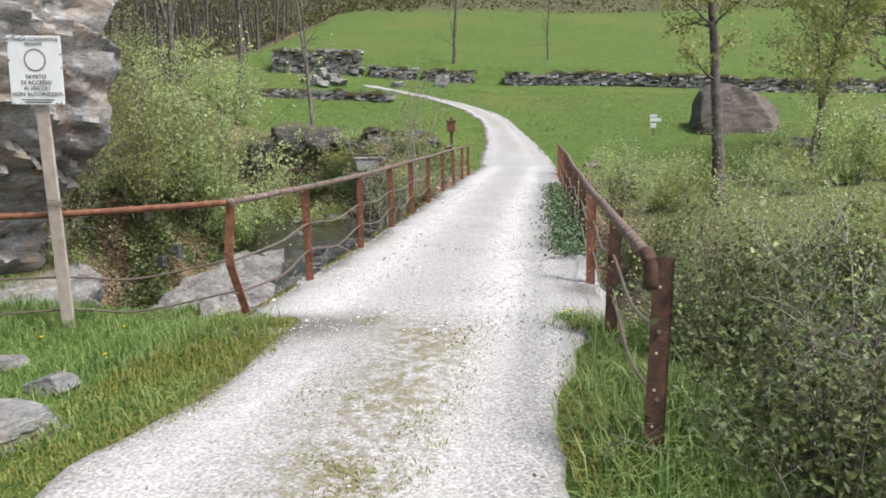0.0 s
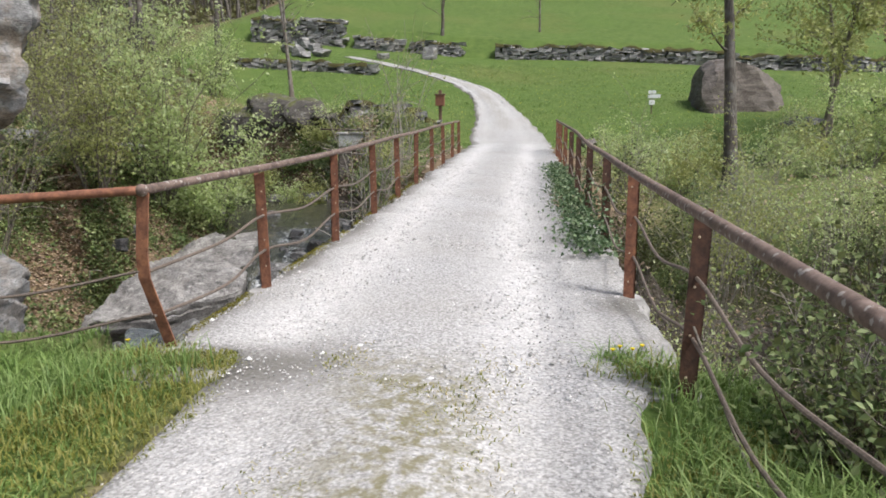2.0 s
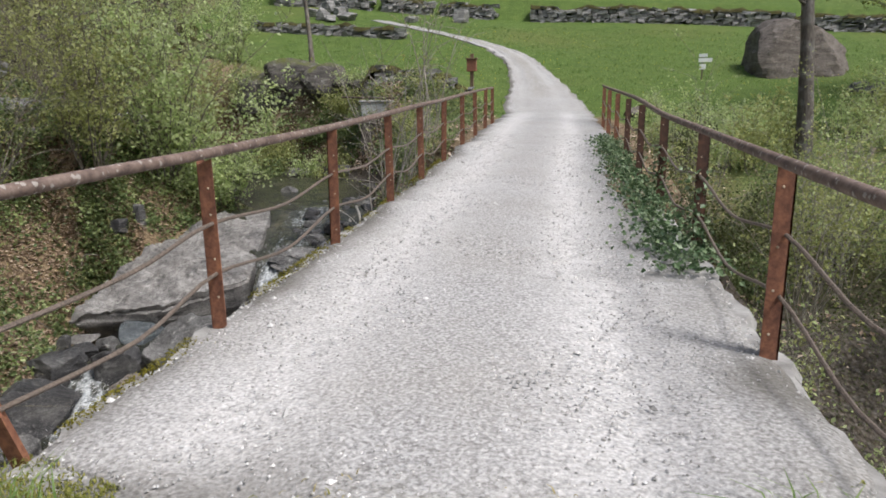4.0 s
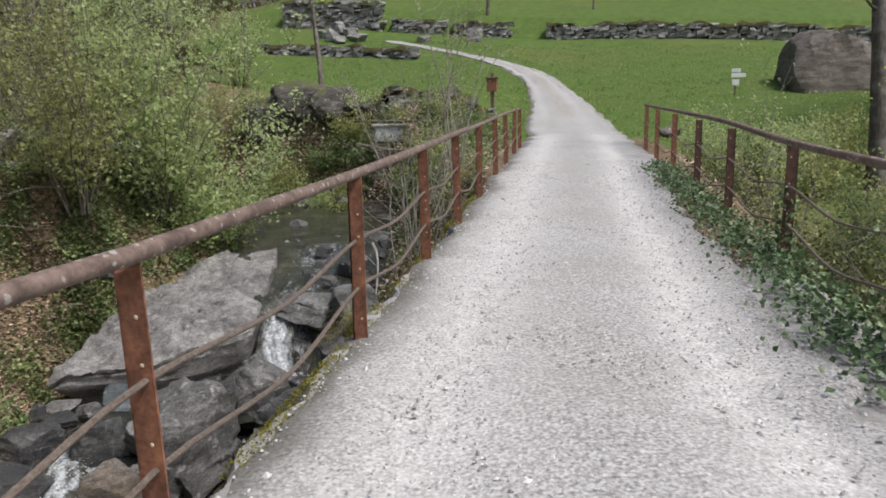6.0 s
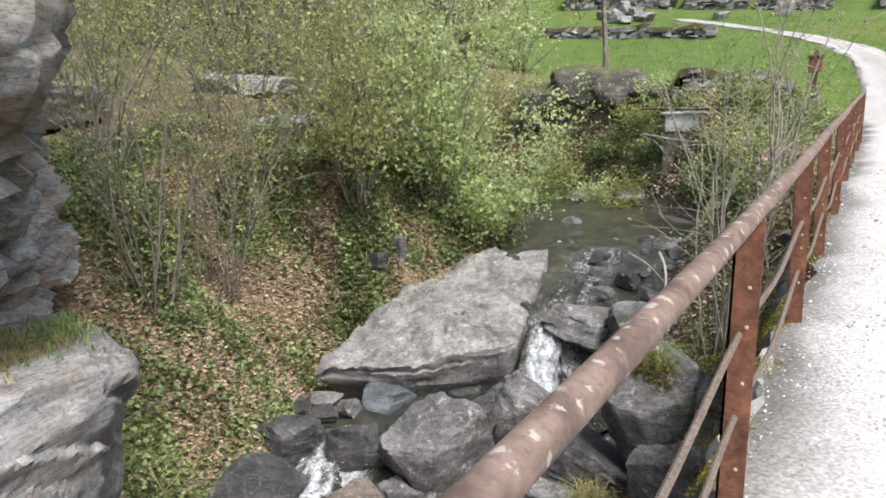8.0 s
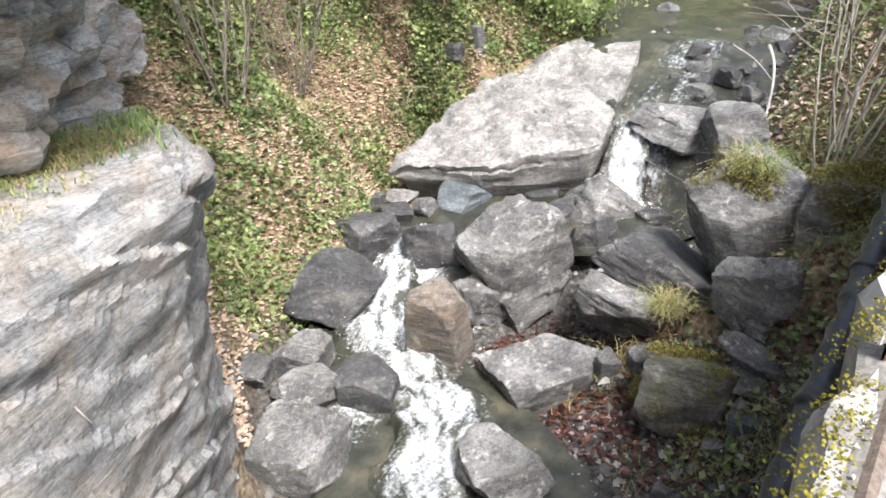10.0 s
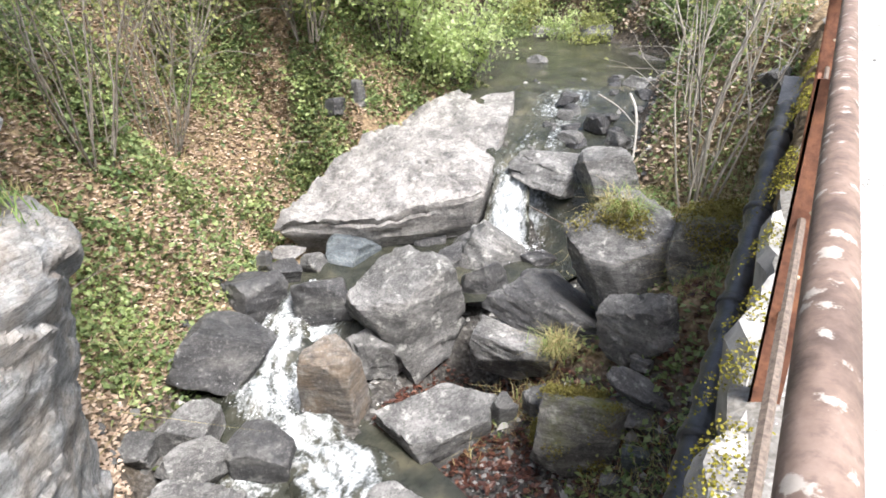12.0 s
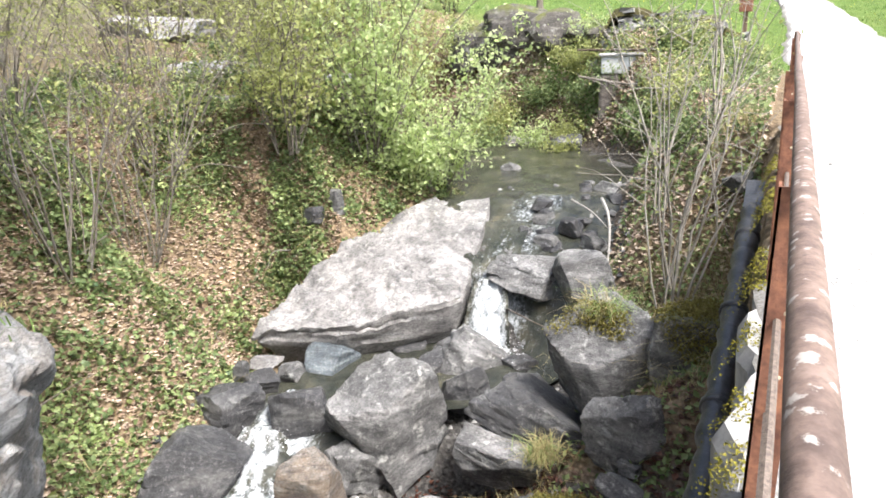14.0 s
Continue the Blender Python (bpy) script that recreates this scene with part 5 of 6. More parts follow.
# bank beyond the pool
for k, (x, y, h, n, lf) in enumerate(((-9.2, 26.4, 1.6, 2600, LEAF_OLIVE), (-8.0, 27.1, 1.1, 1800, BRAMBLE), (-6.8, 27.2, 1.2, 1600, LEAF_OLIVE), (-5.6, 26.0, 1.0, 1300, BRAMBLE), (-4.6, 24.4, 1.0, 1300, BRAMBLE), (-3.4, 22.0, 1.1, 1000, LEAF_OLIVE), (-3.9, 26.5, 1.2, 1200, LEAF_OLIVE), (-3.0, 19.2, 0.9, 900, BRAMBLE), (-2.8, 24.6, 1.0, 1100, BRAMBLE), (-10.5, 27.8, 1.8, 2400, LEAF))):
    shrub(x, y, h, h * 0.7, 13, n, 0.05, lf, TWIG, "low scrub with dry stalks on the bank", 160 + k, 0.008, 6, 0.1)
# thin saplings between stream and track
PALE_TWIG = bark_material("pale_sapling_bark", (0.17, 0.155, 0.125), (0.34, 0.31, 0.26), (0.48, 0.46, 0.42), 0.4)
for k, (x, y, h) in enumerate(((-2.5, 15.5, 4.3), (-2.6, 16.5, 4.6), (-3.0, 17.6, 4.4), (-2.4, 18.9, 3.6))):
    shrub(x, y, h, h * 0.13, 6, 140, 0.035, LEAF_OLIVE, PALE_TWIG, "slender bare saplings beside the track", 180 + k, 0.019, 6, 0.3)
# tangle on the downstream side
g = np.random.default_rng(77)
for k in range(44):
    x, y = 2.5 + 6.2 * g.random() ** 1.2, 3.6 + 15 * g.random()
    x += 0.4 * (y < 8)
    h = g.uniform(0.9, 1.6) + 0.1 * (x - 2.5)
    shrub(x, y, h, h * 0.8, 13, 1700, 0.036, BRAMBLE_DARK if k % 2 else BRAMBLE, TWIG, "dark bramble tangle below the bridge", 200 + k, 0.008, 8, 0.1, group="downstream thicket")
for k in range(58):
    x, y = 1.95 + 2.3 * g.random(), 3.3 + 6.2 * g.random()
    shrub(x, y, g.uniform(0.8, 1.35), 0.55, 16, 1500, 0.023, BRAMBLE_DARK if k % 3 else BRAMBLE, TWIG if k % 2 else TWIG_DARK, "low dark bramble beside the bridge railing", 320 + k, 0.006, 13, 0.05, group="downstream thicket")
for k in range(44):
    x, y = 2.5 + 7.0 * g.random(), 4.2 + 14 * g.random()
    shrub(x, y, g.uniform(2.2, 3.3), 0.7, 9, 620 if y > 8.5 else 160, 0.036 if y > 8.5 else 0.026, LEAF if k % 2 else LEAF_OLIVE, PALE_TWIG, "tall pale twigs with sparse buds in the thicket", 240 + k, 0.011, 7, 0.35, group="downstream thicket")
for k in range(30):
    x, y = 3.0 + 11 * g.random(), 15 + 12 * g.random()
    shrub(x, y, g.uniform(1.0, 2.0), 0.9, 10, 1000, 0.05, LEAF_OLIVE if k % 2 else LEAF, TWIG, "light green scrub at the meadow's edge", 270 + k, 0.009, 7, 0.15, group="downstream thicket")
shrub(10.6, 24, 3.4, 1.6, 16, 3200, 0.06, LEAF, TWIG, "pale green shrub in young leaf", 290, 0.016, 8, 0.2)
shrub(8.0, 14.5, 2.9, 1.4, 14, 2600, 0.055, LEAF_OLIVE, TWIG, "budding shrub with pale stems", 291, 0.014, 8, 0.2)
for k, (x, y) in enumerate(((3.4, 8.2), (4.0, 5.9), (3.2, 6.6), (5.0, 7.4))):
    shrub(x, y, 1.9, 0.9, 3, 0, 0.04, LEAF_OLIVE, DRIFT, "bleached dead stems in the thicket", 300 + k, 0.012, 4, 0.3, "dead_bush")

# trees
tree(5.9, 21.0, 9.5, 0.17, "grey-barked slender tree at the meadow's edge", 1, limbs=12, first=0.42, count=2600, size=0.08, reach=0.32)
tree(-8.4, 28.6, 9.0, 0.085, "pair of slender pale-barked trees on the bank", 2, TWIG, limbs=9, forks=2, reach=0.18)
tree(-5.4, 52.0, 8.0, 0.11, "thin bare tree behind the stone wall", 3, TWIG, limbs=14, first=0.2)
tree(1.4, 56.0, 7.0, 0.07, "thin bare tree on the green hill", 4, TWIG, limbs=12, first=0.2)
tree(-16.5, 40.0, 10, 0.16, "dark bare tree by the wood's edge", 5, BARK, limbs=12, first=0.3, lean=(0.06, 0))
tree(-20.5, 38.0, 11, 0.17, "dark forked bare tree by the wood's edge", 6, BARK, limbs=14, first=0.25, forks=2)
tree(-11.2, 12.0, 6.0, 0.07, "pale lichened sapling under the cliff", 7, DRIFT, limbs=10, first=0.2)
tree(17.0, 33.0, 9, 0.14, "bare tree with reddish buds", 8, BARK, limbs=18, first=0.25, count=3600, size=0.09, leaf=DEAD_LEAF, reach=0.4)
tree(22.0, 40.0, 10, 0.14, "bare tree with olive buds", 9, BARK, limbs=16, first=0.3, count=1800, reach=0.4)
tree(14.5, 25.0, 7.5, 0.09, "young tree with sparse olive leaves", 10, TWIG, limbs=14, first=0.3, count=1500, reach=0.4)


tree(11.5, 29.0, 8.0, 0.09, "slender tree in olive bud by the field", 11, TWIG, limbs=18, first=0.3, count=3600, size=0.08, reach=0.42)
tree(19.0, 28.0, 9.0, 0.11, "bare tree with olive buds by the field", 12, BARK, limbs=20, first=0.25, count=4200, size=0.09, reach=0.45)


tree(10.2, 26.5, 8.5, 0.09, "slender tree with drooping olive buds", 13, TWIG, limbs=20, first=0.35, count=4200, size=0.085, reach=0.45)
tree(14.8, 30.5, 9.5, 0.12, "bare tree with reddish brown buds", 14, BARK, limbs=22, first=0.3, count=4600, leaf=DEAD_LEAF, size=0.08, reach=0.45)
tree(16.0, 27.0, 8.5, 0.10, "spreading tree in olive bud at the field's edge", 15, BARK, limbs=22, first=0.25, count=4600, size=0.09, reach=0.45)


# ---- ground cover ----
def cell(x, y):
    """Heights of the ground sheet's corners round a point, and the place between them."""
    s = 0.16
    u, v = (np.asarray(x) + 14) / s, (np.asarray(y) - 1) / s
    i, j = np.floor(u), np.floor(v)
    a, b = -14 + i * s, 1 + j * s
    return u - i, v - j, ground_z(a, b), ground_z(a + s, b), ground_z(a, b + s), ground_z(a + s, b + s)


def sheet_z(x, y):
    u, v, p, q, r, t = cell(x, y)
    return (p * (1 - u) + q * u) * (1 - v) + (r * (1 - u) + t * u) * v


def steepness(x, y):
    u, v, p, q, r, t = cell(x, y)
    h = np.stack([p, q, r, t])
    return (h.max(0) - h.min(0)) / 0.2


def scatter(n, x0, x1, y0, y1, seed, keep=None):
    g = np.random.default_rng(seed)
    x, y = g.uniform(x0, x1, n), g.uniform(y0, y1, n)
    if keep is not None:
        k = keep(x, y, g.random(n))
        x, y = x[k], y[k]
    # steep faces need more pieces for the same cover
    more = np.clip(2.0 * (steepness(x, y) - 1.5), 0, 9).astype(int)
    ax, ay = np.repeat(x, more), np.repeat(y, more)
    x = np.concatenate([x, ax + g.uniform(-0.09, 0.09, len(ax))])
    y = np.concatenate([y, ay + g.uniform(-0.09, 0.09, len(ay))])
    return x, y, sheet_z(x, y)


def cover(name, x, y, z, size, material, seed, label, lift=0.0, flat=0.0, category="plants", long=1.5):
    g = np.random.default_rng(seed)
    c = np.column_stack([x, y, z + lift * g.random(len(x)) ** 1.4 + 0.012])
    v, f = leaves(c, size, seed, flat, long)
    return tagged(put(name, mesh_of(name, v, f, material)), label, category, kind="stuff")


def bank_only(x, y, r):
    d, bed, half = stream_at(x, y)
    on_slab = (x > np.interp(y, [15, 17, 18.1, 19.4], [-8.75, -8.85, -8.45, -7.9])) & (y > 14.8) & (y < 19.5)
    return (d < -half - 0.1) & ~((x > -6.3) & (y < 10.6)) & ~on_slab


x, y, z = scatter(75000, -15, -6.2, 9.8, 24, 401, bank_only)
cover("leaf_litter", x, y, z, 0.055, DEAD_LEAF, 402, "pale brown dead leaves covering the bank", 0.03, 0.88, "leaf litter")
PATCHES = np.random.default_rng(399).uniform((-15, 9.8, 0.3), (-6.2, 24, 1.05), (80, 3))


def patchy(x, y):
    """Uneven round patches: about 1 inside, 0 between them."""
    s = np.zeros(np.shape(x))
    for px, py, pr in PATCHES:
        s = np.maximum(s, 1.25 - ((x - px) ** 2 + (y - py) ** 2) / pr ** 2)
    return s + 0.22 * wave(x, y, 9, 2)


clump = lambda x, y, r: bank_only(x, y, r) & (r < np.clip(1.1 * patchy(x, y) - 0.1, 0.03, 1))
x, y, z = scatter(7000, -15, -6.2, 9.8, 24, 403, clump)
cover("bramble_shoots", x, y, z, 0.05, BRAMBLE, 404, "green bramble shoots on the leaf-strewn bank", 0.25, 0.3)


def low_plants(name, n, each, seed, material, size, label, spread=0.2, rise=0.34):
    """Rounded low clumps, each of many leaves."""
    g = np.random.default_rng(seed)
    x, y, z = scatter(n, -15, -6.2, 9.8, 24, seed, clump)
    k = np.repeat(np.arange(len(x)), each)
    r = g.uniform(0.5, 1.6, len(x))[k]
    a = g.normal(size=(len(k), 3)) * spread * r[:, None]
    up = rise * r * np.exp(-(a[:, 0] ** 2 + a[:, 1] ** 2) / (2 * (spread * r) ** 2)) * g.uniform(0.35, 1.0, len(k))
    c = np.column_stack([x[k] + a[:, 0], y[k] + a[:, 1], sheet_z(x[k] + a[:, 0], y[k] + a[:, 1]) + up + 0.01])
    v, f = leaves(c, size, seed + 1, 0.35, 1.4)
    tagged(put(name, mesh_of(name, v, f, material)), label, "plants", kind="stuff")


low_plants("brambles", 1150, 85, 423, BRAMBLE, 0.056, "rounded green bramble clumps on the leaf-strewn bank")
low_plants("dark_brambles", 480, 80, 433, BRAMBLE_DARK, 0.06, "dark green bramble clumps on the bank", 0.26, 0.4)
low_plants("pale_weeds", 420, 50, 443, LEAF, 0.055, "pale green weeds on the bank", 0.14, 0.3)
grass_g = np.random.default_rng(431)
x, y, z = scatter(1500, -15, -6.2, 9.8, 24, 431, bank_only)
v, f = blades(np.column_stack([x, y, z]), grass_g.uniform(0.2, 0.6, len(x)), 2.2, 0.007, 432)
tagged(put("dry_stalks", mesh_of("dry_stalks", v, f, GRASS_DRY)), "dry bramble canes and stalks over the litter", "dead stalks", kind="stuff")
x, y, z = scatter(9000, -15, -6.2, 9.8, 24, 413, lambda x, y, r: bank_only(x, y, r) & (r < np.clip(0.8 * patchy(x + 0.9, y - 0.7) - 0.25, 0, 1)))
cover("ivy_mats", x, y, z, 0.055, IVY, 414, "dark ivy mats on the bank", 0.3, 0.3)
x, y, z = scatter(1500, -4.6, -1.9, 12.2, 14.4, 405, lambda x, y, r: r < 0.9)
cover("wet_leaves", x, y, z, 0.06, RED_LEAF, 406, "wet reddish leaves between boulders, coloured darker for the hollow's shade", 0.02, 0.8, "leaf litter")
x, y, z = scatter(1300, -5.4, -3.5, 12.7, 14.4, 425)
cover("red_leaves", x, y, z, 0.05, RED_LEAF, 426, "wet red-brown leaves coloured darker for the hollow's shade", 0.02, 0.85, "leaf litter")
# leaf floor whose dark colour carries the shade under the thicket
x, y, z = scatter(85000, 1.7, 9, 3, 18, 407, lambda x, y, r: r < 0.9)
cover("thicket_floor", x, y, z, 0.024, BRAMBLE_DARK, 408, "bramble and litter floor below the bridge, coloured dark for shade", 0.4, 0.2)
x, y, z = scatter(5000, 1.7, 12, 3, 22, 409, lambda x, y, r: (r < 0.12) | (y > 13))
cover("thicket_litter", x, y, z, 0.06, DEAD_LEAF, 410, "brown dead leaves under the thicket", 0.1, 0.6, "leaf litter")
x, y, z = scatter(15000, -4.4, -1.66, 12.2, 27, 415, lambda x, y, r: (np.abs(stream_at(x, y)[0]) > stream_at(x, y)[2] + 0.2) & (r < 0.6 + 0.5 * wave(x, y, 2, 1)))
cover("embankment_plants", x, y, z, 0.05, BRAMBLE, 416, "green weeds on the rough embankment", 0.22, 0.3)
x, y, z = scatter(9000, -4.4, -1.66, 14.6, 27, 417, lambda x, y, r: np.abs(stream_at(x, y)[0]) > stream_at(x, y)[2] + 0.1)
cover("embankment_litter", x, y, z, 0.055, DEAD_LEAF, 418, "dry leaves and stalks on the embankment", 0.05, 0.7, "leaf litter")

# rough slope beyond the pool
beyond = lambda x, y, r: np.abs(stream_at(x, y)[0]) > stream_at(x, y)[2] + 0.15
x, y, z = scatter(16000, -11.5, -2.0, 23, 29.2, 461, beyond)
cover("slope_litter", x, y, z, 0.07, DEAD_LEAF, 462, "dry leaves and stalks on the slope beyond the pool", 0.12, 0.4, "leaf litter")
x, y, z = scatter(26000, -11.5, -2.0, 23, 29.2, 463, lambda x, y, r: beyond(x, y, r) & (r < np.clip(0.45 + 0.9 * wave(x, y, 2.3, 4) + 0.6 * wave(y, x, 4.1, 1), 0.08, 1)))
cover("slope_weeds", x, y, z, 0.07, BRAMBLE, 464, "green weeds on the slope beyond the pool", 0.4, 0.2)
x, y, z = scatter(14000, -11.5, -2.0, 23, 29.2, 465, lambda x, y, r: beyond(x, y, r) & (r < np.clip(0.3 + 0.9 * wave(x, y, 3.1, 7), 0.05, 1)))
cover("slope_scrub", x, y, z, 0.055, LEAF_OLIVE, 466, "olive scrub leaves on the slope beyond the pool", 0.6, 0.2)
g = np.random.default_rng(467)
for k in range(16):
    x, y = g.uniform(-10, -2.6), g.uniform(25.2, 28.2)
    if not (-6.6 < x < -4.4):
        shrub(x, y, g.uniform(0.7, 1.3), 0.7, 12, 900, 0.05, (LEAF_OLIVE, BRAMBLE, LEAF)[k % 3], TWIG, "twiggy low scrub on the slope beyond the pool", 470 + k, 0.008, 7, 0.1)

# ivy along the downstream kerb and up its posts
g = np.random.default_rng(501)
n = 5200
iy = 8.7 + 9.5 * g.random(n)
ix = 1.31 + 0.16 * g.normal(size=n) * (0.6 + 0.6 * g.random(n)) + 0.05 * wave(iy, iy, 3, 1)
iz = road_z(iy) + 0.02 + 0.10 * g.random(n) ** 2 * (1.3 - 0.5 * np.abs(ix - 1.4))
drop = np.clip(ix - 1.62, 0, 1)
post_n = 520
py = np.where(g.random(post_n) < 0.6, 9.4, 11.48) + 0.07 * g.normal(size=post_n)
pc = np.column_stack([1.46 + 0.06 * g.normal(size=post_n), py, 0.05 + 0.6 * g.random(post_n) ** 1.7])
c = np.concatenate([np.column_stack([ix, iy, iz - 1.5 * drop]), pc])
v, f = leaves(c, 0.036, 502, 0.25, 1.15)
tagged(put("ivy", mesh_of("ivy", v, f, IVY)), "glossy dark ivy creeping along the bridge edge", "ivy", kind="stuff")


def grass(name, n, x0, x1, y0, y1, height, lean, width, material, seed, label, keep=None, sink=0.01, level=None):
    x, y, z = scatter(n, x0, x1, y0, y1, seed, keep)
    if level is not None:
        z = level(x, y)
    g = np.random.default_rng(seed + 1)
    h = height * (0.7 + 0.5 * wave(x, y, 3.3, seed % 7)) * (0.8 + 0.4 * g.random(len(x)))
    v, f = blades(np.column_stack([x, y, z - sink]), np.clip(h, 0.02, 9), lean, width, seed)
    return tagged(put(name, mesh_of(name, v, f, material)), label, "grass", kind="stuff")


verge_l = lambda x, y, r: (x < np.interp(y, [0, 3.3, 4.6, 5.9], [-1.35, -1.18, -0.98, -1.06]) + 0.08 * wave(x, y, 4, 1)) & (y < 6.05 + 0.05 * wave(x, y, 6, 2)) & (r < np.clip((-x - 0.85) * 1.6, 0.2, 1))
verge_r = lambda x, y, r: (x > 1.12 + 0.07 * wave(y, y, 5, 3)) & (r < np.clip((x - 1.0) * 2.2, 0.2, 1) * (1 - ramp(4.5, 5.3, y - 0.9 * (x > 1.3))))
grass("verge_grass", 32000, -5.2, -0.9, 0.8, 6.1, 0.16, 0.7, 0.0042, GRASS, 601, "lush green grass on the verge", verge_l)
grass("verge_edge", 12000, -1.75, -0.7, 0.8, 6.0, 0.06, 0.9, 0.004, GRASS_YELLOW, 603, "short yellowish turf along the track's edge", lambda x, y, r: (x < np.interp(y, [0, 3.3, 4.6, 5.9], [-1.08, -0.94, -0.80, -0.90]) + 0.07 * wave(x, y, 5, 2)) & (x > -1.7), 0.0, lambda x, y: -0.012 + 0.0 * x)
grass("verge_grass", 17000, 1.05, 2.7, 1.2, 6.0, 0.26, 0.7, 0.0042, GRASS, 605, "tall green grass beside the railing", verge_r)
grass("verge_edge", 4500, 1.05, 1.7, 1.2, 6.4, 0.11, 0.9, 0.004, GRASS_YELLOW, 607, "yellowish grass tufts at the track's edge", verge_r)
strip = lambda x, y: road_z(y) + 0.03 * (1 - (x / 1.46) ** 2)
grass("centre_strip", 9000, -0.45, 0.65, 0.9, 6.0, 0.028, 1.2, 0.0035, GRASS_YELLOW, 609, "sparse yellowish turf between the wheel lines", lambda x, y, r: (r < np.clip(0.25 + 1.3 * wave(x, y, 5.2, 4) + 0.8 * wave(x, y, 13, 2), 0.0, 1)) & (r < np.exp(-((x - 0.1) / 0.36) ** 2)) & (r < 1 - ramp(5.0, 6.0, y)), 0.004, strip)
grass("centre_strip_straw", 6000, -0.45, 0.65, 0.9, 6.0, 0.02, 1.6, 0.003, GRASS_DRY, 611, "dry straw between the wheel lines", lambda x, y, r: (r < np.clip(0.3 + 1.3 * wave(x, y, 5.2, 4), 0.0, 1)) & (r < np.exp(-((x - 0.1) / 0.36) ** 2)), 0.004, strip)
on_meadow = lambda x, y, r: (np.abs(x - road_mid(y)) > np.interp(y, [28, 31, 34, 37, 44], [1.5, 1.55, 1.2, 0.92, 0.75])) & (np.abs(stream_at(x, y)[0]) > stream_at(x, y)[2] + 1.5)
grass("meadow_grass", 46000, -14, 18, 27.5, 48, 0.13, 0.8, 0.012, GRASS, 613, "short bright meadow grass", on_meadow)
grass("dry_tufts", 3000, -4.3, -2.0, 12.0, 16.5, 0.28, 1.3, 0.004, GRASS_DRY, 615, "straw-coloured drooping grass tufts on the bank", lambda x, y, r: wave(x, y, 3.2, 2) > 0.25)
grass("bank_grass", 4200, -4.3, -1.75, 12.2, 19, 0.2, 1.0, 0.004, GRASS, 617, "green grass tufts on the bank", lambda x, y, r: wave(x, y, 2.7, 6) > 0.15)
grass("ledge_grass", 2200, -6.5, -5.0, 6.5, 10.1, 0.07, 1.2, 0.004, GRASS_DRY, 619, "dry grass on the rock ledge", lambda x, y, r: x < -5.25 - 0.45 * (y - 8.4) * (y > 8.4), 0.0, lambda x, y: -0.36 + 0.10 * ramp(-5.3, -6.2, x))
grass("ledge_weeds", 420, -6.5, -5.3, 7.5, 10.0, 0.15, 0.9, 0.006, GRASS, 621, "green weeds in the cleft under the cliff", lambda x, y, r: x < -5.6, 0.0, lambda x, y: -0.36 + 0.10 * ramp(-5.3, -6.2, x))


x, y, z = scatter(1500, -9, 14, 30.5, 47, 641, on_meadow)
cover("meadow_flowers", x, y, z + 0.06, 0.035, PETAL, 642, "scattered yellow dandelions in the meadow grass", 0.05, 0.8, "flowers", 1.0)
grass("verge_edge", 7000, 0.92, 1.4, 1.2, 6.2, 0.10, 1.0, 0.004, GRASS_YELLOW, 643, "ragged short turf creeping over the track's edge", lambda x, y, r: (x > 1.08 + 0.07 * wave(y, y, 4, 3) + 0.04 * wave(y, y, 13, 1)) & (r < 0.8 - 0.75 * ramp(3.8, 5.2, y)), 0.0, lambda x, y: 0.0 * x)


def tuft(x, y, z, n, height, material, seed, label):
    g = np.random.default_rng(seed)
    base = np.column_stack([x + 0.09 * g.normal(size=n), y + 0.09 * g.normal(size=n), np.full(n, z)])
    v, f = blades(base, height * g.uniform(0.6, 1.1, n), 1.2, 0.004, seed)
    tagged(put("grass_tuft", mesh_of("grass_tuft", v, f, material)), label, "grass", "grass tufts", "stuff")


tuft(1.22, 5.85, -0.01, 160, 0.13, GRASS, 635, "small green weed tuft at the bridge's edge")
tuft(1.34, 5.7, -0.01, 120, 0.12, GRASS_YELLOW, 636, "yellowish grass tuft at the bridge's edge")
tuft(-3.12, 15.1, -1.86, 420, 0.34, GRASS, 631, "bright green grass tuft on the tall boulder")
tuft(-3.2, 14.95, -1.84, 160, 0.38, GRASS_DRY, 632, "straw-coloured grass hanging from the tall boulder")
tuft(-3.55, 13.95, -3.22, 260, 0.32, GRASS_DRY, 633, "straw-coloured grass tuft between dark boulders")
tuft(-3.6, 14.0, -3.22, 160, 0.22, GRASS, 634, "green grass tuft between dark boulders")


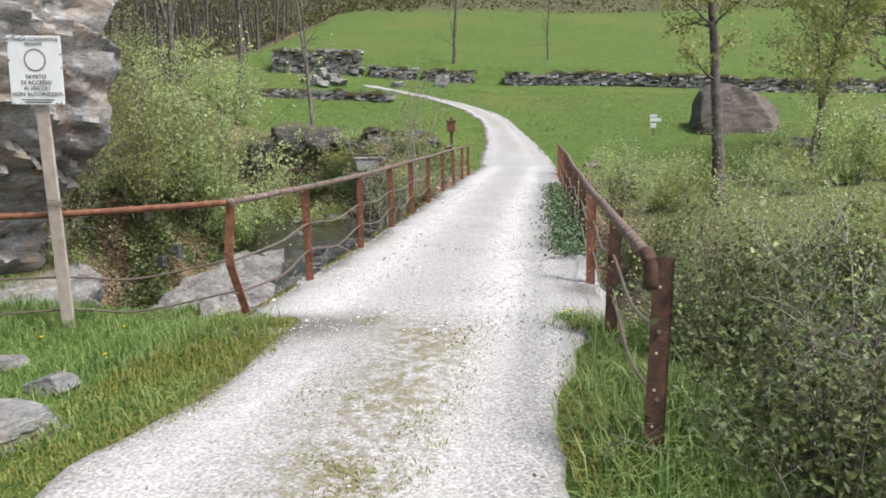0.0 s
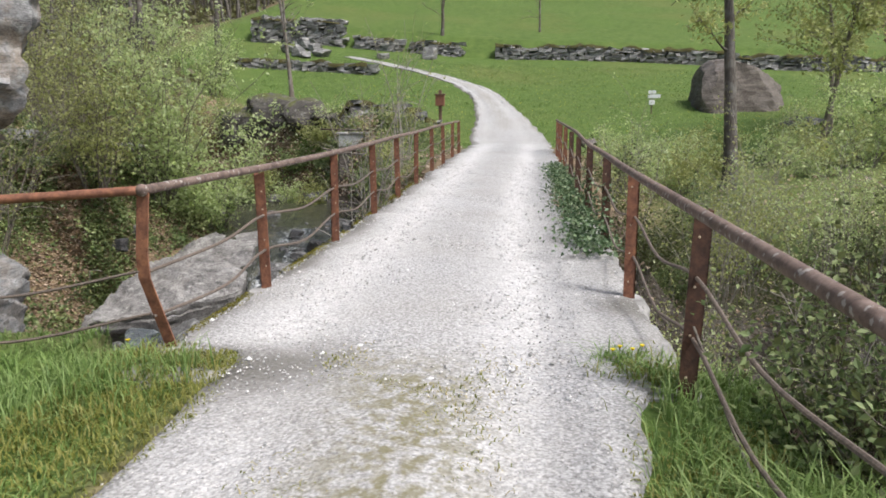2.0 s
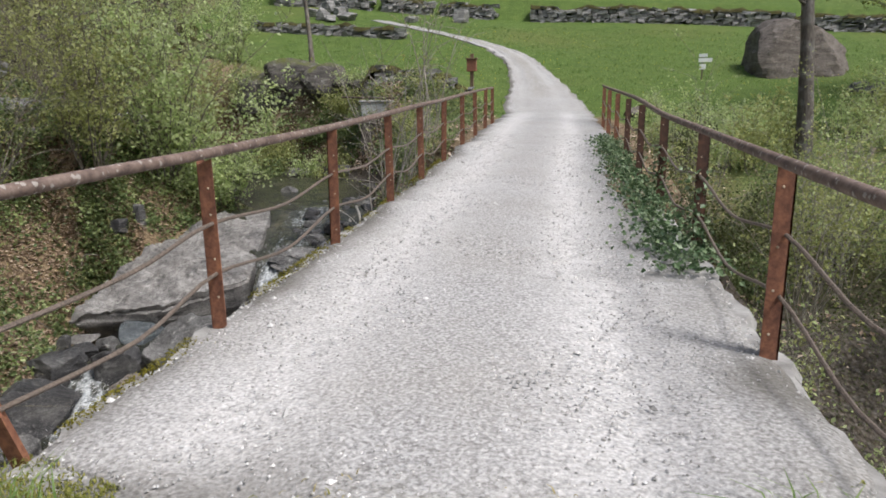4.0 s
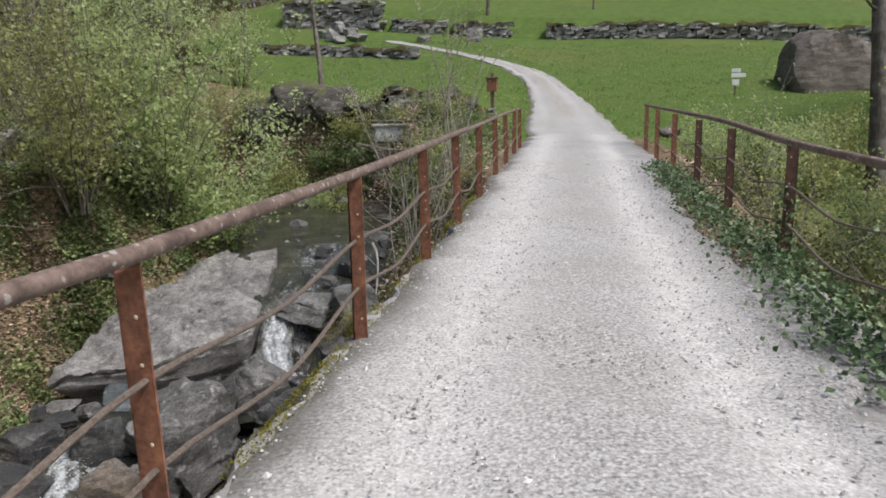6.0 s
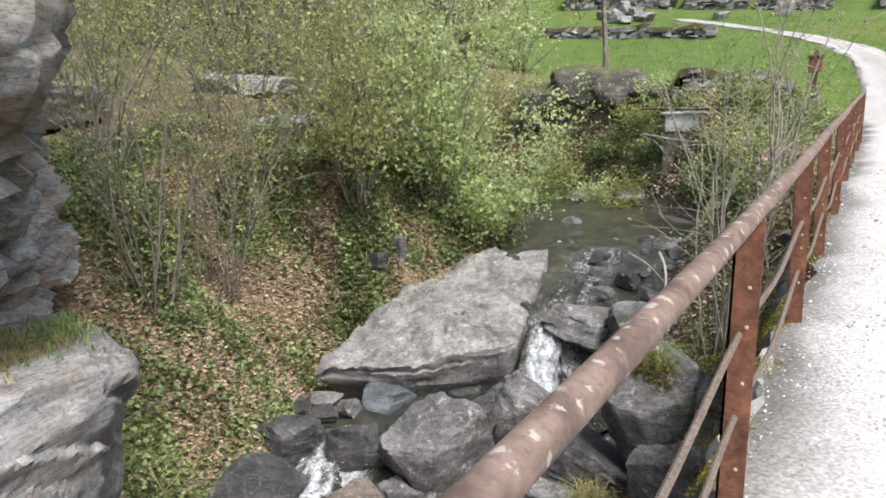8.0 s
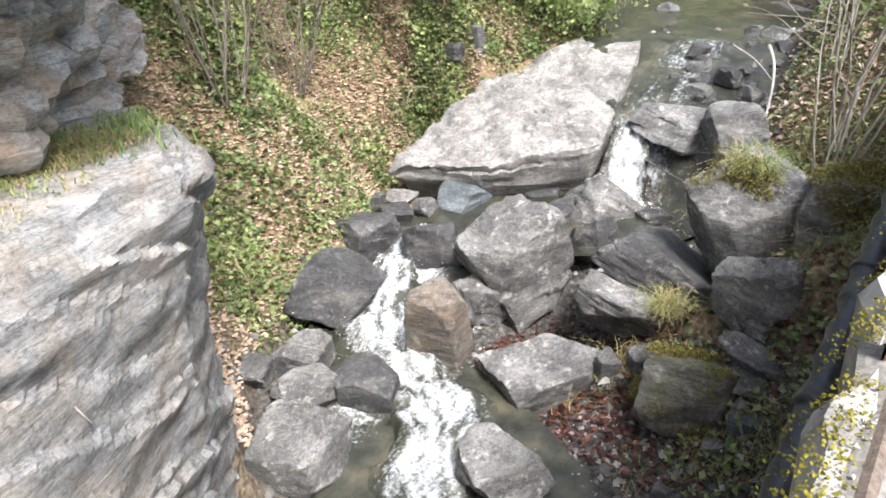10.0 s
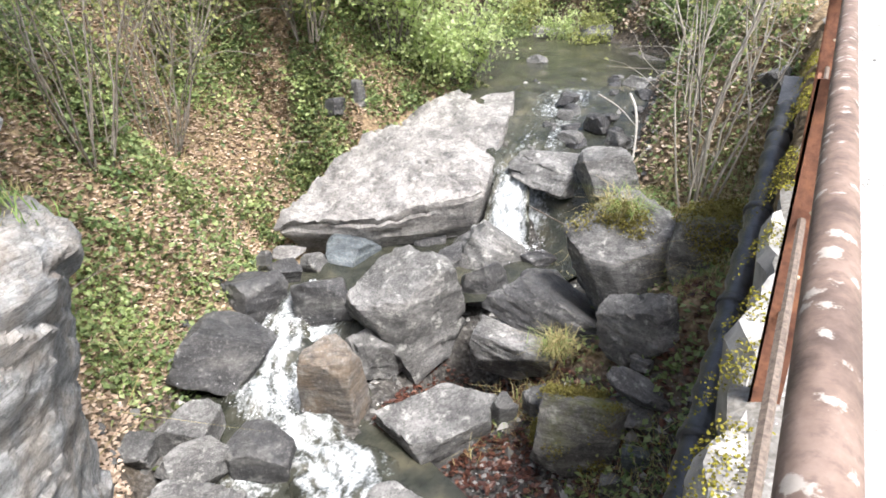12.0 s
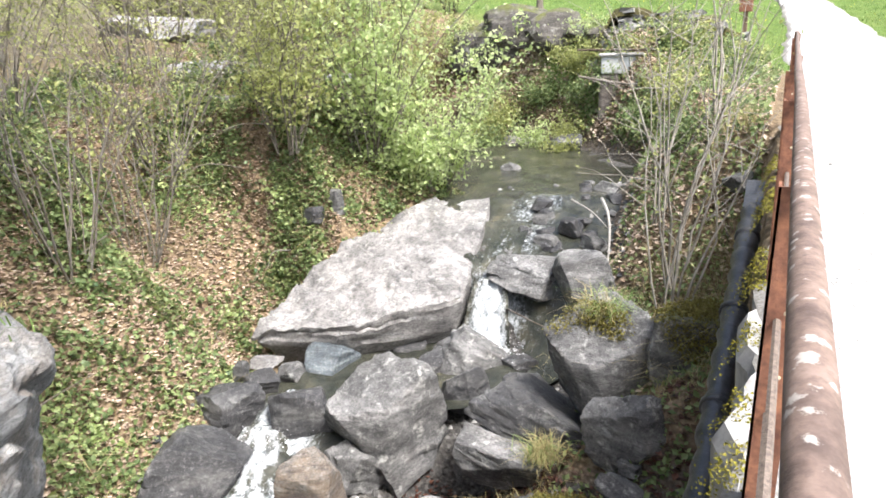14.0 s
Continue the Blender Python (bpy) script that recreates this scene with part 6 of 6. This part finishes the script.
# ---- stone walls, far boulder and woods ----
def stone_wall(x0, x1, y, height, label, seed, course=0.19, step_y=0.0, jag=0.25):
    """A dry stone wall of uneven blocks along x, with an earth core and a dark turf cap."""
    g = np.random.default_rng(seed)
    wall = new("stone_wall")
    tagged(wall, label, "wall", "dry stone walls")
    vs, fs, base = [], [], 0
    cube = np.array([(-1, -1, -1), (1, -1, -1), (1, 1, -1), (-1, 1, -1), (-1, -1, 1), (1, -1, 1), (1, 1, 1), (-1, 1, 1)], float) / 2
    quad = np.array([(0, 1, 5, 4), (1, 2, 6, 5), (2, 3, 7, 6), (3, 0, 4, 7), (4, 5, 6, 7), (3, 2, 1, 0)])
    row, z = 0, 0.0
    while z < height:
        h = course * g.uniform(0.75, 1.3)
        x = x0
        while x < x1:
            w = g.uniform(0.2, 0.62)
            top = height * (1 - jag * (0.5 + 0.5 * math.sin(x * 0.9 + seed)) * (0.5 + 0.5 * math.sin(x * 2.3)))
            if z < top:
                yy = y + step_y * (x - x0)
                ground = float(ground_z(x, yy - 0.35)) - 0.1
                c = cube * (w * 0.94, 0.5 * g.uniform(0.8, 1.2), h * 0.92) + cube * g.normal(size=(8, 3)) * 0.10
                vs.append(c + (x + w / 2, yy + g.normal() * 0.04, ground + z + h / 2))
                fs.append(quad + base)
                base += 8
            x += w
        z += h
    ob = put("stones", mesh_of("stones", np.concatenate(vs), np.concatenate(fs), WALL_STONE), wall)
    ob["kind"] = "stuff"
    xs = np.arange(x0, x1, 0.35)
    rows = []
    for x in xs:
        yy = y + step_y * (x - x0)
        top = float(ground_z(x, yy - 0.35)) - 0.1 + height * (1 - jag * (0.5 + 0.5 * math.sin(x * 0.9 + seed)) * (0.5 + 0.5 * math.sin(x * 2.3)))
        j = 0.06 * g.normal(size=2)
        rows.append([(x, yy - 0.27 + j[0], top - 0.05), (x, yy - 0.2, top + 0.12 + j[1]), (x, yy + 0.5, top + 0.16 + j[0]), (x, yy + 0.6, top - 0.3)])
    n = len(rows)
    i, k = np.meshgrid(np.arange(n - 1), np.arange(3), indexing="ij")
    a = i * 4 + k
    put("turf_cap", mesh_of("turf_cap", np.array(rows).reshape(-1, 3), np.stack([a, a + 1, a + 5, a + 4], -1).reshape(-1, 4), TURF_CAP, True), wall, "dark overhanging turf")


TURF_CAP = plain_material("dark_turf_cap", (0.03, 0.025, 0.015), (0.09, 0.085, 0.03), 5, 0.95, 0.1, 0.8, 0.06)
stone_wall(-1.6, 26, 50.2, 1.0, "long dry stone wall across the meadow", 1, step_y=0.0)
stone_wall(-7.4, -4.0, 50.3, 0.9, "short dry stone wall beside the track", 2)
stone_wall(-11.2, -8.1, 50.1, 0.9, "low broken dry stone wall", 3)
stone_wall(-18.4, -12.0, 50.1, 1.7, "tall dark-topped dry stone wall", 4, 0.22, jag=0.08)
stone_wall(-6.6, -2.6, 27.3, 0.75, "rough dark rubble edging above the stream", 7, 0.2, step_y=0.3, jag=0.45)
stone_wall(-16.8, -12.0, 42.5, 0.6, "crumbling low terrace wall in the meadow", 5, jag=0.5)
stone_wall(-12.0, -8.2, 42.6, 0.65, "crumbling low terrace wall in the meadow", 6, step_y=-0.12, jag=0.5)
for k in range(9):
    g = np.random.default_rng(700 + k)
    x = g.uniform(-15, -5)
    y = g.uniform(45.5, 48.6)
    if abs(x - float(road_mid(y))) < 2.0:
        x -= 3
    boulder(x, y, float(ground_z(x, y)) - 0.1, g.uniform(0.5, 1.3), 0.8, g.uniform(0.4, 0.9), 30 * k, 710 + k, WALL_STONE, "pale stone fallen from the terrace wall")
boulder(10.38, 37.89, -1.12, 4.76, 4.2, 4.95, 20, 736, ROCK_BROWN, "huge brown rounded boulder in the meadow", 4, soft=0.16)
boulder(12.3, 33.5, float(ground_z(12.3, 33.5)) - 0.15, 2.2, 1.0, 0.5, 10, 732, ROCK, "flat pale rock in the meadow")
boulder(3.0, 29.5, float(ground_z(3.0, 29.5)) - 0.1, 0.9, 0.6, 0.45, 50, 733, ROCK_BROWN, "brown stone at the meadow's edge")
boulder(17.5, 36.0, float(ground_z(17.5, 36)) - 0.3, 3.4, 2.0, 1.3, 0, 734, ROCK, "grey rock heap at the field's edge")
for k, (x, y, w, h) in enumerate(((-9.8, 27.8, 2.0, 1.6), (-8.8, 28.0, 2.3, 2.0), (-7.7, 27.8, 2.0, 1.8), (-7.0, 27.9, 1.2, 1.45), (-6.3, 27.6, 0.9, 1.25), (-4.3, 26.9, 0.8, 1.0), (-10.5, 27.8, 1.3, 1.35))):
    boulder(x, y, float(ground_z(x, y)) - 0.25, w, 1.0, h + 0.45 - float(ground_z(x, y)), 25 * k, 740 + k, ROCK_EARTH, "dark earthy rock outcrop above the stream", soft=0.12)
boulder(-9.4, 26.3, float(ground_z(-9.4, 26.3)) + 0.05, 0.42, 0.35, 0.34, 0, 750, ROCK_LEDGE, "small pale rock on the bank")
for k, (x, y, w, h) in enumerate(((-13.4, 19.6, 2.2, 0.9), (-12.3, 22.2, 2.2, 1.0), (-16.5, 21.5, 3.0, 1.3), (-10.9, 22.6, 1.2, 0.7), (-15.2, 13.2, 2.2, 2.4), (-13.9, 24.6, 2.0, 0.9), (-11.8, 18.2, 1.2, 0.6), (-17.0, 16.5, 2.8, 2.0))):
    boulder(x, y, float(ground_z(x, y)) - 0.3, w, w * 0.7, h * 0.6, 40 * k, 760 + k, ROCK_LEDGE, "pale rock half hidden in the thicket", 4)


def far_woods():
    """Bare mixed woodland on the slopes: trunks, limbs and a thin haze of buds."""
    g = np.random.default_rng(801)
    paths, radii, pools = [], [], []
    spots = []
    while len(spots) < 720:
        if len(spots) < 180:
            x, y = g.uniform(-52, -19), g.uniform(52, 112)
            if x > -21 - 0.24 * (y - 50):
                continue
        elif len(spots) < 480:
            x, y = g.uniform(-65, -15), g.uniform(24, 105)
            if x > -23 - 0.25 * (y - 45) and y > 36:
                continue
        else:
            x, y = g.uniform(-90, 90), g.uniform(90, 165)
        spots.append((x, y))
    for x, y in spots:
        z = float(ground_z(x, y)) - 0.3
        h = g.uniform(8, 15)
        r = h * g.uniform(0.008, 0.014)
        s = grow((x, y, z), (g.normal() * 0.05, g.normal() * 0.05, 1), h, 7, g, 0.15)
        paths.append(s)
        radii.append(r * np.linspace(1.1, 0.2, 7))
        for j in range(9):
            i = g.integers(2, 7)
            a = g.uniform(0, 2 * np.pi)
            t = grow(s[i], (math.cos(a), math.sin(a), g.uniform(0.3, 1.2)), h * g.uniform(0.12, 0.32), 4, g, 0.4)
            paths.append(t)
            radii.append(r * 0.3 * np.linspace(1, 0.3, 4))
            pools.append(t)
    v, f = tubes(paths, radii, 4)
    woods = new("woods")
    tagged(woods, "bare spring woodland on the steep valley side", "woods", kind="stuff")
    put("trunk_stand", mesh_of("trunk_stand", v, f, BARK, True), woods)
    pool = np.concatenate(pools)
    c = pool[g.integers(0, len(pool), 80000)] + g.normal(size=(80000, 3)) * 0.7
    v, f = leaves(c, 0.17, 802)
    put("bud_haze", mesh_of("bud_haze", v, f, BUD_HAZE), woods)


BUD_HAZE = leaf_material("bud_haze", (0.09, 0.075, 0.05), (0.15, 0.15, 0.06), (0.20, 0.21, 0.09), 0.3)
far_woods()
g = np.random.default_rng(811)
n = 60000
x = np.where(g.random(n) < 0.55, g.uniform(-60, -14, n), g.uniform(-80, 90, n))
y = np.where(x < -14, g.uniform(24, 105, n), g.uniform(87, 150, n))
k = ~((x > -22 - 0.25 * (y - 45)) & (y < 86 + 0.2 * x) & (y > 34))
x, y = x[k], y[k]
c = np.column_stack([x, y, ground_z(x, y) + 1.6 * g.random(len(x)) ** 2])
v, f = leaves(c, 0.26, 812)
tagged(put("undergrowth", mesh_of("undergrowth", v, f, BUD_HAZE)), "brown and olive undergrowth of the woods", "undergrowth", kind="stuff")


# ---- small things ----
def trail_sign():
    z = float(ground_z(6.25, 35.4))
    sign = new("trail_sign")
    tagged(sign, "small white trail signpost in the meadow", "signpost")
    part("pole", capped_tube([(6.25, 35.4, z - 0.2), (6.25, 35.4, 1.0), (6.25, 35.4, 2.25)], 0.03, 8), CABLE, sign)
    part("arrow_board", box(0.55, 0.03, 0.16, (6.35, 35.36, 2.05), 0.005), SIGN, sign, "white arrow board")
    part("arrow_board", box(0.34, 0.03, 0.14, (6.25, 35.36, 2.24), 0.005), SIGN, sign, "white arrow board")
    part("plate", box(0.26, 0.03, 0.22, (6.25, 35.36, 1.78), 0.005), SIGN, sign, "pale marker plate")


def wooden_post():
    z = float(ground_z(-2.75, 29.4))
    ob = new("box_post")
    tagged(ob, "brown wooden post topped by a small box", "post")
    part("post", box(0.12, 0.12, 2.4, (-2.75, 29.4, z + 0.75), 0.01), WOOD_OLD, ob)
    part("box", box(0.34, 0.28, 0.42, (-2.75, 29.36, 1.86), 0.015), POST, ob, "rusty-brown box")
    part("lid", box(0.42, 0.36, 0.05, (-2.75, 29.36, 2.09), 0.01), WOOD_OLD, ob)


def trough():
    ob = new("water_intake")
    tagged(ob, "whitewashed concrete intake box with a plank footbridge", "concrete box")
    turn = Matrix.Rotation(radians(14), 4, "Z")
    part("body", box(0.98, 0.7, 0.44, (-5.45, 26.15, 0.47), 0.03, turn), WHITE_BOX, ob)
    part("lid", box(1.12, 0.82, 0.06, (-5.45, 26.15, 0.72), 0.02, turn), CONCRETE, ob)
    part("base", box(0.5, 0.6, 1.3, (-5.72, 26.05, -0.4), 0.08, turn), ROCK_BROWN, ob, "rough stone footing")
    for k, (a, b) in enumerate((((-6.3, 25.3, 0.22), (-3.3, 24.9, -0.15)), ((-6.5, 25.8, 0.86), (-4.5, 25.7, 0.82)))):
        pts = [tuple(a[i] + (b[i] - a[i]) * s for i in range(3)) for s in (0, 0.5, 1)]
        pts = [(x, y, max(z, float(ground_z(x, y)) + 0.06)) for x, y, z in pts]
        log = part("pole", capped_tube(curve_points(pts, 5), 0.032 if k == 0 else 0.03, 8), TWIG if k == 0 else TWIG_DARK)
        log.name = "fallen_pole"
        tagged(log, "bleached pole lying on the bank" if k == 0 else "dark branch lying on the intake box", "pole")


def drain_pipe():
    pts = curve_points([(-1.66, 14.3, -0.30), (-1.67, 13.2, -0.60), (-1.68, 12.2, -0.88), (-1.69, 11.2, -1.16), (-1.70, 10.1, -1.50), (-1.71, 8.6, -1.95), (-1.72, 7.0, -2.4)], 14)
    pipe = new("drain_pipe")
    tagged(pipe, "black plastic drain pipe wrapped along the bridge wall", "pipe")
    g = np.random.default_rng(31)
    r = 0.085 + 0.010 * np.sin(np.arange(len(pts)) * 1.9) + 0.006 * g.normal(size=len(pts))
    part("pipe", capped_tube(pts, r, 14), PIPE, pipe, smooth=True)
    for k in (6, 20, 34, 48, 62, 74):
        p = pts[k]
        d = pts[k + 1] - pts[k - 1]
        d /= np.linalg.norm(d)
        part("clamp", capped_tube([p - d * 0.025, p + d * 0.025], 0.105, 14), PIPE, pipe, "black clamp ring", True)
    part("end_plate", box(0.16, 0.5, 0.012, (-1.66, 14.45, -0.18), 0.003, Matrix.Rotation(radians(18), 4, "X")), PIPE, pipe, "bent sheet at the pipe's end")


def driftwood(name, pts, r, label, material=None):
    rr = np.linspace(r, r * 0.35, (len(pts) - 1) * 6 + 1)
    ob = part(name, capped_tube(curve_points(pts, 6), rr, 8), material or DRIFT, smooth=True)
    tagged(ob, label, "branch")


def dandelions():
    g = np.random.default_rng(41)
    spots = [(1.13, 5.82), (1.18, 5.9), (1.24, 5.84), (1.31, 5.95), (-1.66, 5.75), (-2.15, 5.2), (-1.9, 4.6), (-2.6, 4.9)]
    bm = bmesh.new()
    bmesh.ops.create_cone(bm, segments=10, radius1=0.005, radius2=0.014, depth=0.012, cap_ends=True)
    head = bpy.data.meshes.new("flower_head")
    bm.to_mesh(head)
    bm.free()
    head.materials.append(PETAL)
    for k, (x, y) in enumerate(spots):
        ob = new("dandelion")
        tagged(ob, "yellow dandelion flower in the verge grass", "flower", "dandelions")
        h = 0.05 + 0.04 * g.random()
        v, f = tubes([[(0, 0, 0), (0.005, 0, h / 2), (0.012, 0.004, h)]], [0.0022], 5)
        put("stalk", mesh_of("stalk", v, f, GRASS), ob)
        put("flower_head", head, ob).location = (0.012, 0.004, h)
        c = np.column_stack([0.035 * g.normal(size=14), 0.035 * g.normal(size=14), 0.015 + 0.03 * g.random(14)])
        v, f = leaves(c, 0.014, 50 + k, 0.5, 3.4)
        put("leaves", mesh_of("leaves", v, f, GRASS), ob)
        ob.location = (x, y, 0.0)


trail_sign()
wooden_post()
trough()
drain_pipe()
dandelions()
driftwood("driftwood_branch", [(-4.3, 19.6, -1.55), (-4.05, 19.0, -1.65), (-3.85, 18.3, -1.85), (-3.7, 17.5, -2.25)], 0.032, "forked bleached branch stranded by the fall")
driftwood("driftwood_branch", [(-4.75, 19.2, -1.5), (-4.3, 18.9, -1.62), (-3.92, 18.5, -1.78)], 0.016, "bleached stick beside the stranded branch")
driftwood("fallen_twig", [(-5.1, 16.9, -2.75), (-4.5, 16.7, -2.85), (-3.8, 16.5, -2.95)], 0.012, "thin twig across the waterfall's hollow", TWIG_DARK)
driftwood("fallen_twig", [(-5.5, 8.6, -0.65), (-5.05, 8.4, -0.9), (-4.85, 8.5, -1.35)], 0.012, "pale twig caught on the ledge face")
for k in range(16):
    g = np.random.default_rng(60 + k)
    x, y = g.uniform(-12, -7.5), g.uniform(10.8, 19)
    z = float(ground_z(x, y)) + 0.12
    a = g.uniform(0, 6.28)
    driftwood("fallen_twig", [(x, y, z), (x + 0.6 * math.cos(a), y + 0.6 * math.sin(a), z + 0.15), (x + 1.3 * math.cos(a + 0.2), y + 1.3 * math.sin(a + 0.2), z + 0.1)], 0.012, "dry stick lying on the leafy bank", TWIG)
for k, (x, y, w) in enumerate(((-1.98, 3.62, 1.0), (-2.05, 4.3, 0.34), (-2.7, 4.6, 0.4), (-1.32, 5.35, 0.10))):
    boulder(x, y, -0.14, w, w * 0.6, 0.14 + 0.1 * w, 25 * k - 10, 90 + k, ROCK_LEDGE, "pale flat stone half sunk in the verge grass", 3, "verge_stone")

# moss on the outer lip of the bridge
g = np.random.default_rng(71)
n = 11000
my = 6.2 + 9.0 * g.random(n)
keep = wave(my, my, 2.3, 1) + 0.5 * wave(my, my, 7, 2) > -0.1
my = my[keep]
mx = -1.515 + 0.055 * g.normal(size=len(my))
c = np.column_stack([mx, my, road_z(my) - 0.02 - 0.5 * np.clip(-1.53 - mx, 0, 1) * 4 + 0.02 * g.random(len(my))])
v, f = leaves(c, 0.010, 72, 0.3, 1.2)
tagged(put("moss", mesh_of("moss", v, f, MOSS)), "yellow-green moss along the concrete lip", "moss", kind="stuff")


# loose stones on the gravel bar under the bridge wall
g = np.random.default_rng(81)
n = 520
gx, gy = g.uniform(-4.4, -1.75, n), g.uniform(10.9, 13.6, n)
pebbles("gravel_bar", np.column_stack([gx, gy, ground_z(gx, gy) + 0.01]), 0.018 + 0.06 * g.random(n) ** 2.5, PEBBLE, 82, "grey stones and gravel on the bar beside the bridge")


# moss cushions on the boulders beside the pipe, and hanging straw round them
def moss_on(x, y, n, seed, cover_from, label):
    """Tiny moss tufts over the upper faces of the boulder that stands at a place."""
    near = [o for o in bpy.data.objects if o.name.startswith("boulder") and (o.matrix_basis.translation.xy - Vector((x, y))).length < 0.3]
    g = np.random.default_rng(seed)
    spots = []
    for o in near[:1]:
        for f in o.data.polygons:
            c, w = o.matrix_basis @ f.center, o.matrix_basis.to_3x3() @ f.normal
            if w.z > -0.1 and noise.noise(c * 1.9) + 0.5 * w.z > cover_from:
                spots.append((*c, *w))
    if spots:
        a = np.array(spots)[g.integers(0, len(spots), n)]
        c = a[:, :3] + a[:, 3:] * (0.035 * g.random((n, 1))) + g.normal(size=(n, 3)) * 0.03
        v, f = leaves(c, 0.02, seed, 0.2, 1.3)
        tagged(put("moss_cushion", mesh_of("moss_cushion", v, f, MOSS_BROWN)), label, "moss", kind="stuff")


MOSS_BROWN = leaf_material("brown_green_moss", (0.085, 0.07, 0.018), (0.15, 0.13, 0.03), (0.23, 0.21, 0.06), 0.2, 0.9)
moss_on(-2.10, 14.95, 9000, 901, 0.05, "olive brown moss on the boulder beside the pipe")
moss_on(-3.12, 14.95, 2600, 902, 0.55, "olive brown moss trailing over the tall boulder")
moss_on(-3.00, 13.13, 4200, 903, 0.35, "olive brown moss on the rounded boulder")
grass("bank_straw", 2600, -3.0, -1.75, 14.4, 18.0, 0.30, 1.7, 0.004, GRASS_DRY, 911, "long dry grass hanging over the bank", lambda x, y, r: wave(x, y, 2.9, 5) > -0.1)
grass("bank_tufts", 1600, -3.0, -1.75, 14.4, 18.0, 0.24, 1.2, 0.004, GRASS, 913, "green grass tufts above the pipe", lambda x, y, r: wave(x, y, 3.7, 1) > 0.1)
